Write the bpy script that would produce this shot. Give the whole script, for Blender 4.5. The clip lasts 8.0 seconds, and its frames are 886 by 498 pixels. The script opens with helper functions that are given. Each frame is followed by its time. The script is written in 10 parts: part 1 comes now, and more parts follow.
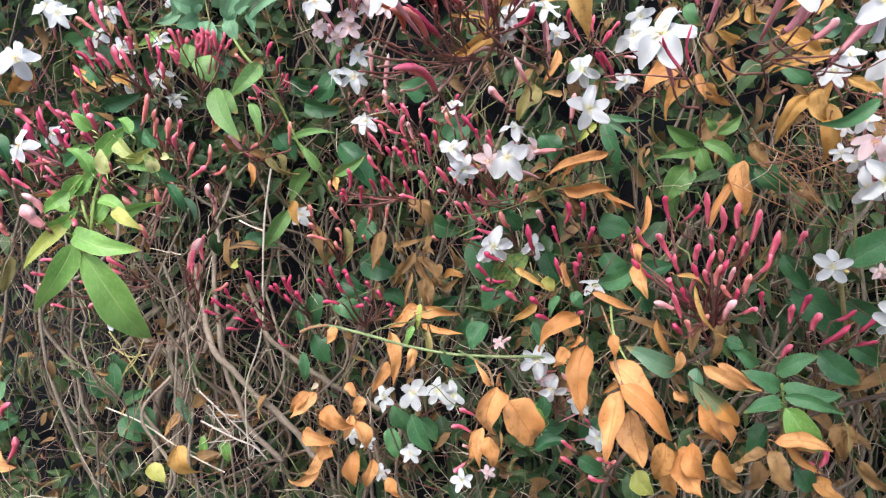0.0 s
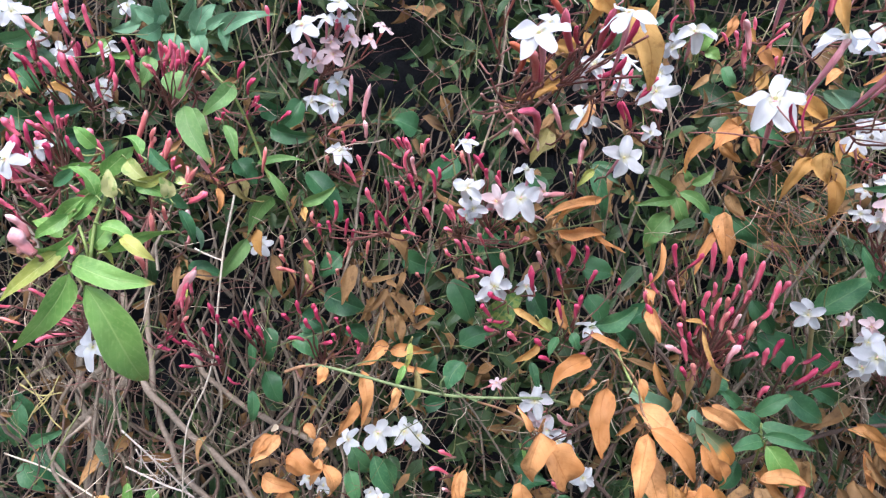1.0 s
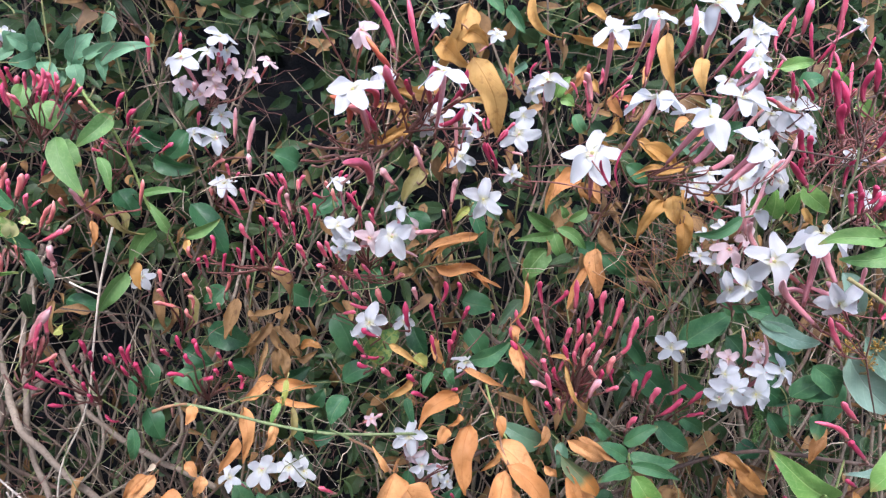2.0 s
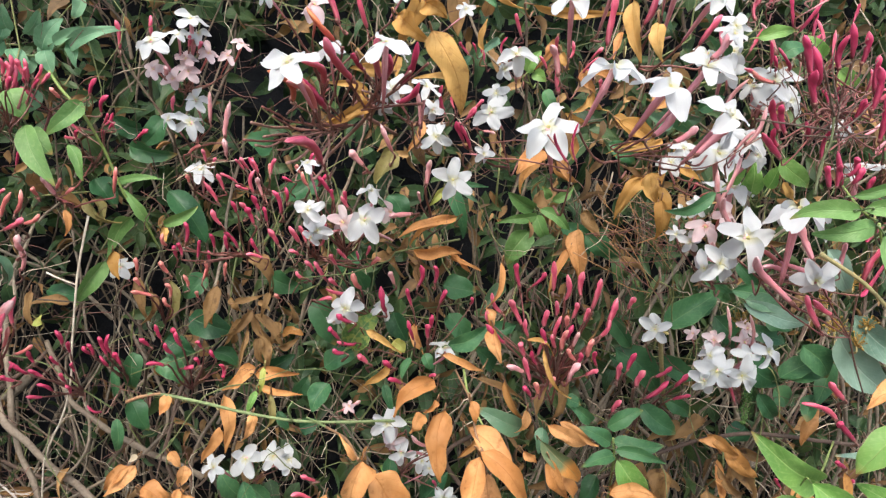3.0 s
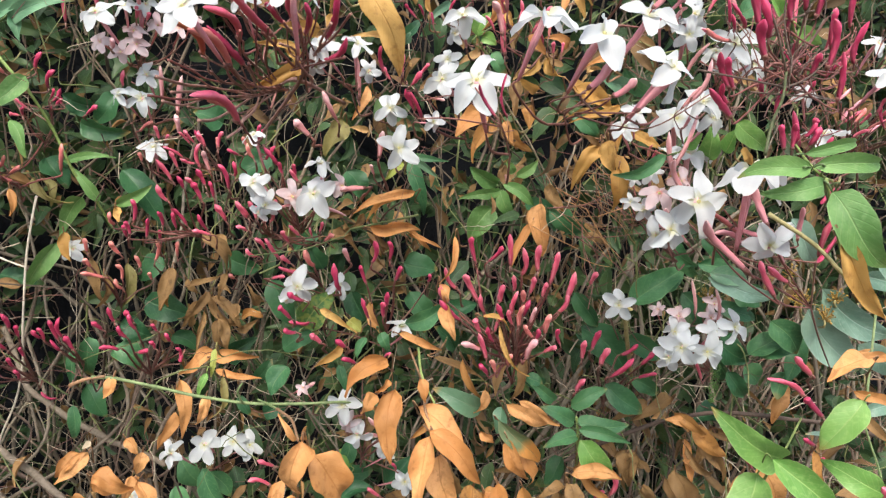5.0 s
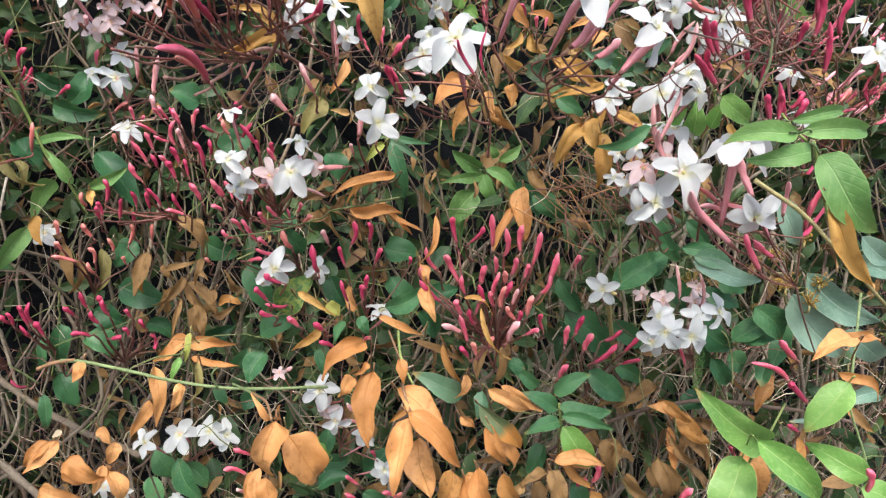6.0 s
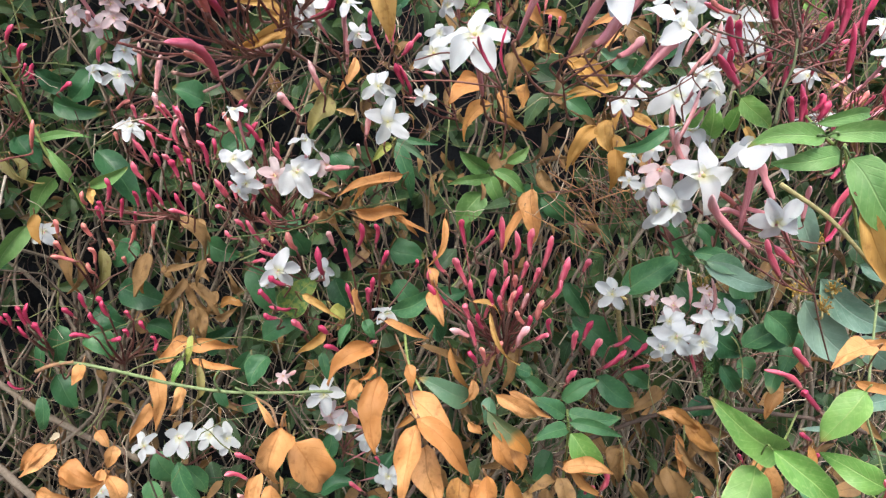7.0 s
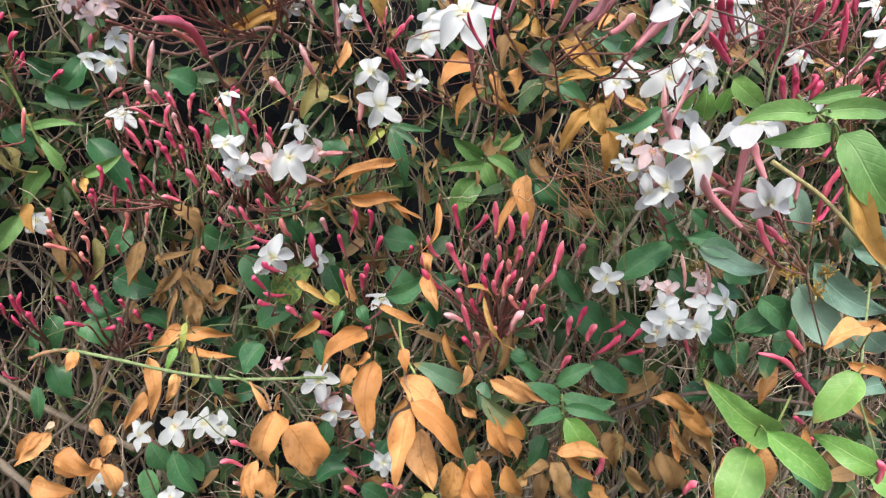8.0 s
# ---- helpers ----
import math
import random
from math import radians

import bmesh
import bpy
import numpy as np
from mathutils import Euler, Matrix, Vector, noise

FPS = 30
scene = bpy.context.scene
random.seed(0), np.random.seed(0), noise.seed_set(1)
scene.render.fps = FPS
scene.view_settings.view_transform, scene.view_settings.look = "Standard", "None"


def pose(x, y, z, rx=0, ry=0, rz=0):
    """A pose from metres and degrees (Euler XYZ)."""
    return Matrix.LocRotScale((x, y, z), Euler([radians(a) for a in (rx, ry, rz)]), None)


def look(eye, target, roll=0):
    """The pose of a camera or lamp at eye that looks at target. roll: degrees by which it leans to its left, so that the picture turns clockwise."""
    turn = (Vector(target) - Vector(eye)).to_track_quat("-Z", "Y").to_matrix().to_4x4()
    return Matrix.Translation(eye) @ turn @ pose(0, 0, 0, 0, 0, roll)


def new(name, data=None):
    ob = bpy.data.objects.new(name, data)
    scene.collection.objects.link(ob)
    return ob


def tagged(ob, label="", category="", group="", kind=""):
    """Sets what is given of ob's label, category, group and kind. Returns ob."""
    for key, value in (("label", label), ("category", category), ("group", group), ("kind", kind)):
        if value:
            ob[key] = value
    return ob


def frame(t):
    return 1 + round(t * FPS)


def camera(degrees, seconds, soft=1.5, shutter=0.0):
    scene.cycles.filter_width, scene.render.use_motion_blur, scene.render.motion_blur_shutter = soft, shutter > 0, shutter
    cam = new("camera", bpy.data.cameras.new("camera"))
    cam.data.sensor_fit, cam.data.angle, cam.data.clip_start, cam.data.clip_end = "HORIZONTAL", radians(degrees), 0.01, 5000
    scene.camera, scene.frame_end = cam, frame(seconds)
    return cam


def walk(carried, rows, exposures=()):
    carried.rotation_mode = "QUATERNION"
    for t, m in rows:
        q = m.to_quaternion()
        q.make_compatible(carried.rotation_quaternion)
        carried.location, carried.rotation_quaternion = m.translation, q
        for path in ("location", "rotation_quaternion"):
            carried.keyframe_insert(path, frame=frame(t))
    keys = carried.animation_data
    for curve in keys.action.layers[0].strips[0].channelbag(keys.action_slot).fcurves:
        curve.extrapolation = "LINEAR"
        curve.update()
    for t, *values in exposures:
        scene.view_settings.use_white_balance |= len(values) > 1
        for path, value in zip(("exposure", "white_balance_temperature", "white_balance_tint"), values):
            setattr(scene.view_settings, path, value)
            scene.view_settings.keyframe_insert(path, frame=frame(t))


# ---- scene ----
cam = camera(63.8, 8.0, soft=1.3)
PATH = [
    (0, (0.0364, -0.0168, 0.9094), (-0.0857, 1.9321, 0.4773), -0.86),
    (0.3, (-0.003, -0.012, 0.908), (-0.087, 1.945, 0.505), -0.5),
    (0.5, (-0.0356, -0.0043, 0.9052), (-0.0083, 1.9581, 0.5202), 0.60),
    (1, (-0.0523, -0.0047, 0.912), (0.2126, 1.9474, 0.5668), 3.19),
    (1.5, (-0.0398, -0.0057, 0.9171), (0.3113, 1.9384, 0.6056), 3.89),
    (2, (-0.0157, -0.0135, 0.9244), (0.4264, 1.9177, 0.6499), 4.10),
    (2.2, (-0.0129, -0.0155, 0.9243), (0.4546, 1.9117, 0.6645), 4.30),
    (3.3, (0.0122, -0.0045, 0.9189), (0.4082, 1.9283, 0.591), 2.37),
    (3.5, (0.0147, -0.0034, 0.9164), (0.4008, 1.9327, 0.5961), 2.11),
    (4, (0.0269, -0.0045, 0.9187), (0.4227, 1.9289, 0.594), 1.90),
    (4.5, (0.0284, -0.002, 0.9129), (0.4377, 1.9258, 0.5724), 2.24),
    (4.7, (0.03, -0.0009, 0.9136), (0.4506, 1.9242, 0.5719), 2.42),
    (6, (0.0375, 0.0057, 0.8981), (0.5133, 1.92, 0.5679), 3.05),
    (6.5, (0.0337, 0.0111, 0.8978), (0.5195, 1.9221, 0.5626), 3.38),
    (7, (0.0334, 0.0145, 0.8971), (0.5165, 1.9279, 0.572), 3.52),
    (7.5, (0.0331, 0.0156, 0.8948), (0.5241, 1.928, 0.5757), 3.39),
    (8, (0.0353, 0.0135, 0.8923), (0.5268, 1.922, 0.5512), 3.28),
]
BALANCE = [(0.0, 1.64, 6100, 15), (0.3, 1.64, 6050, 13), (0.5, 1.64, 5900, 15), (1.0, 1.62, 5700, 19), (1.5, 1.6, 5680, 21), (2.2, 1.56, 5700, 21), (3.3, 1.48, 6570, 10), (4.5, 1.5, 6510, 10), (6.0, 1.57, 6320, 11), (7.0, 1.59, 6250, 11), (8.0, 1.56, 6350, 11)]
walk(cam, [(t, look(eye, target, roll)) for t, eye, target, roll in PATH], BALANCE)

# ---- daylight: a bright overcast sky ----
SUN_HIGH, SUN_ROUND = radians(58), radians(200)
world = bpy.data.worlds.new("sky")
scene.world = world
world.use_nodes = True
sky = world.node_tree.nodes.new("ShaderNodeTexSky")
sky.sky_type, sky.sun_disc, sky.sun_elevation, sky.sun_rotation = "NISHITA", False, SUN_HIGH, SUN_ROUND
sky.air_density, sky.dust_density, sky.ozone_density = 1.0, 4.0, 0.6
back = world.node_tree.nodes["Background"]
back.inputs["Strength"].default_value = 0.15
world.node_tree.links.new(sky.outputs[0], back.inputs["Color"])
sun = new("sun", bpy.data.lights.new("sun", "SUN"))
sun.data.energy, sun.data.angle, sun.data.color = 0.9, radians(14), (1.0, 0.95, 0.87)
sun.matrix_world = look((-0.4, -1.5, 3.4), (0.1, 0.45, 0.85))


# ---- materials ----
def nodes_of(name):
    mat = bpy.data.materials.new(name)
    mat.use_nodes = True
    tree = mat.node_tree
    return mat, tree, tree.nodes["Principled BSDF"], tree.nodes["Material Output"]


def add(tree, kind, **values):
    node = tree.nodes.new(kind)
    for key, value in values.items():
        node.inputs[key.replace("_", " ")].default_value = value
    return node


def mixed(tree, fac, a, b):
    """A colour between a and b by the socket fac."""
    node = tree.nodes.new("ShaderNodeMix")
    node.data_type = "RGBA"
    tree.links.new(fac, node.inputs[0])
    for value, socket in ((a, node.inputs[6]), (b, node.inputs[7])):
        if isinstance(value, tuple):
            socket.default_value = (*value, 1)
        else:
            tree.links.new(value, socket)
    return node.outputs[2]


def ramp(tree, socket, low, high):
    node = add(tree, "ShaderNodeMapRange", From_Min=low, From_Max=high)
    tree.links.new(socket, node.inputs[0])
    return node.outputs[0]


def maths(tree, operation, a, b=0.0):
    node = tree.nodes.new("ShaderNodeMath")
    node.operation = operation
    for value, socket in ((a, node.inputs[0]), (b, node.inputs[1])):
        if isinstance(value, (int, float)):
            socket.default_value = value
        else:
            tree.links.new(value, socket)
    return node.outputs[0]


def grain(tree, scale, detail=4.0):
    coord = tree.nodes.new("ShaderNodeTexCoord")
    node = add(tree, "ShaderNodeTexNoise", Scale=scale, Detail=detail)
    tree.links.new(coord.outputs["Object"], node.inputs["Vector"])
    return node.outputs["Fac"]


def bumped(tree, shader, height, strength, distance=0.001):
    node = add(tree, "ShaderNodeBump", Strength=strength, Distance=distance)
    tree.links.new(height, node.inputs["Height"])
    tree.links.new(node.outputs[0], shader.inputs["Normal"])
    return node.outputs[0]


def thin(tree, shader, out, colour, share):
    """Lets light through a thin blade."""
    glow = tree.nodes.new("ShaderNodeBsdfTranslucent")
    tree.links.new(colour, glow.inputs["Color"])
    mix = tree.nodes.new("ShaderNodeMixShader")
    mix.inputs[0].default_value = share
    tree.links.new(shader.outputs[0], mix.inputs[1])
    tree.links.new(glow.outputs[0], mix.inputs[2])
    tree.links.new(mix.outputs[0], out.inputs["Surface"])


def leaf_material(name, first, second, rib, rough, spot=None, spots=(0.62, 0.72), tip=None, through_light=0.25, island=False):
    mat, tree, shader, out = nodes_of(name)
    uv = tree.nodes.new("ShaderNodeUVMap")
    split = tree.nodes.new("ShaderNodeSeparateXYZ")
    tree.links.new(uv.outputs[0], split.inputs[0])
    along, across = split.outputs[0], maths(tree, "ABSOLUTE", split.outputs[1])
    if island:
        luck = tree.nodes.new("ShaderNodeNewGeometry").outputs["Random Per Island"]
    else:
        luck = tree.nodes.new("ShaderNodeObjectInfo").outputs["Random"]
    cloud = ramp(tree, maths(tree, "ADD", grain(tree, 70.0, 3.0), maths(tree, "MULTIPLY", luck, 0.5)), 0.45, 1.05)
    colour = mixed(tree, cloud, first, second)
    if tip:
        turn = ramp(tree, maths(tree, "ADD", along, maths(tree, "MULTIPLY", grain(tree, 120.0), 0.3)), 0.55, 0.72)
        colour = mixed(tree, turn, colour, tip)
    if spot:
        colour = mixed(tree, ramp(tree, grain(tree, 260.0, 5.0), *spots), colour, spot)
    dull = tuple(0.62 * v for v in first)
    colour = mixed(tree, maths(tree, "MULTIPLY", ramp(tree, grain(tree, 38.0, 5.0), 0.42, 0.7), 0.55), colour, dull)
    colour = mixed(tree, maths(tree, "MULTIPLY", ramp(tree, grain(tree, 430.0, 3.0), 0.52, 0.72), 0.3), colour, rib)
    if not spot and not tip:
        sere = maths(tree, "MULTIPLY", ramp(tree, maths(tree, "ADD", along, maths(tree, "MULTIPLY", grain(tree, 90.0), 0.5)), 1.12, 1.3), ramp(tree, luck, 0.35, 0.75))
        colour = mixed(tree, sere, colour, (0.36, 0.23, 0.07))
    veins = maths(tree, "SINE", maths(tree, "MULTIPLY", maths(tree, "SUBTRACT", along, maths(tree, "MULTIPLY", across, 0.3)), 48.0))
    vein = ramp(tree, veins, 0.75, 1.0)
    colour = mixed(tree, maths(tree, "MULTIPLY", vein, 0.11), colour, rib)
    middle = ramp(tree, across, 0.06, 0.015)
    colour = mixed(tree, maths(tree, "MULTIPLY", middle, 0.55), colour, rib)
    colour = mixed(tree, maths(tree, "MULTIPLY", ramp(tree, across, 0.9, 0.99), 0.45), colour, rib)
    fine = grain(tree, 900.0, 2.0)
    height = maths(tree, "SUBTRACT", maths(tree, "MULTIPLY", fine, 0.4), maths(tree, "ADD", maths(tree, "MULTIPLY", vein, 0.2), middle))
    tree.links.new(colour, shader.inputs["Base Color"])
    shader.inputs["Roughness"].default_value = rough
    shader.inputs["Specular IOR Level"].default_value = 0.35
    bumped(tree, shader, height, 0.5, 0.0006)
    thin(tree, shader, out, colour, through_light)
    return mat


LEAF = {
    "lg": leaf_material("leaf_light_green", (0.12, 0.29, 0.055), (0.215, 0.405, 0.10), (0.37, 0.52, 0.18), 0.40, through_light=0.3),
    "g": leaf_material("leaf_green", (0.04, 0.14, 0.055), (0.09, 0.235, 0.09), (0.16, 0.30, 0.12), 0.42),
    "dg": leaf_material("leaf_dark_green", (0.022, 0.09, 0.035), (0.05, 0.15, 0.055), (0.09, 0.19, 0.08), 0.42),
    "gg": leaf_material("leaf_grey_green", (0.085, 0.19, 0.105), (0.16, 0.29, 0.16), (0.22, 0.33, 0.2), 0.38),
    "mg": leaf_material("leaf_mid_green", (0.085, 0.20, 0.05), (0.16, 0.31, 0.085), (0.25, 0.385, 0.15), 0.5),
    "bl": leaf_material("leaf_matt_grey_green", (0.10, 0.25, 0.125), (0.18, 0.35, 0.19), (0.24, 0.39, 0.24), 0.55),
    # Reflected sky is put into the base colour: paler, bluer than grey-green.
    "sg": leaf_material("leaf_sky_sheen_green", (0.13, 0.24, 0.17), (0.22, 0.34, 0.25), (0.3, 0.4, 0.32), 0.28),
    "o": leaf_material("leaf_orange", (0.47, 0.21, 0.06), (0.73, 0.395, 0.155), (0.40, 0.17, 0.05), 0.6, (0.30, 0.13, 0.035), (0.56, 0.8)),
    "oy": leaf_material("leaf_yellow", (0.46, 0.25, 0.06), (0.72, 0.46, 0.15), (0.48, 0.24, 0.05), 0.6, (0.30, 0.14, 0.04), (0.56, 0.78), through_light=0.35),
    "ot": leaf_material("leaf_orange_brown", (0.40, 0.19, 0.05), (0.52, 0.27, 0.08), (0.28, 0.13, 0.04), 0.65, (0.2, 0.1, 0.04), (0.55, 0.75)),
    "t": leaf_material("leaf_dry_brown", (0.22, 0.13, 0.05), (0.36, 0.22, 0.085), (0.18, 0.10, 0.04), 0.7, (0.11, 0.065, 0.03), (0.55, 0.75)),
    "yg": leaf_material("leaf_yellow_green", (0.27, 0.33, 0.06), (0.44, 0.44, 0.11), (0.5, 0.5, 0.2), 0.5, (0.36, 0.26, 0.07), (0.6, 0.75)),
    "yo": leaf_material("leaf_olive", (0.21, 0.19, 0.06), (0.31, 0.27, 0.09), (0.3, 0.26, 0.12), 0.6, (0.15, 0.1, 0.04), (0.58, 0.72)),
    "cy": leaf_material("leaf_cream_edged", (0.38, 0.44, 0.13), (0.62, 0.60, 0.27), (0.5, 0.52, 0.25), 0.5, (0.2, 0.34, 0.08), (0.52, 0.62)),
    "mot": leaf_material("leaf_mottled", (0.17, 0.25, 0.05), (0.34, 0.36, 0.08), (0.4, 0.42, 0.15), 0.5, (0.06, 0.16, 0.04), (0.46, 0.54)),
    "mix": leaf_material("leaf_turning", (0.09, 0.14, 0.06), (0.13, 0.18, 0.08), (0.25, 0.2, 0.09), 0.55, tip=(0.58, 0.26, 0.06)),
    "pale": leaf_material("leaf_bleached", (0.5, 0.42, 0.28), (0.62, 0.54, 0.38), (0.42, 0.35, 0.22), 0.7),
}


def petal_material(name, first, second, heart):
    mat, tree, shader, out = nodes_of(name)
    uv = tree.nodes.new("ShaderNodeUVMap")
    split = tree.nodes.new("ShaderNodeSeparateXYZ")
    tree.links.new(uv.outputs[0], split.inputs[0])
    luck = tree.nodes.new("ShaderNodeObjectInfo").outputs["Random"]
    cloud = ramp(tree, maths(tree, "ADD", grain(tree, 3.0), maths(tree, "MULTIPLY", luck, 0.5)), 0.5, 1.1)
    colour = mixed(tree, cloud, first, second)
    colour = mixed(tree, ramp(tree, split.outputs[0], 0.22, 0.0), colour, heart)
    veins = maths(tree, "SINE", maths(tree, "MULTIPLY", split.outputs[1], 34.0))
    tree.links.new(colour, shader.inputs["Base Color"])
    shader.inputs["Roughness"].default_value = 0.55
    bumped(tree, shader, maths(tree, "ADD", maths(tree, "MULTIPLY", veins, 0.3), grain(tree, 30.0)), 0.15, 0.0002)
    thin(tree, shader, out, colour, 0.45)
    return mat


PETAL = {
    "w": petal_material("petal_white", (0.585, 0.625, 0.62), (0.625, 0.655, 0.65), (0.57, 0.57, 0.36)),
    "p": petal_material("petal_blush", (0.68, 0.52, 0.52), (0.68, 0.61, 0.61), (0.66, 0.42, 0.36)),
}


def bud_material(name, base, head, tip, point):
    mat, tree, shader, out = nodes_of(name)
    uv = tree.nodes.new("ShaderNodeUVMap")
    split = tree.nodes.new("ShaderNodeSeparateXYZ")
    tree.links.new(uv.outputs[0], split.inputs[0])
    luck = tree.nodes.new("ShaderNodeObjectInfo").outputs["Random"]
    along = maths(tree, "ADD", split.outputs[0], maths(tree, "MULTIPLY", maths(tree, "SUBTRACT", grain(tree, 190.0), 0.5), 0.45))
    colour = mixed(tree, ramp(tree, along, 0.1, 0.75), base, head)
    paler = maths(tree, "MULTIPLY", ramp(tree, along, 0.6, 0.95), maths(tree, "ADD", maths(tree, "MULTIPLY", luck, 0.7), 0.1))
    colour = mixed(tree, paler, colour, tip)
    colour = mixed(tree, maths(tree, "MULTIPLY", ramp(tree, along, 0.9, 1.02), ramp(tree, luck, 0.25, 0.7)), colour, point)
    ridge = maths(tree, "SINE", maths(tree, "ADD", maths(tree, "MULTIPLY", split.outputs[1], 12.566), maths(tree, "MULTIPLY", split.outputs[0], 7.0)))
    colour = mixed(tree, maths(tree, "MULTIPLY", ramp(tree, ridge, 0.1, 1.0), 0.32), colour, tip)
    colour = mixed(tree, maths(tree, "MULTIPLY", ramp(tree, ridge, -0.5, -1.0), 0.45), colour, base)
    streak = grain(tree, 520.0, 3.0)
    colour = mixed(tree, maths(tree, "MULTIPLY", ramp(tree, streak, 0.48, 0.7), 0.45), colour, base)
    tree.links.new(colour, shader.inputs["Base Color"])
    shader.inputs["Roughness"].default_value = 0.48
    bumped(tree, shader, maths(tree, "ADD", streak, maths(tree, "MULTIPLY", ridge, 0.6)), 0.5, 0.0004)
    return mat


BUD = {
    "crim": bud_material("bud_crimson", (0.26, 0.022, 0.055), (0.50, 0.028, 0.105), (0.62, 0.12, 0.19), (0.64, 0.20, 0.16)),
    "pink": bud_material("bud_pink", (0.40, 0.06, 0.09), (0.63, 0.085, 0.16), (0.78, 0.30, 0.34), (0.80, 0.42, 0.22)),
    "sal": bud_material("bud_salmon", (0.42, 0.10, 0.09), (0.62, 0.19, 0.17), (0.76, 0.40, 0.31), (0.76, 0.46, 0.22)),
    "pale": bud_material("bud_pale_pink", (0.46, 0.16, 0.16), (0.66, 0.36, 0.36), (0.74, 0.54, 0.52), (0.74, 0.58, 0.46)),
    "ora": bud_material("bud_orange", (0.40, 0.07, 0.05), (0.58, 0.15, 0.06), (0.66, 0.27, 0.1), (0.7, 0.4, 0.12)),
    "yg": bud_material("bud_yellow", (0.42, 0.32, 0.08), (0.62, 0.5, 0.18), (0.7, 0.6, 0.3), (0.7, 0.5, 0.2)),
    "tube": bud_material("tube_dusky_pink", (0.56, 0.20, 0.23), (0.66, 0.30, 0.33), (0.72, 0.44, 0.45), (0.74, 0.55, 0.52)),
}


def bark_material(name, first, second, rough=0.75, island=False, sheen=0.3):
    mat, tree, shader, out = nodes_of(name)
    source = "ShaderNodeNewGeometry" if island else "ShaderNodeObjectInfo"
    luck = tree.nodes.new(source).outputs["Random Per Island" if island else "Random"]
    fac = ramp(tree, maths(tree, "ADD", grain(tree, 55.0), maths(tree, "MULTIPLY", luck, 0.6)), 0.4, 1.1)
    colour = mixed(tree, fac, first, second)
    fine = grain(tree, 420.0, 5.0)
    colour = mixed(tree, maths(tree, "MULTIPLY", ramp(tree, fine, 0.45, 0.7), 0.5), colour, tuple(v * 0.55 for v in first))
    tree.links.new(colour, shader.inputs["Base Color"])
    shader.inputs["Roughness"].default_value = rough
    shader.inputs["Specular IOR Level"].default_value = sheen
    bumped(tree, shader, fine, 0.7, 0.0012)
    return mat


BARK = {
    "tan": bark_material("bark_tan", (0.155, 0.125, 0.09), (0.27, 0.225, 0.165)),
    "grey": bark_material("bark_grey", (0.14, 0.115, 0.085), (0.24, 0.205, 0.15)),
    "pale": bark_material("bark_pale", (0.50, 0.45, 0.34), (0.66, 0.60, 0.48)),
    "bone": bark_material("bark_bleached", (0.34, 0.30, 0.25), (0.50, 0.46, 0.39)),
    "brown": bark_material("bark_brown", (0.08, 0.055, 0.042), (0.16, 0.115, 0.085)),
    "red": bark_material("stalk_red_brown", (0.13, 0.055, 0.045), (0.27, 0.12, 0.095), 0.6),
    "stalk": bark_material("stalk_brown", (0.15, 0.075, 0.06), (0.33, 0.19, 0.15), 0.55),
    "wine": bark_material("stalk_wine_red", (0.12, 0.04, 0.038), (0.25, 0.09, 0.075), 0.55),
    "amber": bark_material("tendril_amber", (0.34, 0.17, 0.07), (0.46, 0.25, 0.11), 0.6),
    "rust": bark_material("stalk_rust", (0.20, 0.115, 0.06), (0.33, 0.19, 0.10)),
    "vg": bark_material("stalk_dull_green", (0.11, 0.16, 0.06), (0.18, 0.24, 0.10), 0.5),
    "lg": bark_material("stalk_green", (0.16, 0.23, 0.06), (0.27, 0.34, 0.11), 0.5),
    "g": bark_material("stalk_dark_green", (0.08, 0.13, 0.05), (0.14, 0.2, 0.08), 0.5),
    "og": bark_material("stalk_dark_olive", (0.05, 0.065, 0.025), (0.10, 0.115, 0.05), 0.6),
    "yg": bark_material("stalk_yellow_green", (0.30, 0.27, 0.09), (0.42, 0.38, 0.15), 0.6),
    "yo": bark_material("stalk_olive", (0.24, 0.21, 0.09), (0.33, 0.29, 0.13), 0.6),
}
THROAT = bark_material("throat_yellow", (0.58, 0.54, 0.20), (0.66, 0.62, 0.30), 0.6)
GRAINS = bark_material("dry_grains", (0.22, 0.13, 0.03), (0.42, 0.28, 0.06), 0.7, island=True)
TWIGS = bark_material("thicket_bark", (0.055, 0.042, 0.03), (0.24, 0.19, 0.13), 0.8, island=True)
WOOD = bark_material("old_wood", (0.08, 0.068, 0.05), (0.27, 0.23, 0.17), 0.8, island=True)
STRAW = bark_material("straw", (0.34, 0.28, 0.19), (0.58, 0.50, 0.38), 0.7, island=True)
RED_STALKS = bark_material("fine_red_brown_stalks", (0.07, 0.035, 0.03), (0.24, 0.115, 0.085), 0.6, island=True)
GREEN_STALKS = bark_material("green_stalks", (0.08, 0.11, 0.04), (0.22, 0.24, 0.09), 0.55, island=True)
INNER = leaf_material("inner_leaf", (0.028, 0.07, 0.028), (0.085, 0.135, 0.042), (0.08, 0.17, 0.07), 0.45, island=True)
LITTER = leaf_material("inner_dry_leaf", (0.13, 0.085, 0.04), (0.40, 0.23, 0.085), (0.12, 0.07, 0.03), 0.7, island=True)
OCHRE = leaf_material("withered_leaf", (0.22, 0.125, 0.05), (0.56, 0.36, 0.14), (0.22, 0.12, 0.045), 0.65, (0.2, 0.1, 0.035), (0.56, 0.78), island=True)
INNER_ONE = leaf_material("inner_leaf_single", (0.028, 0.07, 0.028), (0.085, 0.135, 0.042), (0.08, 0.17, 0.07), 0.45)
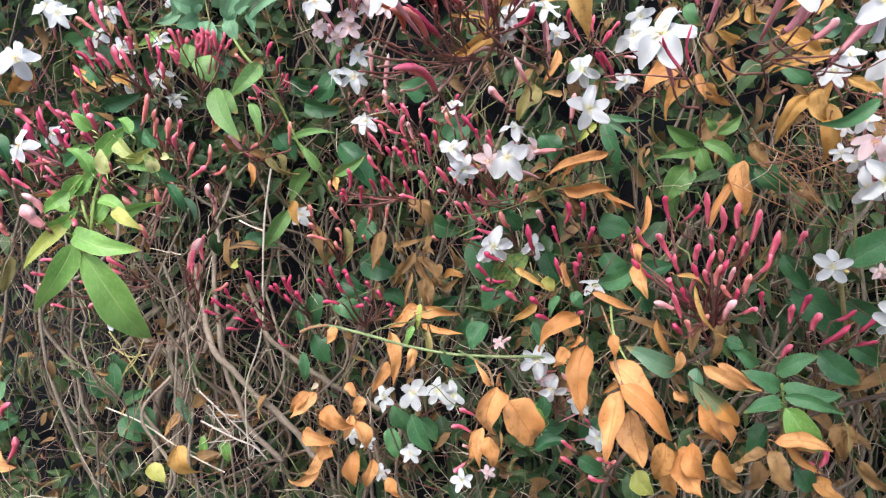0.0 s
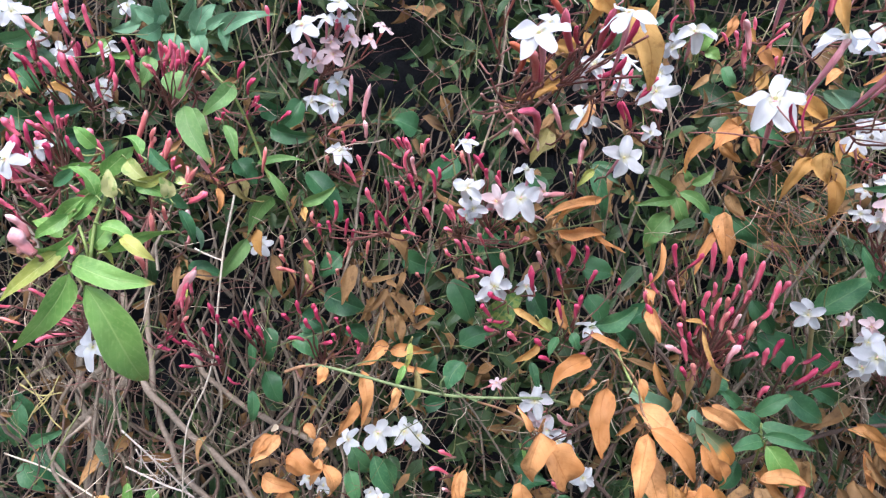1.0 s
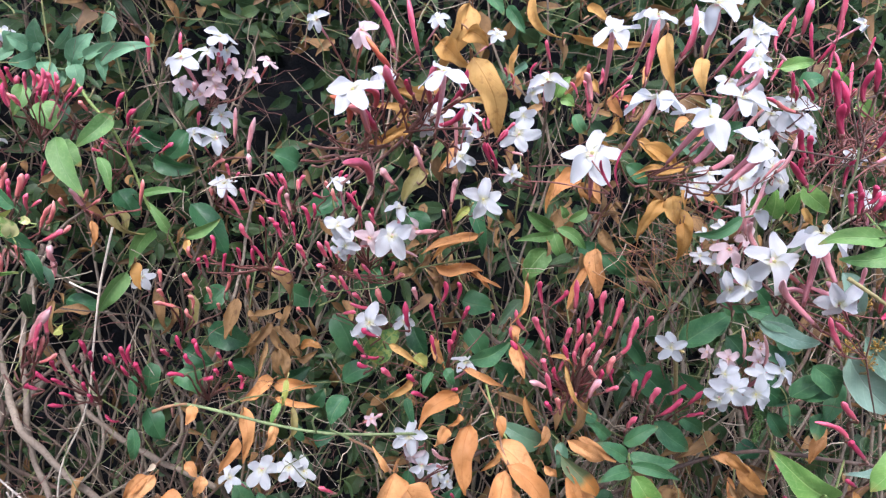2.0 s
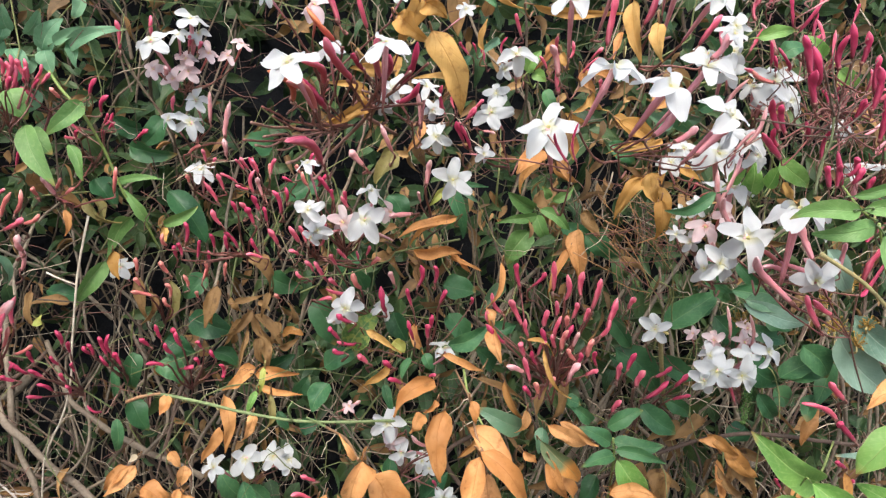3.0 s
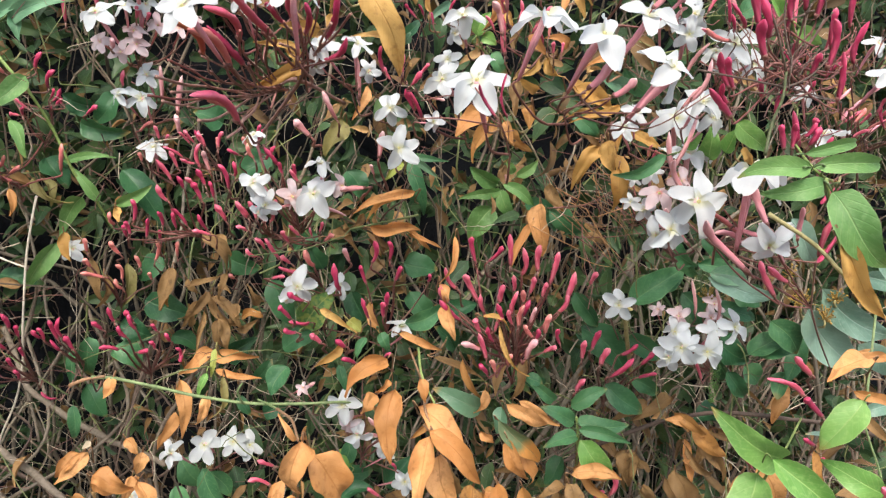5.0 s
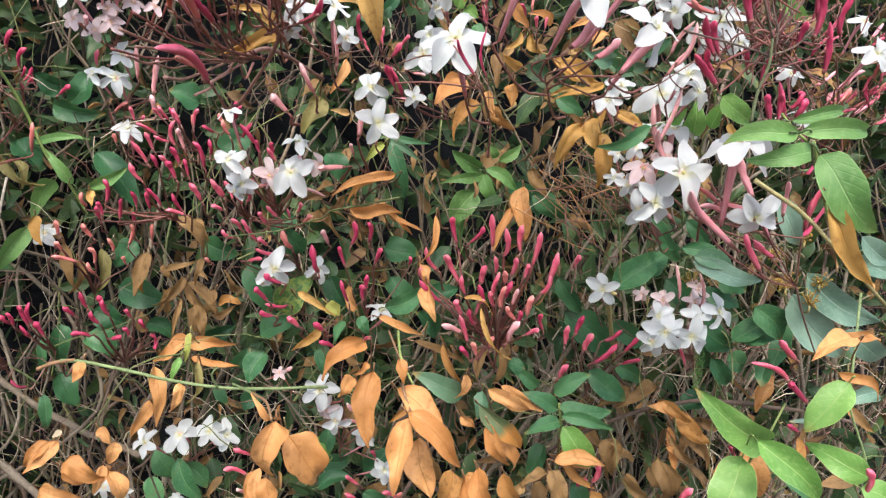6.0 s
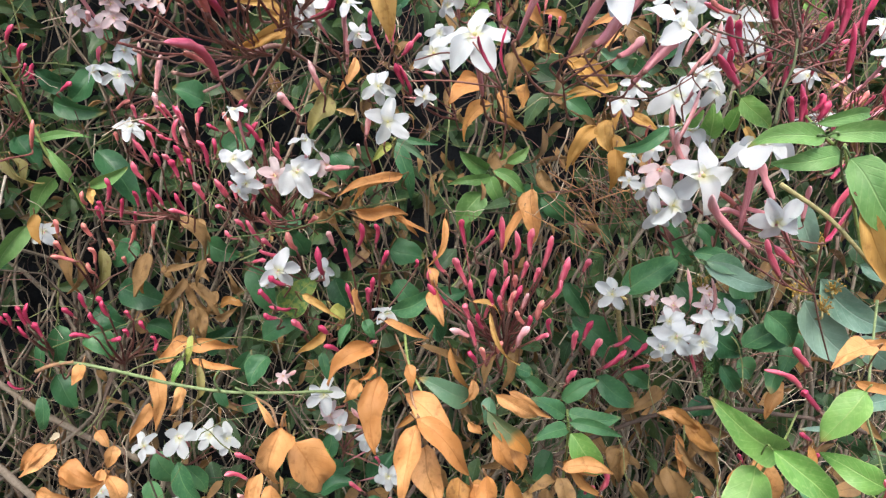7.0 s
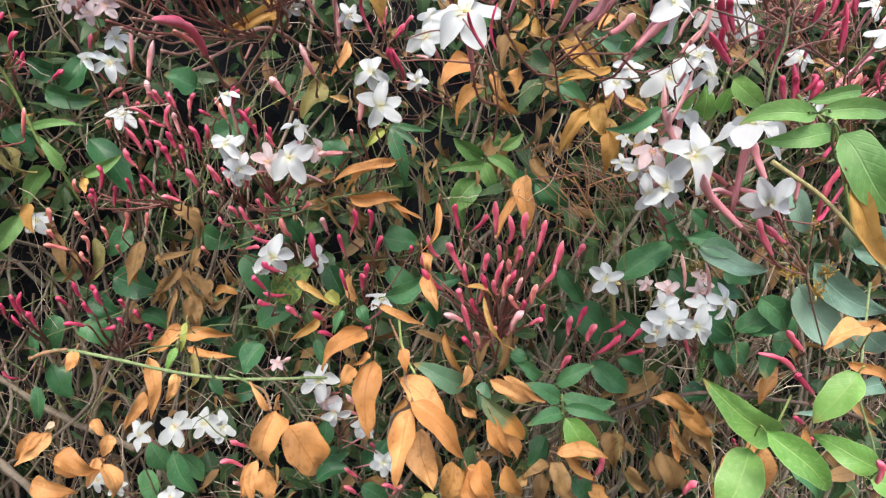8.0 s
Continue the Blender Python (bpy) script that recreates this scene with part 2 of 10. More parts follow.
LITTER_ONE = leaf_material("inner_dry_leaf_single", (0.13, 0.085, 0.04), (0.40, 0.23, 0.085), (0.12, 0.07, 0.03), 0.7)
TWIGS_ONE = bark_material("thicket_bark_single", (0.055, 0.042, 0.03), (0.24, 0.19, 0.13), 0.8)
WOOD_ONE = bark_material("old_wood_single", (0.085, 0.072, 0.053), (0.28, 0.24, 0.175), 0.8)
SOIL = bark_material("soil", (0.045, 0.033, 0.024), (0.09, 0.066, 0.046), 0.95, sheen=0.1)
MOSS = bark_material("moss", (0.05, 0.12, 0.03), (0.14, 0.26, 0.07), 0.9, island=True)
# Deep shade inside the hedge is put into this near-black colour.
CORE = bark_material("hedge_painted_shade", (0.013, 0.015, 0.018), (0.030, 0.030, 0.032), 1.0, sheen=0.0)


# ---- shapes ----
def mesh_of(name, points, faces, uvs=None, smooth=True):
    """A mesh from rows of points and faces; uvs: one pair a point."""
    mesh = bpy.data.meshes.new(name)
    mesh.from_pydata([tuple(p) for p in points], [], faces)
    if uvs is not None:
        layer = mesh.uv_layers.new(name="UVMap")
        index = np.empty(len(mesh.loops), dtype=np.int32)
        mesh.loops.foreach_get("vertex_index", index)
        layer.data.foreach_set("uv", np.asarray(uvs, dtype=np.float32)[index].ravel())
    mesh.polygons.foreach_set("use_smooth", [smooth] * len(mesh.polygons))
    return mesh


def part(name, mesh, material, parent, label=""):
    ob = new(name, mesh)
    if not mesh.materials:
        mesh.materials.append(material)
    ob.parent = parent
    return tagged(ob, label)


def grid_faces(rows, columns, first=0):
    return [(first + r * columns + c, first + r * columns + c + 1, first + (r + 1) * columns + c + 1, first + (r + 1) * columns + c)
            for r in range(rows - 1) for c in range(columns - 1)]


def blade(base, tip, width, roll, bend, dry, rng, rows=16, columns=7):
    """The points and uvs of a pointed leaf from base to tip, folded along its rib, turned to the open side of the hedge."""
    base, tip = np.array(base), np.array(tip)
    axis = tip - base
    length = np.linalg.norm(axis)
    axis /= length
    out = np.array((0.02, 0.0, 0.91)) - (base + tip) / 2
    side = np.cross(axis, out)
    side /= np.linalg.norm(side)
    up = np.cross(side, axis)
    lean = radians(roll) * rng.choice((-1, 1))
    twist = rng.uniform(-0.6, 0.6) * (1.7 if dry else 1.2)
    fold = rng.uniform(0.15, 0.6) * (1.25 if dry else 1)
    waves, phase = rng.uniform(0.02, 0.07) * (2.0 if dry else 1), rng.uniform(0, 6)
    sway = rng.uniform(-0.06, 0.06) * (2.0 if dry else 1.7)
    curl = rng.uniform(-0.10, 0.2) * (2.4 if dry else 1.5 if width < 0.02 else 0.5)
    power, taper = (rng.uniform(0.58, 0.74), rng.uniform(0.62, 0.82)) if dry or width < 0.35 * length else (rng.uniform(0.72, 0.86), rng.uniform(0.55, 0.68))
    crease, kink = rng.uniform(-0.06, 0.06, 6) * (1.3 if dry else 0.45), rng.uniform(0, 6)
    points, uvs = [], []
    for u in np.linspace(0, 1, rows):
        half = 0.5 * width * (max(0.0, math.sin(math.pi * u**power)) ** taper * (1.06 - 0.28 * u) + 0.02 * (1 - u))
        if u > 0.999:
            half = 0.0004
        turn = lean + twist * (u - 0.4)
        s = side * math.cos(turn) + up * math.sin(turn)
        n = up * math.cos(turn) - side * math.sin(turn)
        mid = base + axis * length * u + n * length * (bend * 4 * u * (1 - u) - curl * u * u * u) + s * length * sway * math.sin(math.pi * u)
        for v in np.linspace(-1, 1, columns):
            half_here = half * (1 + (0.08 if dry else 0.045) * math.sin(5 * phase + 14 * u + 2.2 * v))
            edge = waves * width * math.sin(phase + 9 * u + 2 * v) * v * v
            edge += width * (crease[0] * math.sin(5 * u + 3 * v + kink) + crease[1] * math.sin(11 * u - 2 * v) + crease[2] * math.sin(7 * v + 4 * u))
            points.append(mid + s * half_here * v * math.cos(fold * abs(v)) + n * (half_here * abs(v) * fold + edge))
            uvs.append((u, v))
    return points, uvs


def tube(path, radii, sides=7):
    """The points, uvs and faces of a round tapering tube along a path."""
    path = [Vector(p) for p in path]
    points, uvs, faces = [], [], []
    normal = None
    for k, p in enumerate(path):
        way = (path[min(k + 1, len(path) - 1)] - path[max(k - 1, 0)]).normalized()
        if normal is None:
            normal = way.orthogonal().normalized()
        normal = (normal - way * normal.dot(way)).normalized()
        other = way.cross(normal)
        for a in range(sides):
            turn = 2 * math.pi * a / sides
            points.append(p + (normal * math.cos(turn) + other * math.sin(turn)) * radii[k])
            uvs.append((k / (len(path) - 1), a / sides))
    for k in range(len(path) - 1):
        for a in range(sides):
            b = (a + 1) % sides
            faces.append((k * sides + a, k * sides + b, (k + 1) * sides + b, (k + 1) * sides + a))
    faces.append(tuple(range(sides))[::-1])
    faces.append(tuple((len(path) - 1) * sides + a for a in range(sides)))
    return points, uvs, faces


def glide(points, steps):
    """A smooth path through the points."""
    points = [Vector(p) for p in points]
    ends = [2 * points[0] - points[1], *points, 2 * points[-1] - points[-2]]
    path = []
    for k in range(len(points) - 1):
        a, b, c, d = ends[k : k + 4]
        for s in range(steps):
            u = s / steps
            path.append(0.5 * (2 * b + (c - a) * u + (2 * a - 5 * b + 4 * c - d) * u * u + (3 * b - a - 3 * c + d) * u * u * u))
    return [*path, points[-1]]


# ---- kinds of things ----
CHANCE = random.Random(11)
DRY = ("o", "oy", "ot", "t", "yo")


BACK = {}


def thing(name, root, label, category, group=""):
    """An empty at the foot of a spray or cluster, with the stalk that joins it to the thicket."""
    ob = tagged(new(name), label, category, group)
    ob.location = root
    rx, ry, rz = root
    back = Vector((0.07 * rx / ry + CHANCE.uniform(-0.012, 0.012), 0.07, 0.07 * (rz - 0.91) / ry + CHANCE.uniform(-0.015, 0.003)))
    BACK[ob.name] = back
    path = glide([(0, 0, 0), back * 0.4 + Vector((0, 0, -0.008)), back], 4)
    points, uvs, faces = tube(path, [0.0004 + 0.0003 * k / 8 for k in range(9)], 6)
    part("stalk", mesh_of("stalk", points, faces, uvs), BARK["red" if name != "leaf_spray" else "yo"], ob)
    return ob


def joined(t, name, start, lead, colour, radius, reach_most=0.06):
    """A thin stalk from a bud's or leaf's foot to the hub of its spray, or, far from that, back into the thicket."""
    start, lead = Vector(start), Vector(lead)
    reach = start.length
    if reach < 0.003:
        return
    end = BACK[t.name] * CHANCE.uniform(0.0, 0.25)
    end.z += 0.06 * reach * CHANCE.uniform(-1, 1)
    if reach > reach_most:
        at = start + t.location
        end = start + Vector((0.05 * at.x / at.y + CHANCE.uniform(-0.004, 0.004), 0.05, 0.05 * (at.z - 0.91) / at.y + CHANCE.uniform(-0.012, -0.002)))
    way = start - end
    span = way.length
    sag = Vector((CHANCE.uniform(-0.05, 0.05), 0.06, CHANCE.uniform(-0.10, 0.0))) * span
    path = glide([start, start + lead.normalized() * min(0.2 * span, 0.004), end + way * 0.5 + sag, end], 4)
    path = [p + noise.noise_vector((p + t.location) * 150) * min(radius * 1.2, 0.03 * span) for p in path]
    points, uvs, faces = tube(path, [radius * (1 + 0.6 * k / 12) * (1 + 0.35 * (k in (4, 8))) for k in range(13)], 5)
    part(name, mesh_of(name, points, faces, uvs), BARK[colour], t)


def leaf(t, base, tip, width, colour, roll, bend):
    rng = np.random.RandomState(CHANCE.randrange(10**6))
    points, uvs = blade(base, tip, width, roll, bend, colour in DRY, rng)
    foot = np.array(t.location)
    part("leaf", mesh_of("leaf", [p - foot for p in points], grid_faces(16, 7), uvs), LEAF[colour], t)
    stalk = {"lg": "lg", "g": "g", "dg": "g", "gg": "g", "sg": "g", "mg": "g", "bl": "g", "cy": "lg", "yg": "yg", "mot": "lg"}.get(colour, "rust")
    joined(t, "petiole", np.array(base) - foot, np.array(base) - np.array(tip), stalk, 0.00034, 0.025)


def bud(t, base, tip, width, colour):
    """A slender tube swelling into a furled, twisted, pointed head, on a thin stalk with a small calyx."""
    foot = Vector(t.location)
    a, b = Vector(base) - foot, Vector(tip) - foot
    a = a.lerp(b, CHANCE.uniform(0.08, 0.38) if base[1] > 0.34 else CHANCE.uniform(0.0, 0.14))
    length = (b - a).length
    bow = Vector((CHANCE.uniform(-1, 1), CHANCE.uniform(-1, 1), CHANCE.uniform(-1, 1))) * length * 0.13
    nod = Vector((CHANCE.uniform(-1, 1), CHANCE.uniform(-1, 1), CHANCE.uniform(-1, 1))) * length * 0.09
    steps = (0, 0.12, 0.28, 0.42, 0.52, 0.60, 0.68, 0.77, 0.86, 0.93, 0.98, 1.0)
    path = [a.lerp(b, u) + bow * 4 * u * (1 - u) + nod * max(0.0, u - 0.5) ** 1.5 * 3.0 for u in steps]
    slim = min(1.0, max(0.0, (length / width - 4.5) / 3.0))
    neck, swell = CHANCE.uniform(0.58, 0.78) + 0.12 * slim, CHANCE.uniform(0.86, 1.04) - 0.08 * slim
    shape = (0.48, 0.62 + 0.06 * slim, 0.74 + 0.06 * slim, 0.80 + 0.05 * slim, neck + 0.1, 0.80 * swell, 0.96 * swell, 1.0 * swell, 0.85 * swell, 0.56, 0.26, 0.05)
    points, uvs, faces = tube(path, [width * 0.5 * r for r in shape], 10)
    wring = CHANCE.uniform(1.0, 2.6) * CHANCE.choice((-1, 1))
    for k, p in enumerate(points):
        ring, turn = divmod(k, 10)
        furl = 0.15 * math.cos(2 * (2 * math.pi * turn / 10) + 4 * wring * steps[ring]) * max(0.25, min(1.0, 4 * steps[ring] - 1.8))
        points[k] = path[ring] + (p - path[ring]) * (1 + furl + 0.2 * noise.noise((p + foot) * 420))
    ob = part("bud", mesh_of("bud", points, faces, uvs), BUD[colour], t)
    points, uvs, faces = tube([a - (b - a) * 0.03, a + (b - a) * 0.04, a + (b - a) * 0.09], [width * 0.2, width * 0.32, width * 0.30], 6)
    part("calyx", mesh_of("calyx", points, faces, uvs), BARK["red"], ob)
    joined(t, "pedicel", a, a - b, CHANCE.choice(("wine", "red", "stalk")), (0.14 if base[1] > 0.34 else 0.10) * width)


def bunch(t, centre, spread_out, count, way, lengths, widths, colours):
    """Buds massed round a centre, all leaning one way, each on its own stalk."""
    for _ in range(count):
        base = Vector([c + CHANCE.uniform(-1, 1) * r for c, r in zip(centre, spread_out)])
        lean = (Vector(way).normalized() + Vector((CHANCE.gauss(0, 0.22), CHANCE.gauss(0, 0.15), CHANCE.gauss(0, 0.12)))).normalized()
        bud(t, tuple(base), tuple(base + lean * CHANCE.uniform(*lengths)), CHANCE.uniform(*widths), CHANCE.choice(colours))


def petal_mesh(name, seed, rows=12, columns=7):
    """A petal of length 1 along y: broad foot, oblong blade with a blunt point, channelled and bent back a little."""
    rng = np.random.RandomState(seed)
    droop, cup, wave, point = rng.uniform(-0.08, 0.34), rng.uniform(-0.45, 0.8), rng.uniform(0.03, 0.10), rng.uniform(0.36, 0.50)
    slim, bent, rough = rng.uniform(0.26, 0.325), rng.uniform(-0.10, 0.10), rng.uniform(0, 6)
    skew = rng.uniform(-0.06, 0.06)
    points, uvs = [], []
    for step in np.linspace(0, 1, rows):
        u = 1 - (1 - step) ** 1.4
        half = slim * max(0.0, math.sin(math.pi * (0.13 + 0.87 * u) ** 1.12)) ** point if u < 0.999 else 0.3 * slim
        for v in np.linspace(-1, 1, columns):
            z = 0.08 * math.sin(math.pi * min(1.0, u * 1.4)) - droop * u * u + cup * half * v * v + wave * math.sin(6 * u + 3 * v + rough) * v
            points.append((half * v * (1 + 0.06 * math.sin(9 * u + rough + 2 * v)) + skew * math.sin(math.pi * u) + bent * u * u, 0.02 + 0.98 * u, z))
            uvs.append((u, v))
    return mesh_of(name, points, grid_faces(rows, columns), uvs)


PETALS = {key: [petal_mesh("petal", 20 + k) for k in range(12)] for key in PETAL}
throat_points, throat_uvs, throat_faces = tube([(0, 0, -0.05), (0, 0, 0.05), (0, 0, 0.085)], [0.075, 0.085, 0.04], 8)
THROAT_MESH = mesh_of("throat", throat_points, throat_faces, throat_uvs)


def flower(t, centre, facing, radius, turn, colour):
    """Five petals round a yellow throat on a long pink tube."""
    foot = Vector(t.location)
    c, n = Vector(centre) - foot, (Vector(facing) + Vector((0, 0, 0.35 if centre[1] > 0.5 else 0.0))).normalized()
    up = Vector((0, 0, 1)) - n * n.z
    up = up.normalized() if up.length > 0.15 else n.orthogonal().normalized()
    right = up.cross(n)
    end = c - n * radius * CHANCE.uniform(1.4, 1.85) - c * 0.12 + Vector((CHANCE.uniform(-1, 1), 0.6, CHANCE.uniform(-1.2, 0))) * radius * 0.3
    path = glide([c, c - n * radius * 0.8, end], 6)
    radii = [radius * r for r in (0.15, 0.115, 0.10, 0.10, 0.106, 0.112, 0.11, 0.10, 0.09, 0.082, 0.074, 0.064, 0.05)]
    points, uvs, faces = tube(path, radii, 8)
    ob = part("flower", mesh_of("flower_tube", points, faces, [(1 - u, v) for u, v in uvs]), BUD["tube" if colour == "w" else "sal"], t)
    frame_of = Matrix((right, up, n)).transposed().to_4x4()
    at = Matrix.Translation(c) @ frame_of
    for k in range(5):
        spin = radians(-turn + 72 * k + CHANCE.uniform(-12, 12))
        size = radius * CHANCE.uniform(0.9, 1.08)
        tilt = CHANCE.uniform(-24, 12) if CHANCE.random() > 0.1 else CHANCE.uniform(-55, -35)
        petal = part("petal", CHANCE.choice(PETALS[colour]), PETAL[colour], ob)
        petal.matrix_local = at @ Matrix.Rotation(spin, 4, "Z") @ Matrix.Rotation(radians(tilt), 4, "X") @ Matrix.Rotation(radians(CHANCE.uniform(-16, 16)), 4, "Y") @ Matrix.Diagonal((size, size, size, 1))
    throat = part("throat", THROAT_MESH, THROAT, ob, "small yellow throat")
    throat.matrix_local = at @ Matrix.Scale(0.75 * radius, 4)
    joined(t, "pedicel", end, end - c, "red", 0.00036)


def stem(t, radius, colour, *points):
    foot = Vector(t.location)
    path = glide([Vector(p) - foot for p in points], 6)
    last = len(path) - 1
    radii = [radius * (1.08 - 0.25 * k / last) * (1 + 0.12 * (k % 6 == 0)) for k in range(last + 1)]
    rings, uvs, faces = tube(path, radii, 8)
    part("stem", mesh_of("stem", rings, faces, uvs), BARK[colour], t)
    if colour == "bone":
        for k in range(2, last, 2):
            way = (path[k] - path[k - 1]).normalized() + Vector((CHANCE.gauss(0, 0.7), CHANCE.gauss(0, 0.5), CHANCE.gauss(0.2, 0.7)))
            tip = path[k] + way.normalized() * CHANCE.uniform(0.006, 0.022)
            side = [path[k], path[k].lerp(tip, 0.5) + Vector((0, 0, CHANCE.uniform(-0.0015, 0.0015))), tip]
            rings, uvs, faces = tube(side, [radius * 0.5, radius * 0.4, radius * 0.25], 5)
            part("side_twig", mesh_of("side_twig", rings, faces, uvs), BARK[colour], t)


def forks(t, count, low, high):
    """Fine brown stalks in forked pairs, filling the box from low to high, each with a knot where it divides."""
    foot = Vector(t.location)
    for _ in range(count):
        base = Vector([CHANCE.uniform(a, b) for a, b in zip(low, high)]) - foot
        way = Vector((CHANCE.gauss(0.15, 0.65), CHANCE.gauss(0, 0.3), CHANCE.uniform(0.25, 1.0))).normalized()
        node = base + way * CHANCE.uniform(0.008, 0.016)
        radius, tone = CHANCE.uniform(0.00022, 0.0004), BARK[CHANCE.choice(("brown", "red", "stalk", "wine"))]
        limbs = [(base, node)]
        for turn in (-1, 1):
            limbs.append((node, node + (way + Vector((0.55 * turn, CHANCE.gauss(0, 0.2), CHANCE.gauss(0, 0.25)))).normalized() * CHANCE.uniform(0.004, 0.011)))
        for k, (a, b) in enumerate(limbs):
            bow = Vector((CHANCE.gauss(0, 1), CHANCE.gauss(0, 1), CHANCE.gauss(0, 1))) * 0.06 * (b - a).length
            points, uvs, faces = tube(glide([a, a.lerp(b, 0.5) + bow, b], 3), [radius * r * (1 - 0.2 * (k > 0)) for r in (1, 0.95, 0.9, 0.88, 0.9, 1.1, 1.6)], 5)
            part("stalk", mesh_of("stalk", points, faces, uvs), tone, t)


def vine(label, radius, colour, *points):
    """A bare stem with knots and bends."""
    path = glide(points, 8)
    path = [p + noise.noise_vector(p * 40) * radius * 1.1 + noise.noise_vector(p * 14) * 0.003 for p in path]
    radii = [radius * (1 + 0.22 * noise.noise(p * 90)) for p in path]
    foot = path[0].copy()
    rings, uvs, faces = tube([p - foot for p in path], radii, 9)
    mesh = mesh_of("vine_stem", rings, faces, uvs)
    mesh.materials.append(BARK[colour])
    ob = tagged(new("vine_stem", mesh), label, "stem", "bare stems")
    ob.location = foot


def grains(t, centre, radius):
    """A loose head of tiny dry grains on fine stalks."""
    foot = Vector(t.location)
    c = Vector(centre) - foot
    points, faces, uvs = [], [], []
    for _ in range(34):
        way = Vector((CHANCE.gauss(0, 1), CHANCE.gauss(0, 1), CHANCE.gauss(0, 1))).normalized()
        p = c + way * radius * CHANCE.uniform(0.3, 1.0)
        size = CHANCE.uniform(0.0004, 0.0009)
        for path, radii in (([c - Vector((0, 0, radius * 0.5)), p], [0.0002, 0.0002]), ([p - way * size, p, p + way * size], [0.4 * size, size, 0.3 * size])):
            ring, uv, face = tube(path, radii, 5)
            faces += [tuple(i + len(points) for i in f) for f in face]
            points += ring
            uvs += uv
    part("grain_head", mesh_of("grain_head", points, faces, uvs), GRAINS, t)
    joined(t, "stalk", c - Vector((0, 0, radius * 0.5)), (0, 0, -1), "yo", 0.0006)


def moss(t, centre, radius, drop):
    """A hanging tuft of fine green fuzz."""
    foot = Vector(t.location)
    c = Vector(centre) - foot
    points, faces, uvs = [], [], []
    for _ in range(420):
        u = CHANCE.uniform(-1, 1)
        wide = radius * math.sqrt(max(0.05, 1 - u * u)) * (0.7 + 0.5 * noise.noise((u * 4, 3, 1)))
        p = c + Vector((CHANCE.gauss(0, 0.5) * wide, CHANCE.gauss(0, 0.3) * wide, u * drop))
        way = Vector((CHANCE.gauss(0, 1), CHANCE.gauss(0, 1), CHANCE.gauss(0, 1))).normalized() * CHANCE.uniform(0.0007, 0.0016)
        ring, uv, face = tube([p, p + way * 0.5, p + way], [0.0002, 0.00028, 0.00005], 4)
        faces += [tuple(i + len(points) for i in f) for f in face]
        points += ring
        uvs += uv
    part("moss_fuzz", mesh_of("moss_fuzz", points, faces, uvs), MOSS, t)
    joined(t, "stem", c + Vector((0, 0, drop)), (0, 0, 1), "yo", 0.0006)


# ---- ground and the body of the hedge ----
def front(x):
    """How far back the face of the thicket lies."""
    return float(np.interp(x, (-0.6, -0.05, 0.06, 0.2, 0.8), (0.62, 0.60, 0.52, 0.47, 0.46)))


side_steps = [-300, -40, -8, *np.linspace(-2, 2, 41), 8, 40, 300]
soil = [(x, y + 0.5, 0.012 * noise.noise((3 * x, 3 * y, 0)) + 0.006 * noise.noise((14 * x, 14 * y, 1))) for y in side_steps for x in side_steps]
ground = tagged(new("ground", mesh_of("ground", soil, grid_faces(len(side_steps), len(side_steps)))), "bare brown soil under the hedge", "ground", kind="structure")
ground.data.materials.append(SOIL)


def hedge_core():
    """The inside of the hedge: a lumpy closed body behind the thicket, its near-black colour standing in for deep
    shade.
    """
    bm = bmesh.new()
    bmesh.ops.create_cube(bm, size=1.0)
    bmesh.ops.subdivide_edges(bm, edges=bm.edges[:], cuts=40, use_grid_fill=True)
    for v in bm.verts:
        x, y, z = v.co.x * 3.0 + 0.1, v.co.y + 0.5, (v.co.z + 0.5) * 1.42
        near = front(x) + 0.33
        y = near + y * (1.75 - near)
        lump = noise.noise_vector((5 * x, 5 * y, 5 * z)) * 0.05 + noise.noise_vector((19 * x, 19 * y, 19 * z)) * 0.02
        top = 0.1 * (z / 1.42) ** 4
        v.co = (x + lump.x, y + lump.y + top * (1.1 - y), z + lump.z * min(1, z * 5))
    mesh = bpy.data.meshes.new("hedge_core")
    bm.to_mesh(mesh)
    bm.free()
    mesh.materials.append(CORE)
    tagged(new("hedge_core", mesh), "closed body inside the hedge, coloured near black for deep shade", "hedge", kind="structure")


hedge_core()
t = thing("leaf_spray", (-0.1909, 0.4, 0.8218), "fresh light green young leaves arching forward from the hedge", "leaf spray", "left shoots")
stem(t, 0.00093, "lg", (-0.1909, 0.4, 0.8218), (-0.1733, 0.345, 0.8368), (-0.1707, 0.345, 0.8559), (-0.1663, 0.35, 0.8716), (-0.1634, 0.36, 0.8858))
stem(t, 0.00079, "lg", (-0.1733, 0.345, 0.8368), (-0.1737, 0.34, 0.8485), (-0.1778, 0.345, 0.8556))
leaf(t, (-0.169, 0.325, 0.8319), (-0.148, 0.345, 0.7762), 0.0222, "lg", -8, 0.14)
leaf(t, (-0.1758, 0.33, 0.8403), (-0.1393, 0.325, 0.8335), 0.0135, "lg", 15, 0.12)
leaf(t, (-0.1793, 0.335, 0.8344), (-0.1991, 0.325, 0.7973), 0.0142, "lg", -20, 0.15)
leaf(t, (-0.1837, 0.34, 0.8455), (-0.2108, 0.345, 0.8179), 0.0089, "yg", 30, 0.12)
leaf(t, (-0.1638, 0.34, 0.8446), (-0.1339, 0.345, 0.8517), 0.0083, "lg", 35, -0.15)
leaf(t, (-0.1982, 0.345, 0.8425), (-0.1781, 0.335, 0.8498), 0.0125, "lg", 10, 0.1)
leaf(t, (-0.1718, 0.345, 0.845), (-0.1629, 0.35, 0.8568), 0.0109, "lg", 20, 0.1)
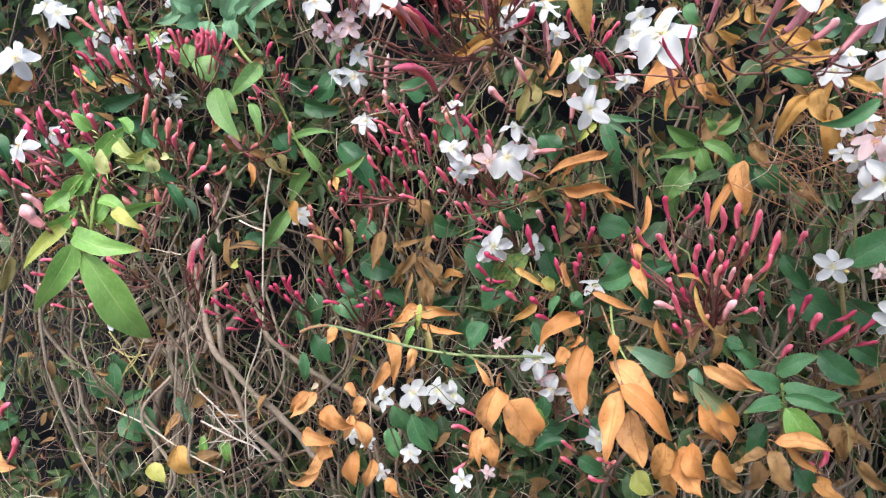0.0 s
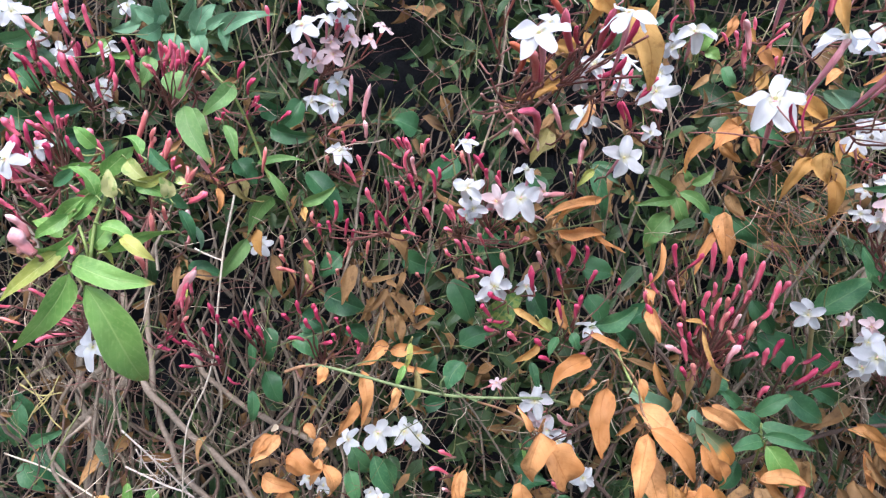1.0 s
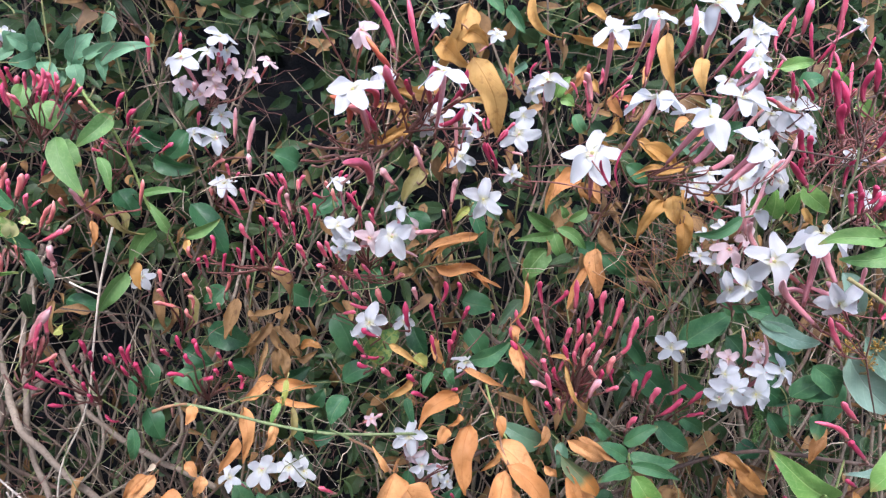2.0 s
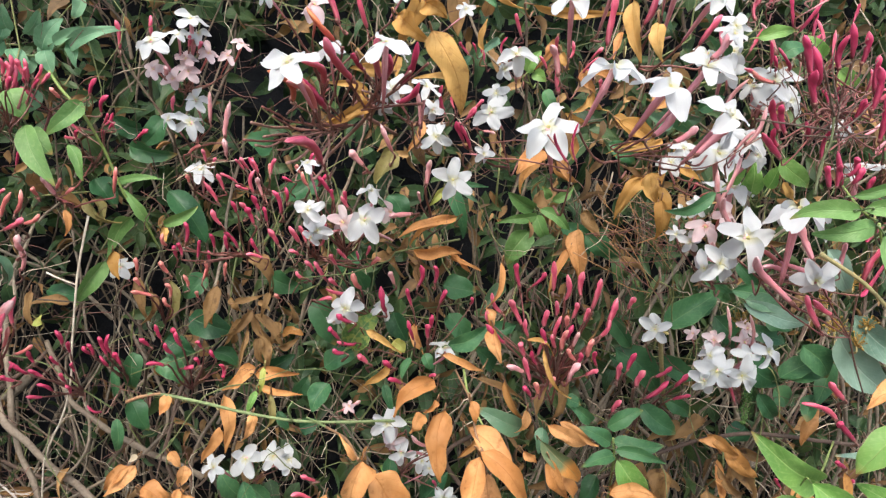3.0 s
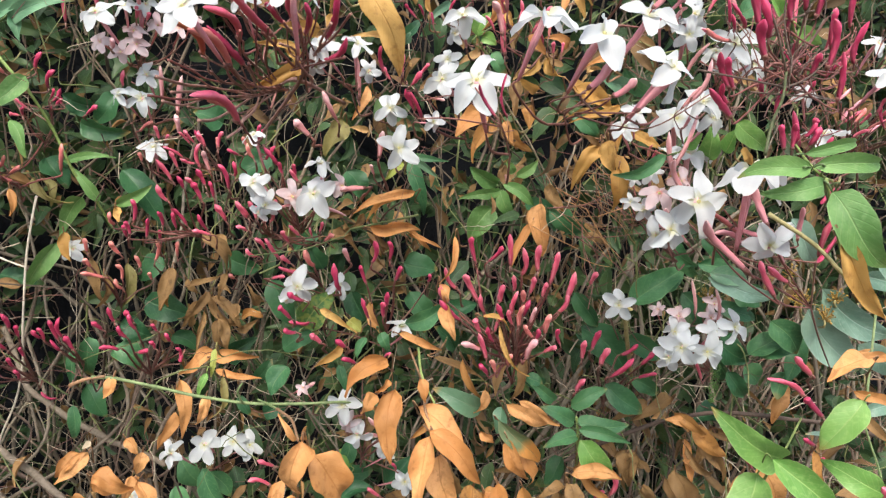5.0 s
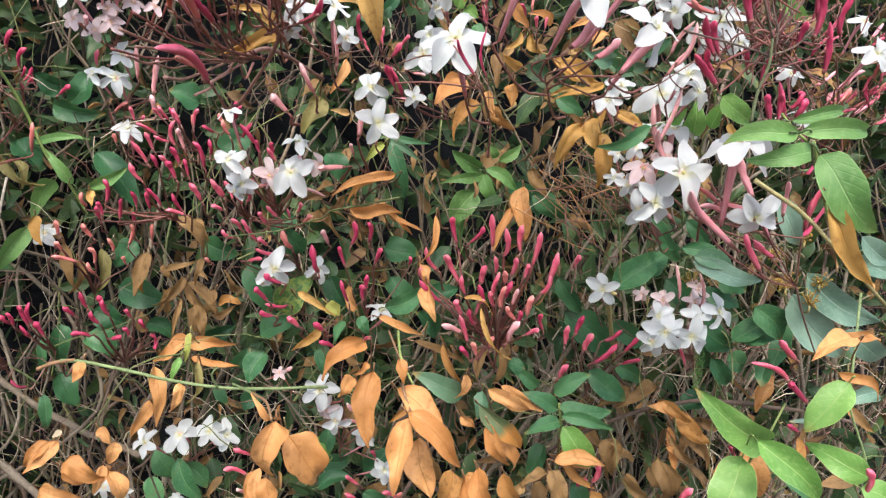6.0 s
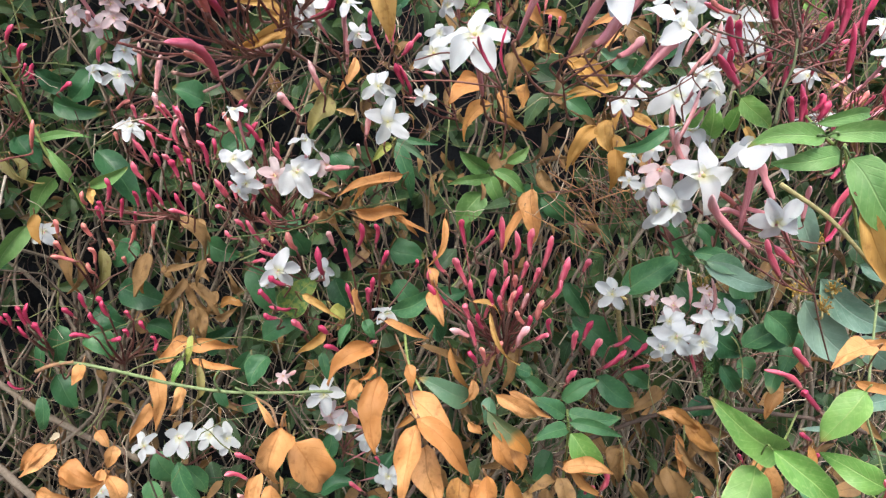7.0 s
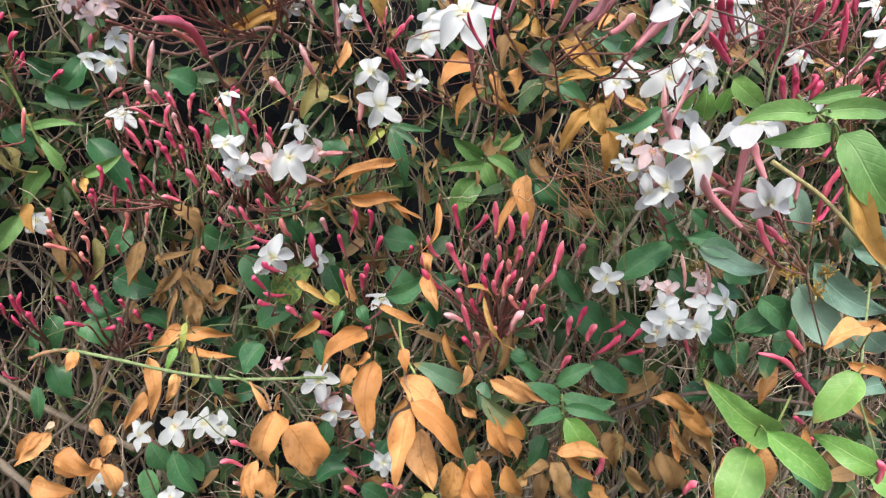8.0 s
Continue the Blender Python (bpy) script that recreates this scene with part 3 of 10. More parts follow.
leaf(t, (-0.1802, 0.345, 0.8587), (-0.1668, 0.35, 0.8742), 0.0075, "lg", 10, 0.1)
leaf(t, (-0.1555, 0.35, 0.8769), (-0.1367, 0.345, 0.884), 0.0071, "yg", 25, 0.1)
leaf(t, (-0.1419, 0.35, 0.874), (-0.1297, 0.36, 0.8631), 0.0066, "g", 0, 0.1)
leaf(t, (-0.1353, 0.355, 0.8635), (-0.1265, 0.36, 0.8455), 0.0071, "g", 20, 0.1)
leaf(t, (-0.138, 0.35, 0.8701), (-0.1413, 0.345, 0.8806), 0.0081, "cy", 10, 0.1)
leaf(t, (-0.1571, 0.35, 0.8867), (-0.1464, 0.345, 0.8777), 0.0099, "cy", 20, 0.1)
leaf(t, (-0.1687, 0.35, 0.879), (-0.1556, 0.355, 0.8938), 0.0100, "lg", 10, 0.1)
leaf(t, (-0.174, 0.355, 0.8832), (-0.1926, 0.36, 0.8804), 0.0053, "lg", 10, 0.1)
leaf(t, (-0.1651, 0.355, 0.882), (-0.1878, 0.36, 0.8697), 0.0082, "lg", 30, 0.12)
leaf(t, (-0.1301, 0.35, 0.8772), (-0.1378, 0.355, 0.8783), 0.0048, "cy", 10, 0.1)
leaf(t, (-0.1535, 0.35, 0.8748), (-0.138, 0.35, 0.8714), 0.0081, "lg", 10, 0.1)
leaf(t, (-0.1755, 0.345, 0.8476), (-0.1646, 0.35, 0.836), 0.0072, "yg", 40, 0.1)
leaf(t, (-0.1403, 0.36, 0.8828), (-0.1521, 0.37, 0.8923), 0.0080, "g", 40, 0.1)
leaf(t, (-0.1308, 0.365, 0.8544), (-0.1277, 0.37, 0.8375), 0.0055, "gg", 40, 0.1)
leaf(t, (-0.1748, 0.345, 0.8691), (-0.1896, 0.35, 0.8558), 0.0094, "lg", 10, 0.1)
leaf(t, (-0.1667, 0.342, 0.8565), (-0.1505, 0.338, 0.8496), 0.0084, "lg", 20, 0.1)
leaf(t, (-0.1855, 0.345, 0.85), (-0.2008, 0.35, 0.8594), 0.0084, "lg", 15, 0.1)
leaf(t, (-0.152, 0.355, 0.8894), (-0.161, 0.36, 0.8995), 0.0073, "lg", 20, 0.1)
leaf(t, (-0.183, 0.355, 0.8812), (-0.1954, 0.36, 0.8721), 0.0069, "g", 20, 0.1)
leaf(t, (-0.1623, 0.345, 0.8696), (-0.1645, 0.345, 0.8827), 0.0079, "cy", 10, 0.1)
leaf(t, (-0.1807, 0.34, 0.8615), (-0.1938, 0.335, 0.8513), 0.0087, "lg", 15, 0.12)
leaf(t, (-0.1688, 0.342, 0.871), (-0.1775, 0.34, 0.885), 0.0083, "lg", 15, 0.12)
leaf(t, (-0.1568, 0.338, 0.8521), (-0.1415, 0.332, 0.8444), 0.0084, "yg", 15, 0.12)
leaf(t, (-0.1715, 0.352, 0.8925), (-0.1806, 0.35, 0.9013), 0.0080, "lg", 20, 0.12)
t = thing("bud_cluster", (-0.1644, 0.42, 0.8549), "salmon pink jasmine buds among light green leaves", "flower buds", "bud clusters")
bud(t, (-0.1673, 0.4, 0.8909), (-0.1598, 0.395, 0.9108), 0.00363, "sal")
bud(t, (-0.161, 0.4, 0.8837), (-0.1566, 0.395, 0.8976), 0.00313, "sal")
bud(t, (-0.1544, 0.4, 0.8779), (-0.1479, 0.395, 0.8966), 0.00367, "sal")
bud(t, (-0.1476, 0.4, 0.8766), (-0.1452, 0.394, 0.8869), 0.00263, "pink")
bud(t, (-0.1417, 0.4, 0.867), (-0.135, 0.394, 0.8807), 0.00264, "sal")
bud(t, (-0.1412, 0.4, 0.8608), (-0.1292, 0.394, 0.8681), 0.00319, "pink")
bud(t, (-0.1592, 0.4, 0.892), (-0.1563, 0.394, 0.9024), 0.0026, "sal")
bud(t, (-0.1591, 0.39, 0.8398), (-0.1561, 0.384, 0.8561), 0.00285, "sal")
bud(t, (-0.1638, 0.38, 0.8383), (-0.1717, 0.374, 0.8545), 0.00327, "sal")
bud(t, (-0.1701, 0.38, 0.859), (-0.1618, 0.374, 0.8542), 0.00276, "pink")
bud(t, (-0.1539, 0.37, 0.8263), (-0.1581, 0.364, 0.8391), 0.00372, "sal")
bud(t, (-0.1527, 0.41, 0.8469), (-0.1541, 0.404, 0.8588), 0.00272, "sal")
t = thing("bud_cluster", (-0.1533, 0.41, 0.7889), "pale pink jasmine bud pair over bare stems", "flower buds", "bud clusters")
bud(t, (-0.1478, 0.4, 0.7986), (-0.1345, 0.39, 0.8249), 0.0054, "pale")
bud(t, (-0.1508, 0.4, 0.8008), (-0.1417, 0.394, 0.8117), 0.0038, "pink")
t = thing("flower_cluster", (-0.1979, 0.44, 0.7557), "white jasmine flower half hidden behind a broad leaf", "flower cluster", "flower clusters")
flower(t, (-0.1818, 0.37, 0.7879), (-0.43, -0.77, 0.48), 0.0114, 20, "w")
t = thing("bud_cluster", (-0.2087, 0.47, 0.7761), "hand of pink jasmine buds behind a broad leaf", "flower buds", "bud clusters")
bud(t, (-0.2129, 0.45, 0.7911), (-0.2249, 0.444, 0.8009), 0.0036, "pink")
bud(t, (-0.2165, 0.45, 0.7845), (-0.2351, 0.444, 0.79), 0.0036, "pink")
bud(t, (-0.2167, 0.45, 0.7761), (-0.2413, 0.444, 0.7806), 0.00361, "pink")
bud(t, (-0.2209, 0.45, 0.7712), (-0.2425, 0.444, 0.7676), 0.00362, "pink")
bud(t, (-0.2289, 0.45, 0.7813), (-0.2442, 0.444, 0.7869), 0.00329, "pink")
bud(t, (-0.2137, 0.45, 0.7871), (-0.2293, 0.444, 0.7954), 0.0033, "pink")
t = thing("bud_cluster", (-0.2054, 0.4, 0.8679), "crimson jasmine buds with opening white flowers", "flower buds", "bud clusters")
bud(t, (-0.2036, 0.36, 0.8901), (-0.2136, 0.354, 0.9046), 0.0032, "pink")
bud(t, (-0.2062, 0.37, 0.884), (-0.2073, 0.364, 0.9024), 0.00283, "crim")
bud(t, (-0.1949, 0.37, 0.8929), (-0.2022, 0.364, 0.908), 0.00259, "pink")
bud(t, (-0.1985, 0.37, 0.88), (-0.1977, 0.364, 0.8935), 0.0038, "crim")
bud(t, (-0.2058, 0.36, 0.8797), (-0.2095, 0.354, 0.8968), 0.0046, "crim")
bud(t, (-0.1771, 0.37, 0.8874), (-0.1794, 0.364, 0.9004), 0.00429, "pink")
bud(t, (-0.1831, 0.37, 0.8824), (-0.1834, 0.364, 0.8909), 0.00287, "pink")
bud(t, (-0.208, 0.36, 0.8655), (-0.214, 0.354, 0.8808), 0.00301, "pink")
bud(t, (-0.202, 0.37, 0.8584), (-0.2096, 0.364, 0.8669), 0.00288, "pink")
bud(t, (-0.203, 0.36, 0.8745), (-0.2106, 0.354, 0.8741), 0.00232, "sal")
bud(t, (-0.2045, 0.35, 0.8593), (-0.2138, 0.344, 0.8675), 0.00271, "pink")
bud(t, (-0.1971, 0.37, 0.8598), (-0.2029, 0.364, 0.8541), 0.00241, "pink")
flower(t, (-0.2049, 0.37, 0.8896), (-0.03, -0.76, 0.65), 0.0066, 10, "w")
flower(t, (-0.2113, 0.35, 0.8849), (-0.42, -0.74, 0.53), 0.0101, 0, "w")
bud(t, (-0.1936, 0.335, 0.8435), (-0.2005, 0.33, 0.855), 0.00657, "pale")
bud(t, (-0.1817, 0.34, 0.8477), (-0.1772, 0.334, 0.8437), 0.00314, "pink")
t = thing("bud_cluster", (-0.2556, 0.6, 0.91), "bright pink jasmine buds above grey-green leaves", "flower buds", "bud clusters")
bud(t, (-0.2314, 0.5, 0.9488), (-0.2429, 0.494, 0.9741), 0.00405, "pink")
bud(t, (-0.2264, 0.52, 0.9532), (-0.2308, 0.514, 0.9791), 0.00358, "pink")
bud(t, (-0.2354, 0.5, 0.9619), (-0.2354, 0.494, 0.9784), 0.00373, "pink")
bud(t, (-0.2701, 0.57, 0.9285), (-0.2789, 0.564, 0.9446), 0.00465, "pink")
bud(t, (-0.2583, 0.57, 0.9251), (-0.2663, 0.564, 0.9502), 0.00574, "pink")
bud(t, (-0.2503, 0.57, 0.9256), (-0.2586, 0.564, 0.9467), 0.00432, "pink")
bud(t, (-0.2378, 0.57, 0.9139), (-0.2406, 0.564, 0.9317), 0.00327, "crim")
bud(t, (-0.2653, 0.55, 0.956), (-0.2817, 0.544, 0.9694), 0.00376, "sal")
t = thing("bud_cluster", (-0.2046, 0.62, 0.9201), "deep pink upright jasmine buds on brown stalks", "flower buds", "bud clusters")
bud(t, (-0.2238, 0.6, 0.9451), (-0.2317, 0.594, 0.965), 0.0038, "pink")
bud(t, (-0.2178, 0.6, 0.9464), (-0.2226, 0.594, 0.9635), 0.00381, "crim")
bud(t, (-0.2128, 0.6, 0.938), (-0.2168, 0.594, 0.958), 0.0042, "pink")
bud(t, (-0.2076, 0.6, 0.9427), (-0.2117, 0.594, 0.96), 0.00382, "crim")
bud(t, (-0.2025, 0.6, 0.9386), (-0.205, 0.594, 0.9596), 0.0046, "crim")
bud(t, (-0.2198, 0.6, 0.9288), (-0.2271, 0.594, 0.947), 0.00459, "pink")
bud(t, (-0.189, 0.59, 0.9389), (-0.1849, 0.584, 0.9592), 0.00378, "pink")
bud(t, (-0.1974, 0.6, 0.9355), (-0.2, 0.594, 0.9523), 0.00346, "crim")
t = thing("flower_cluster", (-0.2962, 0.66, 0.923), "white jasmine flowers deep in shade behind pink buds", "flower cluster", "flower clusters")
flower(t, (-0.2699, 0.5, 0.9678), (-0.04, -0.93, 0.37), 0.0119, 0, "w")
flower(t, (-0.2968, 0.6, 0.9608), (0.06, -0.93, 0.37), 0.012, 30, "w")
flower(t, (-0.2811, 0.61, 0.9504), (0.17, -0.95, 0.28), 0.0123, 50, "w")
flower(t, (-0.2502, 0.62, 0.9578), (-0.14, -0.92, 0.37), 0.0101, 20, "w")
flower(t, (-0.2896, 0.63, 0.9222), (-0.04, -0.88, 0.46), 0.0137, 20, "w")
flower(t, (-0.2587, 0.63, 0.925), (0.07, -0.96, 0.28), 0.0147, 0, "w")
flower(t, (-0.2457, 0.63, 0.9064), (-0.03, -0.83, 0.56), 0.0104, 0, "w")
flower(t, (-0.2634, 0.56, 0.9768), (0.17, -0.87, 0.47), 0.0112, 0, "w")
flower(t, (-0.2284, 0.6, 0.9893), (0.17, -0.95, 0.28), 0.0089, 10, "w")
t = thing("leaf_spray", (-0.3022, 0.63, 0.9351), "grey-green rounded jasmine leaves in shade", "leaf spray", "leaf sprays")
leaf(t, (-0.3177, 0.59, 0.9558), (-0.2899, 0.586, 0.9688), 0.0157, "g", 10, 0.1)
leaf(t, (-0.3144, 0.6, 0.9486), (-0.2942, 0.596, 0.9428), 0.0153, "gg", 10, 0.1)
leaf(t, (-0.3109, 0.6, 0.9361), (-0.2951, 0.596, 0.9206), 0.0193, "g", 20, 0.1)
leaf(t, (-0.2992, 0.6, 0.901), (-0.2597, 0.596, 0.9132), 0.0164, "dg", 10, 0.1)
leaf(t, (-0.3193, 0.6, 0.9313), (-0.302, 0.596, 0.9137), 0.0112, "oy", 10, 0.1)
leaf(t, (-0.2887, 0.6, 0.9255), (-0.2689, 0.596, 0.9127), 0.0113, "oy", 10, 0.1)
leaf(t, (-0.2902, 0.61, 0.9346), (-0.3003, 0.606, 0.9552), 0.0157, "gg", 10, 0.1)
leaf(t, (-0.2625, 0.6, 0.8919), (-0.2907, 0.596, 0.8861), 0.0197, "dg", 20, 0.1)
leaf(t, (-0.3207, 0.6, 0.9019), (-0.2947, 0.596, 0.8903), 0.0179, "dg", 20, 0.1)
leaf(t, (-0.2716, 0.6, 0.8737), (-0.2358, 0.596, 0.8845), 0.0182, "g", 20, 0.1)
t = thing("leaf_spray", (-0.2144, 0.6, 0.9496), "grey-green pinnate jasmine leaf arching over the hedge face", "leaf spray", "leaf sprays")
stem(t, 0.00106, "g", (-0.2144, 0.6, 0.9496), (-0.1911, 0.575, 0.9616), (-0.1694, 0.57, 0.9647), (-0.152, 0.565, 0.9755), (-0.1451, 0.56, 0.9835))
leaf(t, (-0.1714, 0.57, 0.9678), (-0.1569, 0.565, 0.9902), 0.0166, "bl", 10, 0.1)
leaf(t, (-0.1622, 0.565, 0.9728), (-0.139, 0.56, 0.9851), 0.0099, "bl", 20, 0.1)
leaf(t, (-0.1541, 0.565, 0.9701), (-0.1098, 0.555, 0.9857), 0.0124, "bl", 15, 0.15)
leaf(t, (-0.1512, 0.565, 0.976), (-0.1464, 0.561, 0.9563), 0.0103, "bl", -10, 0.1)
leaf(t, (-0.1694, 0.57, 0.968), (-0.1637, 0.566, 0.9515), 0.015, "bl", 10, 0.1)
leaf(t, (-0.1787, 0.575, 0.9637), (-0.1919, 0.571, 0.9476), 0.0134, "bl", 10, 0.1)
leaf(t, (-0.1935, 0.585, 0.9612), (-0.2134, 0.581, 0.9452), 0.0111, "bl", 10, 0.1)
leaf(t, (-0.2165, 0.58, 0.988), (-0.2173, 0.576, 0.9719), 0.0125, "bl", 10, 0.1)
leaf(t, (-0.1977, 0.58, 0.9902), (-0.2027, 0.576, 0.9704), 0.0109, "bl", 10, 0.1)
leaf(t, (-0.2126, 0.58, 0.9752), (-0.2335, 0.576, 0.9683), 0.0092, "bl", 10, 0.1)
leaf(t, (-0.1864, 0.59, 0.9442), (-0.1941, 0.586, 0.9306), 0.0112, "bl", 10, 0.1)
leaf(t, (-0.1813, 0.59, 0.9402), (-0.1899, 0.586, 0.9214), 0.0148, "bl", 10, 0.1)
leaf(t, (-0.2228, 0.6, 0.9547), (-0.2436, 0.596, 0.9496), 0.0069, "lg", 10, 0.1)
leaf(t, (-0.2437, 0.6, 0.9619), (-0.2593, 0.596, 0.9519), 0.0078, "lg", 10, 0.1)
t = thing("vine_stem", (-0.1405, 0.56, 0.8494), "thin pale bare vine stem hanging against the thicket", "stem")
stem(t, 0.00081, "pale", (-0.1405, 0.56, 0.8494), (-0.1427, 0.556, 0.8345), (-0.148, 0.555, 0.8034), (-0.1527, 0.555, 0.7535), (-0.1546, 0.556, 0.7253), (-0.162, 0.56, 0.6953), (-0.1764, 0.565, 0.6617), (-0.1818, 0.57, 0.632), (-0.1863, 0.58, 0.5752))
stem(t, 0.00066, "pale", (-0.1702, 0.56, 0.8063), (-0.1609, 0.556, 0.8028), (-0.1484, 0.555, 0.7981))
vine("woody tan jasmine stem leaning through the thicket", 0.00249, "tan", (-0.2255, 0.68, 0.8149), (-0.23, 0.65, 0.757), (-0.2211, 0.62, 0.6929), (-0.2097, 0.61, 0.6393), (-0.1906, 0.6, 0.6015), (-0.1585, 0.59, 0.5689))
vine("woody tan jasmine stem leaning through the thicket", 0.00293, "tan", (-0.2561, 0.66, 0.7434), (-0.2385, 0.63, 0.6997), (-0.2179, 0.6, 0.6756), (-0.1854, 0.595, 0.6418), (-0.1513, 0.59, 0.6105), (-0.1161, 0.58, 0.5713))
vine("woody grey-brown jasmine stem low in the thicket", 0.0026, "tan", (-0.2086, 0.68, 0.7174), (-0.187, 0.65, 0.6828), (-0.1674, 0.64, 0.6647), (-0.1329, 0.63, 0.6414), (-0.0896, 0.6, 0.6303), (-0.0644, 0.6, 0.6166))
vine("thick curved grey-brown jasmine stem near the ground", 0.00437, "grey", (-0.2396, 0.74, 0.6694), (-0.2758, 0.7, 0.6351), (-0.2942, 0.69, 0.6185), (-0.3105, 0.68, 0.5995), (-0.318, 0.67, 0.5724), (-0.3158, 0.66, 0.5282))
vine("thick grey-brown jasmine stem near the ground", 0.00381, "grey", (-0.3169, 0.74, 0.6984), (-0.3103, 0.7, 0.6349), (-0.2939, 0.68, 0.6024), (-0.2886, 0.67, 0.578), (-0.2924, 0.66, 0.5599), (-0.2817, 0.65, 0.5305))
vine("slender brown jasmine stem near the ground", 0.00248, "grey", (-0.3011, 0.74, 0.6746), (-0.2918, 0.69, 0.6097), (-0.2831, 0.68, 0.5789), (-0.2836, 0.67, 0.5545), (-0.2811, 0.66, 0.5246))
vine("slender brown jasmine stem near the ground", 0.00334, "grey", (-0.3508, 0.7, 0.6635), (-0.3334, 0.7, 0.6464), (-0.3103, 0.7, 0.6349), (-0.2831, 0.7, 0.6643), (-0.2674, 0.72, 0.6814))
vine("brown jasmine stem leaning beside the thicket", 0.0033, "tan", (-0.3956, 0.7, 0.5876), (-0.3678, 0.7, 0.6287), (-0.3405, 0.7, 0.6637), (-0.3212, 0.72, 0.6806))
t = thing("vine_stem", (-0.2435, 0.61, 0.633), "dry whitish branching twig", "stem")
stem(t, 0.00082, "bone", (-0.2435, 0.61, 0.633), (-0.2151, 0.6, 0.6112), (-0.1954, 0.6, 0.5908), (-0.1821, 0.6, 0.5745))
stem(t, 0.00056, "bone", (-0.2151, 0.6, 0.6112), (-0.201, 0.6, 0.6096))
stem(t, 0.00055, "bone", (-0.2244, 0.6, 0.6203), (-0.2247, 0.6, 0.6018))
t = thing("vine_stem", (-0.2378, 0.6, 0.604), "dry whitish branching twig", "stem")
stem(t, 0.0008, "bone", (-0.2378, 0.6, 0.604), (-0.2035, 0.59, 0.592), (-0.1801, 0.58, 0.5883), (-0.1685, 0.58, 0.5749))
stem(t, 0.00059, "bone", (-0.2291, 0.6, 0.6203), (-0.2191, 0.6, 0.6018), (-0.2035, 0.59, 0.592))
stem(t, 0.00055, "bone", (-0.2369, 0.6, 0.5807), (-0.2035, 0.59, 0.5899))
vine("thin pale dry stem lying across the thicket", 0.00075, "pale", (-0.3554, 0.64, 0.5973), (-0.3252, 0.63, 0.5917), (-0.3025, 0.62, 0.5868), (-0.2569, 0.61, 0.5645), (-0.2177, 0.6, 0.5512))
t = thing("leaf_spray", (-0.3554, 0.68, 0.6025), "mid-green jasmine leaves low among brown stems", "leaf spray", "leaf sprays")
leaf(t, (-0.3412, 0.64, 0.6475), (-0.3463, 0.636, 0.6008), 0.0178, "g", 10, 0.1)
leaf(t, (-0.3336, 0.64, 0.6032), (-0.3016, 0.636, 0.6213), 0.0144, "g", 10, 0.1)
leaf(t, (-0.329, 0.64, 0.5987), (-0.3034, 0.636, 0.5695), 0.0272, "dg", 10, 0.1)
leaf(t, (-0.3343, 0.65, 0.6271), (-0.3481, 0.646, 0.6558), 0.0153, "g", 20, 0.1)
leaf(t, (-0.3435, 0.65, 0.5828), (-0.3234, 0.646, 0.5565), 0.0184, "g", 20, 0.1)
leaf(t, (-0.3571, 0.65, 0.6051), (-0.3726, 0.646, 0.6396), 0.018, "g", 20, 0.1)
leaf(t, (-0.2367, 0.6, 0.5887), (-0.2346, 0.596, 0.5668), 0.0106, "lg", 20, 0.1)
leaf(t, (-0.2179, 0.6, 0.5831), (-0.2124, 0.596, 0.5637), 0.0117, "lg", 20, 0.1)
t = thing("vine_stem", (-0.3337, 0.63, 0.6673), "fine yellow-green wiry stems low in the hedge", "stem")
stem(t, 0.0007, "yg", (-0.3337, 0.63, 0.6673), (-0.3178, 0.63, 0.657), (-0.2989, 0.63, 0.6597))
stem(t, 0.0007, "yg", (-0.3232, 0.63, 0.6411), (-0.3109, 0.63, 0.6544), (-0.3007, 0.63, 0.6754))
stem(t, 0.0007, "yg", (-0.3353, 0.63, 0.6829), (-0.3223, 0.63, 0.6622), (-0.3092, 0.63, 0.6358), (-0.3001, 0.63, 0.6251))
stem(t, 0.0007, "yg", (-0.3059, 0.63, 0.6623), (-0.3206, 0.63, 0.6464), (-0.3282, 0.63, 0.6331))
t = thing("leaf_spray", (-0.1704, 0.6, 0.951), "green jasmine leaves on a long hanging green vine", "leaf spray", "leaf sprays")
stem(t, 0.00108, "lg", (-0.1701, 0.57, 0.9587), (-0.1566, 0.56, 0.9409), (-0.1396, 0.55, 0.9235), (-0.1281, 0.56, 0.8978), (-0.116, 0.565, 0.8654), (-0.1032, 0.57, 0.8449), (-0.0946, 0.58, 0.8228))
leaf(t, (-0.1372, 0.55, 0.9362), (-0.1504, 0.546, 0.928), 0.006, "t", 10, 0.1)
leaf(t, (-0.1389, 0.545, 0.9324), (-0.1584, 0.53, 0.9098), 0.0153, "mg", 10, 0.12)
leaf(t, (-0.1699, 0.535, 0.9116), (-0.1549, 0.53, 0.8946), 0.0151, "mg", 10, 0.1)
leaf(t, (-0.1708, 0.53, 0.9146), (-0.15, 0.52, 0.8731), 0.0165, "mg", 10, 0.15)
leaf(t, (-0.1416, 0.52, 0.9029), (-0.1313, 0.515, 0.8792), 0.0101, "mg", 10, 0.12)
leaf(t, (-0.1799, 0.53, 0.938), (-0.1685, 0.526, 0.9191), 0.0193, "mg", 10, 0.1)
leaf(t, (-0.1004, 0.568, 0.8456), (-0.118, 0.564, 0.8705), 0.0092, "mg", 10, 0.1)
leaf(t, (-0.1248, 0.57, 0.8741), (-0.0878, 0.566, 0.8778), 0.0067, "mg", 10, 0.1)
leaf(t, (-0.1124, 0.568, 0.8481), (-0.137, 0.575, 0.8146), 0.0144, "mg", 10, -0.2)
leaf(t, (-0.133, 0.575, 0.8128), (-0.1551, 0.571, 0.7783), 0.017, "mg", 20, 0.1)
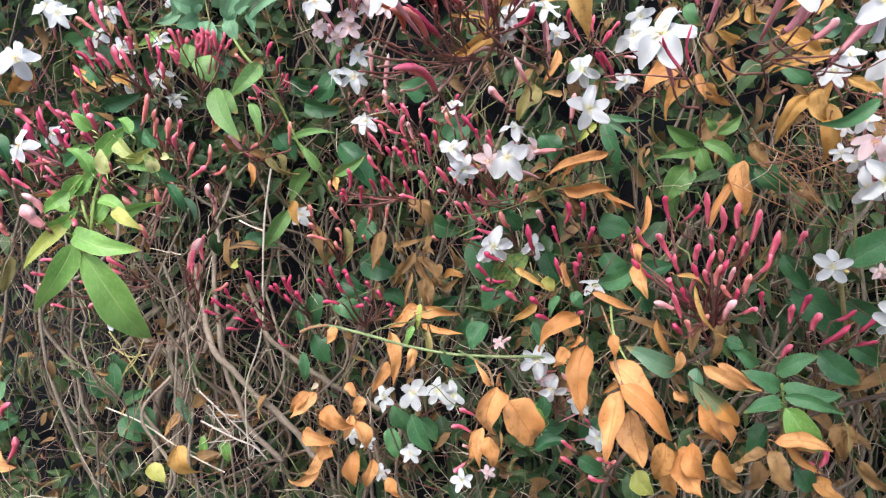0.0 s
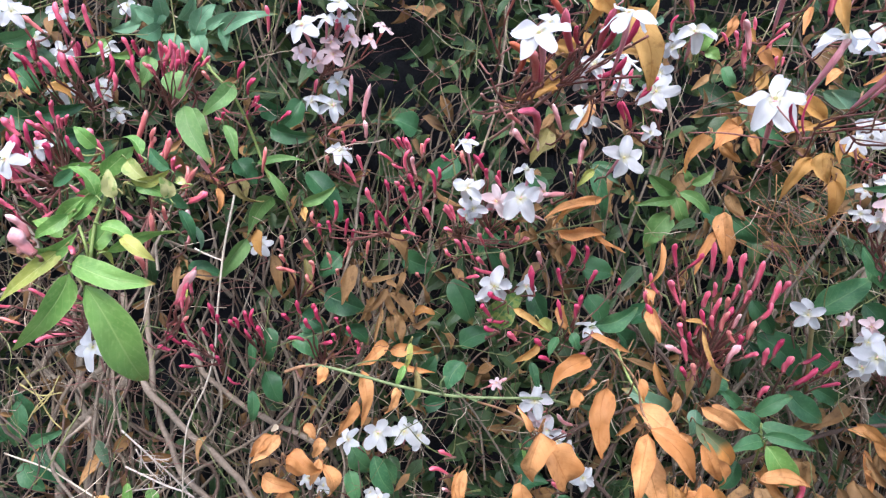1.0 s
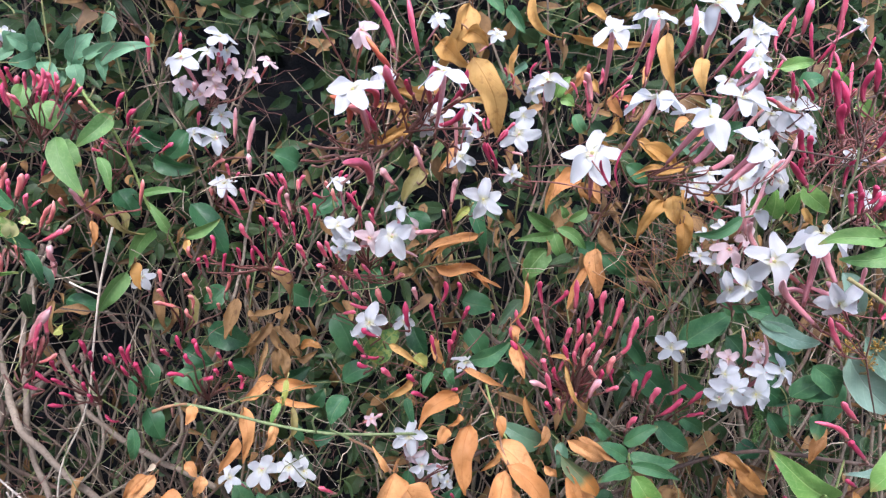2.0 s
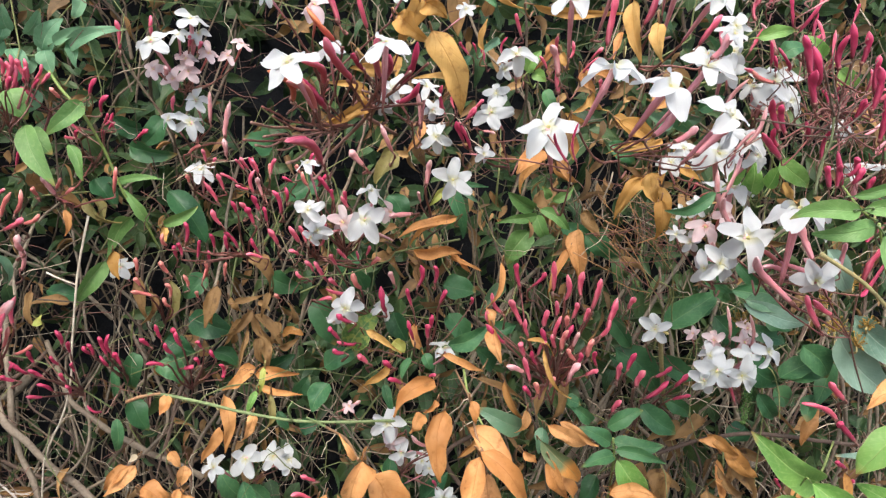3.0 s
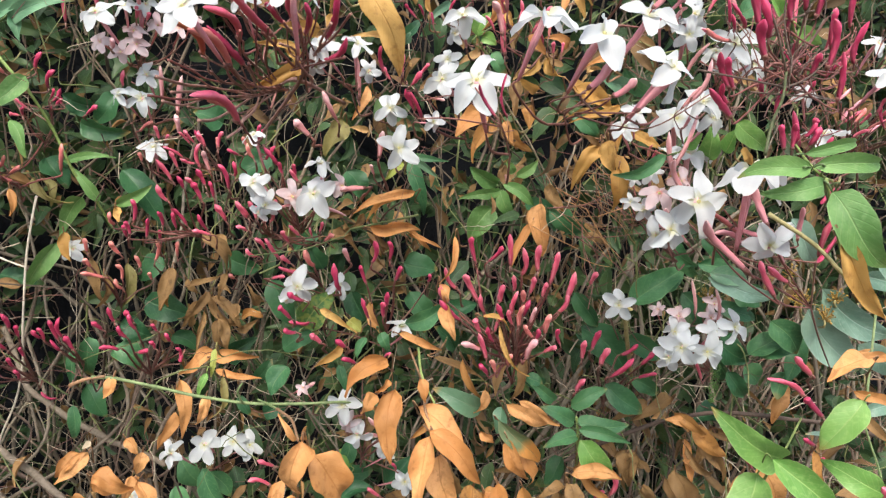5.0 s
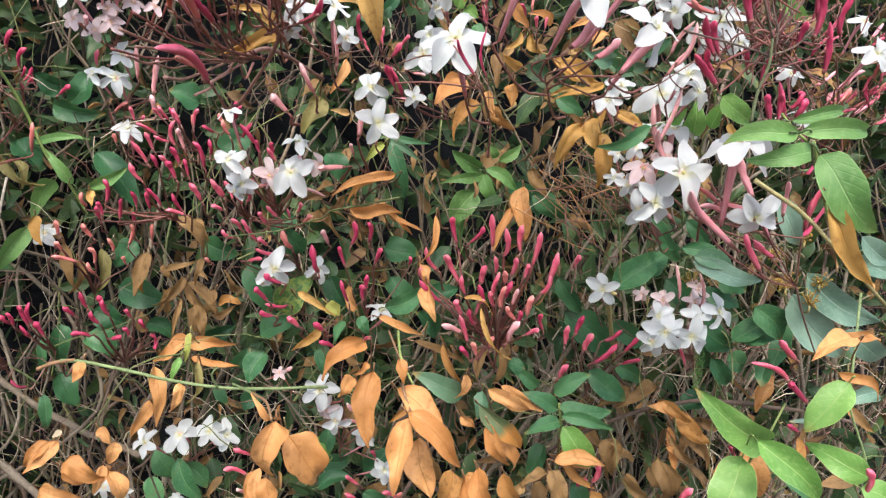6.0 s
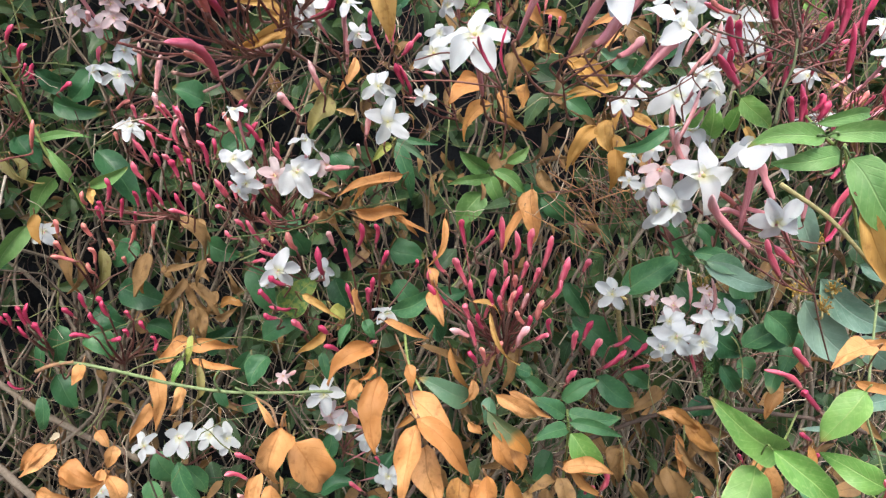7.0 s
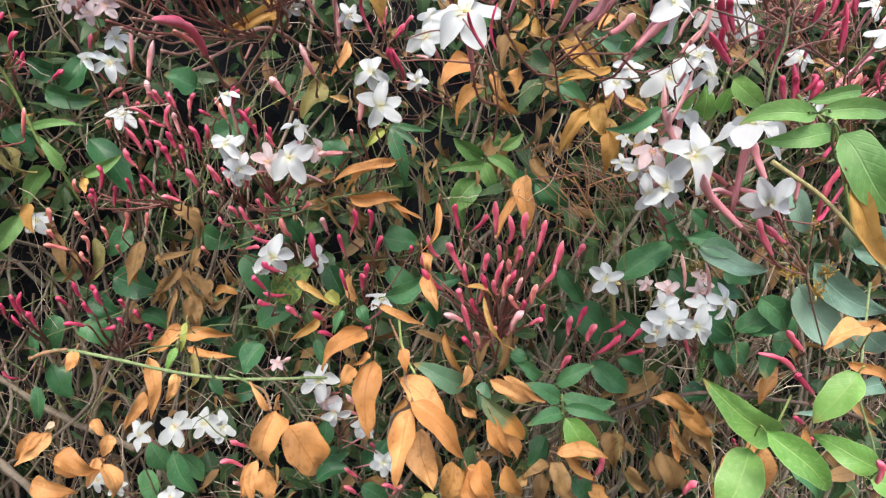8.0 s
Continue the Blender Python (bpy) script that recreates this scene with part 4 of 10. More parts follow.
leaf(t, (-0.0902, 0.57, 0.8429), (-0.0637, 0.566, 0.859), 0.011, "mg", 10, 0.12)
leaf(t, (-0.0886, 0.565, 0.8414), (-0.0857, 0.561, 0.8307), 0.0073, "oy", 10, 0.1)
leaf(t, (-0.1477, 0.53, 0.8575), (-0.1462, 0.526, 0.8394), 0.0067, "o", 10, 0.1)
leaf(t, (-0.1947, 0.58, 0.8785), (-0.1811, 0.576, 0.8916), 0.0069, "t", 30, 0.1)
leaf(t, (-0.1458, 0.57, 0.8614), (-0.1259, 0.566, 0.8387), 0.0108, "yo", 50, 0.1)
t = thing("bud_cluster", (-0.148, 0.55, 0.857), "salmon and pale pink jasmine buds on wiry stems", "flower buds", "bud clusters")
bud(t, (-0.1174, 0.535, 0.8651), (-0.1122, 0.529, 0.8886), 0.00341, "sal")
bud(t, (-0.151, 0.53, 0.8637), (-0.1587, 0.524, 0.8795), 0.00466, "pale")
bud(t, (-0.1636, 0.48, 0.8561), (-0.1553, 0.474, 0.8751), 0.0033, "sal")
bud(t, (-0.1623, 0.48, 0.8512), (-0.1466, 0.474, 0.8606), 0.00332, "sal")
bud(t, (-0.1569, 0.47, 0.8201), (-0.1555, 0.464, 0.8416), 0.00357, "pale")
bud(t, (-0.1512, 0.46, 0.8371), (-0.1527, 0.454, 0.85), 0.00435, "pale")
bud(t, (-0.145, 0.54, 0.8601), (-0.154, 0.534, 0.8645), 0.00273, "sal")
t = thing("bud_cluster", (-0.1756, 0.6, 0.9254), "pink jasmine buds high on the hedge face", "flower buds", "bud clusters")
bud(t, (-0.1894, 0.56, 0.9393), (-0.1891, 0.554, 0.9574), 0.00374, "pink")
bud(t, (-0.1897, 0.56, 0.9334), (-0.1841, 0.554, 0.9565), 0.00409, "pink")
bud(t, (-0.1727, 0.57, 0.9295), (-0.1856, 0.564, 0.9413), 0.00314, "pink")
bud(t, (-0.1409, 0.57, 0.9349), (-0.1345, 0.564, 0.9494), 0.00354, "crim")
bud(t, (-0.1332, 0.57, 0.9239), (-0.1265, 0.564, 0.9386), 0.00356, "crim")
bud(t, (-0.1582, 0.57, 0.9325), (-0.1657, 0.564, 0.9415), 0.00351, "sal")
bud(t, (-0.1259, 0.58, 0.9109), (-0.1264, 0.574, 0.9226), 0.00292, "crim")
bud(t, (-0.1338, 0.58, 0.9031), (-0.1338, 0.574, 0.914), 0.00292, "crim")
bud(t, (-0.1527, 0.58, 0.9041), (-0.1506, 0.574, 0.9125), 0.0029, "crim")
bud(t, (-0.1981, 0.59, 0.8813), (-0.1938, 0.584, 0.8943), 0.00292, "crim")
bud(t, (-0.1861, 0.59, 0.8859), (-0.189, 0.584, 0.8969), 0.00293, "crim")
bud(t, (-0.1107, 0.57, 0.9057), (-0.0984, 0.564, 0.9153), 0.00326, "crim")
bud(t, (-0.1161, 0.56, 0.9675), (-0.1165, 0.554, 0.9916), 0.00346, "pink")
bud(t, (-0.0931, 0.55, 0.9794), (-0.0937, 0.544, 0.9954), 0.00342, "pink")
t = thing("flower_cluster", (-0.0761, 0.6, 0.9471), "dense head of white and pink jasmine flowers in shade", "flower cluster", "flower clusters")
flower(t, (-0.0639, 0.53, 0.9929), (0.02, -0.84, 0.55), 0.0129, 10, "w")
flower(t, (-0.0899, 0.53, 0.9763), (-0.38, -0.82, 0.44), 0.0142, 40, "w")
flower(t, (-0.073, 0.535, 0.9818), (-0.07, -0.77, 0.63), 0.0094, 10, "w")
flower(t, (-0.0602, 0.54, 0.9848), (0.33, -0.83, 0.44), 0.0095, 30, "w")
flower(t, (-0.0693, 0.545, 0.967), (-0.09, -0.98, 0.16), 0.0096, 0, "p")
flower(t, (-0.0784, 0.545, 0.9524), (0.02, -0.99, -0.14), 0.0089, 20, "p")
flower(t, (-0.0912, 0.545, 0.958), (-0.28, -0.95, -0.15), 0.0088, 10, "p")
flower(t, (-0.0545, 0.55, 0.9723), (0.22, -0.96, 0.16), 0.0097, 10, "p")
flower(t, (-0.0408, 0.55, 0.9715), (0.11, -0.93, 0.36), 0.0083, 20, "p")
flower(t, (-0.0308, 0.55, 0.9808), (0.35, -0.70, 0.62), 0.0083, 0, "p")
flower(t, (-0.0676, 0.545, 0.9581), (0.01, -1.00, -0.04), 0.0097, 0, "p")
bud(t, (-0.0665, 0.54, 0.9732), (-0.0654, 0.534, 0.9821), 0.0034, "pink")
bud(t, (-0.0821, 0.54, 0.9511), (-0.0808, 0.534, 0.9603), 0.00408, "pale")
bud(t, (-0.0608, 0.54, 0.9716), (-0.0572, 0.534, 0.9788), 0.00307, "pink")
t = thing("flower_cluster", (-0.0707, 0.6, 0.8987), "three white jasmine flowers with pale buds", "flower cluster", "flower clusters")
flower(t, (-0.0643, 0.56, 0.9388), (-0.04, -0.96, 0.26), 0.0112, 10, "w")
flower(t, (-0.0675, 0.555, 0.9217), (-0.19, -0.97, 0.16), 0.013, 20, "w")
flower(t, (-0.0833, 0.558, 0.9232), (-0.52, -0.82, 0.24), 0.0096, 80, "w")
bud(t, (-0.0538, 0.56, 0.9161), (-0.0542, 0.554, 0.9463), 0.0036, "pale")
bud(t, (-0.0442, 0.56, 0.9081), (-0.0375, 0.554, 0.9381), 0.00435, "pale")
bud(t, (-0.0813, 0.565, 0.9259), (-0.0799, 0.559, 0.9413), 0.00287, "pink")
bud(t, (-0.0409, 0.55, 0.8926), (-0.0425, 0.544, 0.9108), 0.00394, "pale")
t = thing("flower_cluster", (-0.0691, 0.6, 0.867), "single white jasmine flower with small pink buds", "flower cluster", "flower clusters")
flower(t, (-0.0612, 0.56, 0.8869), (-0.16, -0.72, 0.68), 0.0125, 35, "w")
bud(t, (-0.0719, 0.565, 0.897), (-0.0607, 0.559, 0.9059), 0.00292, "sal")
bud(t, (-0.0534, 0.56, 0.8909), (-0.0489, 0.554, 0.8972), 0.00291, "pink")
bud(t, (-0.0565, 0.565, 0.8889), (-0.0592, 0.559, 0.9026), 0.00293, "pink")
bud(t, (-0.0691, 0.565, 0.8732), (-0.0712, 0.559, 0.8829), 0.00293, "sal")
bud(t, (-0.0467, 0.555, 0.8617), (-0.0579, 0.549, 0.8776), 0.00363, "pink")
bud(t, (-0.042, 0.55, 0.8707), (-0.0468, 0.544, 0.8852), 0.00324, "pink")
t = thing("bud_cluster", (-0.0223, 0.5, 0.8328), "many slender crimson jasmine buds pointing upward", "flower buds", "bud clusters")
bud(t, (-0.0344, 0.46, 0.8553), (-0.0423, 0.454, 0.8694), 0.00334, "pink")
bud(t, (-0.0254, 0.47, 0.8408), (-0.0369, 0.464, 0.8551), 0.00281, "crim")
bud(t, (-0.0325, 0.47, 0.837), (-0.0352, 0.464, 0.8526), 0.00281, "crim")
bud(t, (-0.0617, 0.49, 0.8374), (-0.0622, 0.484, 0.8563), 0.00354, "crim")
bud(t, (-0.0546, 0.49, 0.8297), (-0.0535, 0.484, 0.8448), 0.00291, "crim")
bud(t, (-0.0633, 0.49, 0.8297), (-0.067, 0.484, 0.8428), 0.00322, "crim")
bud(t, (-0.0756, 0.5, 0.8372), (-0.0782, 0.494, 0.8473), 0.00294, "sal")
bud(t, (-0.0163, 0.45, 0.8786), (-0.0168, 0.444, 0.8962), 0.00297, "pink")
bud(t, (-0.0096, 0.45, 0.8745), (-0.0145, 0.444, 0.8908), 0.00298, "pale")
bud(t, (-0.0184, 0.45, 0.8667), (-0.0239, 0.444, 0.8755), 0.00298, "pink")
bud(t, (-0.0144, 0.45, 0.8583), (-0.0213, 0.444, 0.8721), 0.00359, "crim")
bud(t, (-0.0104, 0.44, 0.8665), (-0.0172, 0.434, 0.8812), 0.00321, "crim")
bud(t, (0.0017, 0.44, 0.8667), (-0.0047, 0.434, 0.8849), 0.00323, "crim")
bud(t, (-0.0004, 0.44, 0.8492), (-0.0068, 0.434, 0.8611), 0.00354, "pink")
bud(t, (0.0126, 0.43, 0.8522), (0.0051, 0.424, 0.8645), 0.00348, "pink")
bud(t, (-0.0051, 0.44, 0.8401), (-0.0207, 0.434, 0.8448), 0.00266, "pink")
bud(t, (0.014, 0.43, 0.8446), (0.0061, 0.424, 0.8497), 0.00262, "pink")
bud(t, (-0.0071, 0.44, 0.861), (-0.01, 0.434, 0.8746), 0.00264, "crim")
bud(t, (0.0041, 0.45, 0.8741), (0.0022, 0.444, 0.8864), 0.0027, "crim")
bud(t, (-0.0261, 0.46, 0.864), (-0.0305, 0.454, 0.8745), 0.00273, "crim")
bud(t, (-0.0424, 0.48, 0.8391), (-0.0443, 0.474, 0.8519), 0.00286, "crim")
bud(t, (-0.0118, 0.45, 0.8412), (-0.0181, 0.444, 0.8527), 0.00271, "crim")
t = thing("flower_cluster", (0.0244, 0.3250, 0.9227), "large white jasmine flower on a pink tube, close up", "flower cluster", "flower clusters")
flower(t, (0.0045, 0.2197, 0.9415), (-0.40, -0.72, 0.56), 0.0098, -12, "w")
flower(t, (0.0190, 0.2620, 0.9512), (-0.15, -0.75, 0.64), 0.0058, 30, "w")
bud(t, (0.0172, 0.2620, 0.9095), (0.0049, 0.2360, 0.9203), 0.00340, "pink")
stem(t, 0.00053, "stalk", (0.0178, 0.2632, 0.9097), (0.0213, 0.2914, 0.9147), (0.0222, 0.3223, 0.921))
bud(t, (0.0289, 0.2620, 0.9393), (0.0166, 0.2320, 0.9496), 0.00340, "pink")
bud(t, (0.0181, 0.2700, 0.9379), (0.0093, 0.2400, 0.9449), 0.00310, "pink")
bud(t, (0.0185, 0.2700, 0.9300), (0.0102, 0.2450, 0.9375), 0.00280, "crim")
stem(t, 0.00048, "red", (0.0199, 0.2725, 0.9307), (0.0213, 0.2936, 0.9267), (0.026, 0.3269, 0.9222))
bud(t, (0.0065, 0.2550, 0.9313), (-0.0004, 0.2350, 0.9389), 0.00270, "ora")
stem(t, 0.00035, "stalk", (0.0057, 0.2564, 0.9309), (0.0148, 0.2938, 0.9278), (0.0265, 0.3276, 0.9223))
bud(t, (0.0147, 0.2600, 0.9284), (0.0059, 0.2320, 0.9369), 0.00320, "sal")
stem(t, 0.00056, "wine", (0.0137, 0.2597, 0.9283), (0.0192, 0.2947, 0.9242), (0.0344, 0.337, 0.9247))
bud(t, (0.0160, 0.2800, 0.9134), (0.0059, 0.2620, 0.9153), 0.00220, "sal")
stem(t, 0.00038, "wine", (-0.004, 0.2504, 0.9287), (0.0015, 0.2696, 0.9266), (0.0076, 0.2834, 0.9243), (0.0334, 0.3357, 0.9244))
stem(t, 0.00050, "stalk", (-0.0074, 0.2481, 0.9231), (-0.0012, 0.2701, 0.9219), (0.006, 0.2857, 0.9221), (0.0211, 0.3211, 0.9207))
stem(t, 0.00039, "wine", (-0.01, 0.2485, 0.9171), (-0.0023, 0.2688, 0.9167), (0.0067, 0.2842, 0.9182), (0.0271, 0.3283, 0.9225))
stem(t, 0.00055, "stalk", (0.005, 0.2507, 0.9098), (0.0083, 0.2675, 0.9103), (0.0136, 0.2865, 0.9143), (0.019, 0.3185, 0.9201))
stem(t, 0.00043, "wine", (0.0183, 0.2496, 0.9393), (0.0174, 0.2658, 0.9338), (0.0194, 0.2849, 0.9296), (0.0327, 0.3349, 0.9242))
stem(t, 0.00040, "wine", (0.023, 0.2473, 0.9504), (0.023, 0.2689, 0.9434), (0.0231, 0.2827, 0.9354), (0.0324, 0.3346, 0.9241))
stem(t, 0.00035, "stalk", (0.0109, 0.255, 0.9388), (0.0141, 0.2675, 0.9353), (0.0169, 0.2879, 0.9298), (0.0196, 0.3192, 0.9203))
stem(t, 0.00043, "stalk", (-0.0033, 0.2504, 0.9185), (0.0033, 0.2683, 0.9196), (0.0084, 0.284, 0.9186), (0.0258, 0.3267, 0.9221))
stem(t, 0.00035, "stalk", (0.0016, 0.2509, 0.9142), (0.0047, 0.2717, 0.914), (0.0101, 0.2845, 0.9164), (0.0325, 0.3347, 0.9241))
stem(t, 0.00043, "red", (0.0132, 0.2493, 0.9431), (0.0164, 0.2677, 0.9389), (0.0188, 0.2818, 0.9334), (0.0322, 0.3344, 0.9241))
stem(t, 0.00042, "stalk", (0.009, 0.2516, 0.926), (0.0112, 0.2684, 0.9235), (0.0157, 0.2841, 0.9235), (0.0325, 0.3347, 0.9241))
stem(t, 0.00043, "stalk", (-0.0059, 0.249, 0.9155), (-0.0018, 0.2683, 0.9148), (0.0065, 0.2851, 0.9187), (0.0185, 0.3179, 0.9199))
stem(t, 0.00045, "stalk", (0.0143, 0.2475, 0.9047), (0.0179, 0.2637, 0.9081), (0.0183, 0.2888, 0.9128), (0.0284, 0.3298, 0.9229))
stem(t, 0.00039, "red", (0.0272, 0.2518, 0.9412), (0.0264, 0.2691, 0.9361), (0.0256, 0.284, 0.9328), (0.028, 0.3293, 0.9228))
stem(t, 0.00036, "red", (-0.0002, 0.2513, 0.9257), (0.0033, 0.2671, 0.924), (0.0104, 0.2832, 0.9213), (0.0325, 0.3348, 0.9241))
stem(t, 0.0011, "stalk", (0.0244, 0.3250, 0.9227), (0.0385, 0.3500, 0.9299), (0.0647, 0.4000, 0.9214))
t = thing("flower_cluster", (0.0406, 0.3100, 0.9337), "white jasmine flower seen edge-on with crimson buds, close up", "flower cluster", "flower clusters")
flower(t, (0.0350, 0.2250, 0.9505), (-0.02, -0.30, 0.95), 0.0095, 0, "w")
bud(t, (0.0398, 0.2700, 0.9411), (0.0394, 0.2500, 0.9490), 0.00260, "crim")
bud(t, (0.0471, 0.2750, 0.9400), (0.0501, 0.2500, 0.9527), 0.00280, "crim")
stem(t, 0.00055, "stalk", (0.0467, 0.2761, 0.9396), (0.0445, 0.2851, 0.9375), (0.0423, 0.312, 0.9332))
bud(t, (0.0449, 0.2900, 0.9335), (0.0547, 0.2750, 0.9421), 0.00280, "crim")
stem(t, 0.00044, "wine", (0.044, 0.2895, 0.934), (0.0422, 0.2905, 0.9346), (0.0459, 0.3163, 0.9343))
bud(t, (0.0378, 0.2600, 0.9412), (0.0346, 0.2320, 0.9512), 0.00280, "pink")
stem(t, 0.00054, "wine", (0.0378, 0.2575, 0.9416), (0.0397, 0.2923, 0.9373), (0.0396, 0.3088, 0.9324))
bud(t, (0.0331, 0.2700, 0.9439), (0.0281, 0.2500, 0.9504), 0.00220, "crim")
stem(t, 0.00041, "stalk", (0.0333, 0.2704, 0.9441), (0.0391, 0.287, 0.9402), (0.0446, 0.3148, 0.9339))
stem(t, 0.00036, "stalk", (0.028, 0.2539, 0.9499), (0.0348, 0.2776, 0.9425), (0.0472, 0.318, 0.9347))
stem(t, 0.00038, "wine", (0.0443, 0.2545, 0.9542), (0.0426, 0.2758, 0.9437), (0.0359, 0.3044, 0.9313))
stem(t, 0.00038, "red", (0.041, 0.2545, 0.9473), (0.0412, 0.275, 0.9407), (0.0487, 0.3197, 0.9351))
stem(t, 0.00049, "stalk", (0.0479, 0.2545, 0.9444), (0.0454, 0.2813, 0.9391), (0.0503, 0.3216, 0.9356))
stem(t, 0.00056, "wine", (0.035, 0.2518, 0.95), (0.0385, 0.2814, 0.9438), (0.0435, 0.3134, 0.9336))
stem(t, 0.00054, "wine", (0.0253, 0.2537, 0.9398), (0.0312, 0.2787, 0.9359), (0.0374, 0.3061, 0.9317))
stem(t, 0.00049, "red", (0.0526, 0.254, 0.9333), (0.0476, 0.2757, 0.9331), (0.0352, 0.3035, 0.9311))
stem(t, 0.00045, "red", (0.0544, 0.2552, 0.9479), (0.0494, 0.2813, 0.9417), (0.0359, 0.3044, 0.9313))
stem(t, 0.00042, "stalk", (0.031, 0.2573, 0.9368), (0.0364, 0.2752, 0.9363), (0.0374, 0.3062, 0.9318))
stem(t, 0.0009, "stalk", (0.0406, 0.3100, 0.9337), (0.0380, 0.3300, 0.9265), (0.0223, 0.3800, 0.9049))
t = thing("leaf_spray", (0.0565, 0.34, 0.9718), "dry yellow-orange leaves hanging close to the camera", "leaf spray", "leaf sprays")
leaf(t, (0.0647, 0.305, 0.9665), (0.0803, 0.31, 0.931), 0.0136, "oy", 10, 0.1)
leaf(t, (0.0503, 0.31, 0.9728), (0.0609, 0.306, 0.9614), 0.0124, "oy", 10, 0.1)
leaf(t, (0.0753, 0.315, 0.9481), (0.0589, 0.311, 0.9473), 0.0038, "oy", 30, 0.2)
leaf(t, (0.047, 0.315, 0.9494), (0.0303, 0.311, 0.949), 0.0074, "oy", 15, 0.1)
leaf(t, (0.0398, 0.32, 0.9389), (0.0205, 0.316, 0.9419), 0.0046, "oy", 15, 0.1)
leaf(t, (0.0418, 0.32, 0.9346), (0.0192, 0.316, 0.9213), 0.0076, "oy", 15, 0.1)
leaf(t, (0.0519, 0.32, 0.9565), (0.0516, 0.316, 0.9459), 0.0055, "oy", 10, 0.1)
leaf(t, (0.0335, 0.32, 0.941), (0.0401, 0.316, 0.9314), 0.0055, "oy", 30, 0.1)
leaf(t, (0.0607, 0.3, 0.9772), (0.0684, 0.296, 0.9714), 0.0116, "oy", 10, 0.1)
t = thing("flower_cluster", (0.0616, 0.33, 0.9278), "white jasmine flowers behind dry leaves", "flower cluster", "flower clusters")
flower(t, (0.0469, 0.29, 0.9399), (-0.37, -0.76, 0.53), 0.0075, 10, "w")
flower(t, (0.0607, 0.29, 0.9419), (0.08, -0.45, 0.89), 0.0068, 0, "w")
flower(t, (0.0449, 0.3, 0.9332), (-0.47, -0.88, -0.06), 0.0048, 0, "w")
flower(t, (0.0674, 0.31, 0.9333), (-0.09, -1.00, -0.04), 0.0059, 40, "w")
flower(t, (0.0962, 0.4442, 0.9212), (-0.15, -0.95, 0.26), 0.0114, 28, "w")
flower(t, (0.1085, 0.37, 0.9137), (0.01, -0.99, 0.16), 0.0061, 10, "w")
bud(t, (0.0658, 0.33, 0.9215), (0.0624, 0.324, 0.9427), 0.00223, "pale")
bud(t, (0.0769, 0.33, 0.9336), (0.0732, 0.324, 0.9458), 0.00224, "crim")
t = thing("flower_cluster", (0.1363, 0.415, 0.9066), "white jasmine flowers on thin dark stalks", "flower cluster", "flower clusters")
flower(t, (0.1155, 0.3841, 0.9365), (-0.45, -0.85, 0.25), 0.0135, 20, "w")
flower(t, (0.1191, 0.3900, 0.9474), (-0.20, -0.85, 0.45), 0.0080, 0, "w")
bud(t, (0.1069, 0.395, 0.9127), (0.0951, 0.389, 0.9309), 0.00327, "crim")
bud(t, (0.1075, 0.395, 0.9143), (0.099, 0.389, 0.9295), 0.00272, "crim")
bud(t, (0.1048, 0.375, 0.9264), (0.1142, 0.369, 0.9247), 0.00182, "pale")
t = thing("flower_cluster", (0.1225, 0.28, 0.9011), "large white jasmine flower facing out, close up", "flower cluster", "flower clusters")
flower(t, (0.0947, 0.2339, 0.9271), (-0.34, -0.64, 0.69), 0.0122, 4, "w")
bud(t, (0.1048, 0.23, 0.9145), (0.1006, 0.224, 0.9283), 0.00098, "crim")
bud(t, (0.0999, 0.225, 0.9144), (0.0922, 0.219, 0.9242), 0.00128, "crim")
stem(t, 0.00032, "red", (0.1225, 0.28, 0.9011), (0.1023, 0.23, 0.9134), (0.0931, 0.23, 0.9245))
stem(t, 0.0003, "red", (0.1061, 0.24, 0.9123), (0.0926, 0.26, 0.9145), (0.0818, 0.27, 0.914))
stem(t, 0.00028, "red", (0.1061, 0.24, 0.9123), (0.0904, 0.24, 0.9216), (0.0812, 0.26, 0.9204))
t = thing("flower_cluster", (0.1486, 0.43, 0.9617), "white jasmine flower with orange-tipped buds", "flower cluster", "flower clusters")
flower(t, (0.1157, 0.3458, 0.9646), (-0.25, -0.80, 0.55), 0.0118, 20, "w")
flower(t, (0.1202, 0.38, 0.9602), (-0.38, -0.92, -0.05), 0.0073, 0, "w")
bud(t, (0.1258, 0.37, 0.9753), (0.1197, 0.364, 0.9867), 0.00252, "pink")
bud(t, (0.126, 0.31, 0.9499), (0.1194, 0.304, 0.9658), 0.00344, "pale")
bud(t, (0.1301, 0.32, 0.9433), (0.1269, 0.314, 0.9578), 0.00312, "pink")
t = thing("flower_cluster", (0.1026, 0.47, 0.8657), "white jasmine flower with a pale pink bud", "flower cluster", "flower clusters")
flower(t, (0.0880, 0.3520, 0.9000), (-0.10, -0.96, 0.22), 0.0120, -5, "w")
bud(t, (0.0875, 0.425, 0.8835), (0.0874, 0.419, 0.9069), 0.0041, "pale")
bud(t, (0.086, 0.43, 0.8786), (0.0837, 0.424, 0.8877), 0.00238, "pale")
t = thing("flower_cluster", (0.0414, 0.46, 0.8435), "cluster of open white jasmine flowers with pink tubes", "flower cluster", "flower clusters")
flower(t, (0.0161, 0.405, 0.8763), (-0.34, -0.92, 0.20), 0.0112, -5, "w")
flower(t, (0.0491, 0.41, 0.8704), (-0.19, -0.93, 0.31), 0.0145, 0, "w")
flower(t, (0.0224, 0.42, 0.8625), (-0.29, -0.96, -0.04), 0.0092, 10, "w")
flower(t, (0.0378, 0.425, 0.8669), (-0.19, -0.98, 0.06), 0.0112, 0, "p")
flower(t, (0.0185, 0.42, 0.8581), (-0.47, -0.87, -0.16), 0.0067, 0, "w")
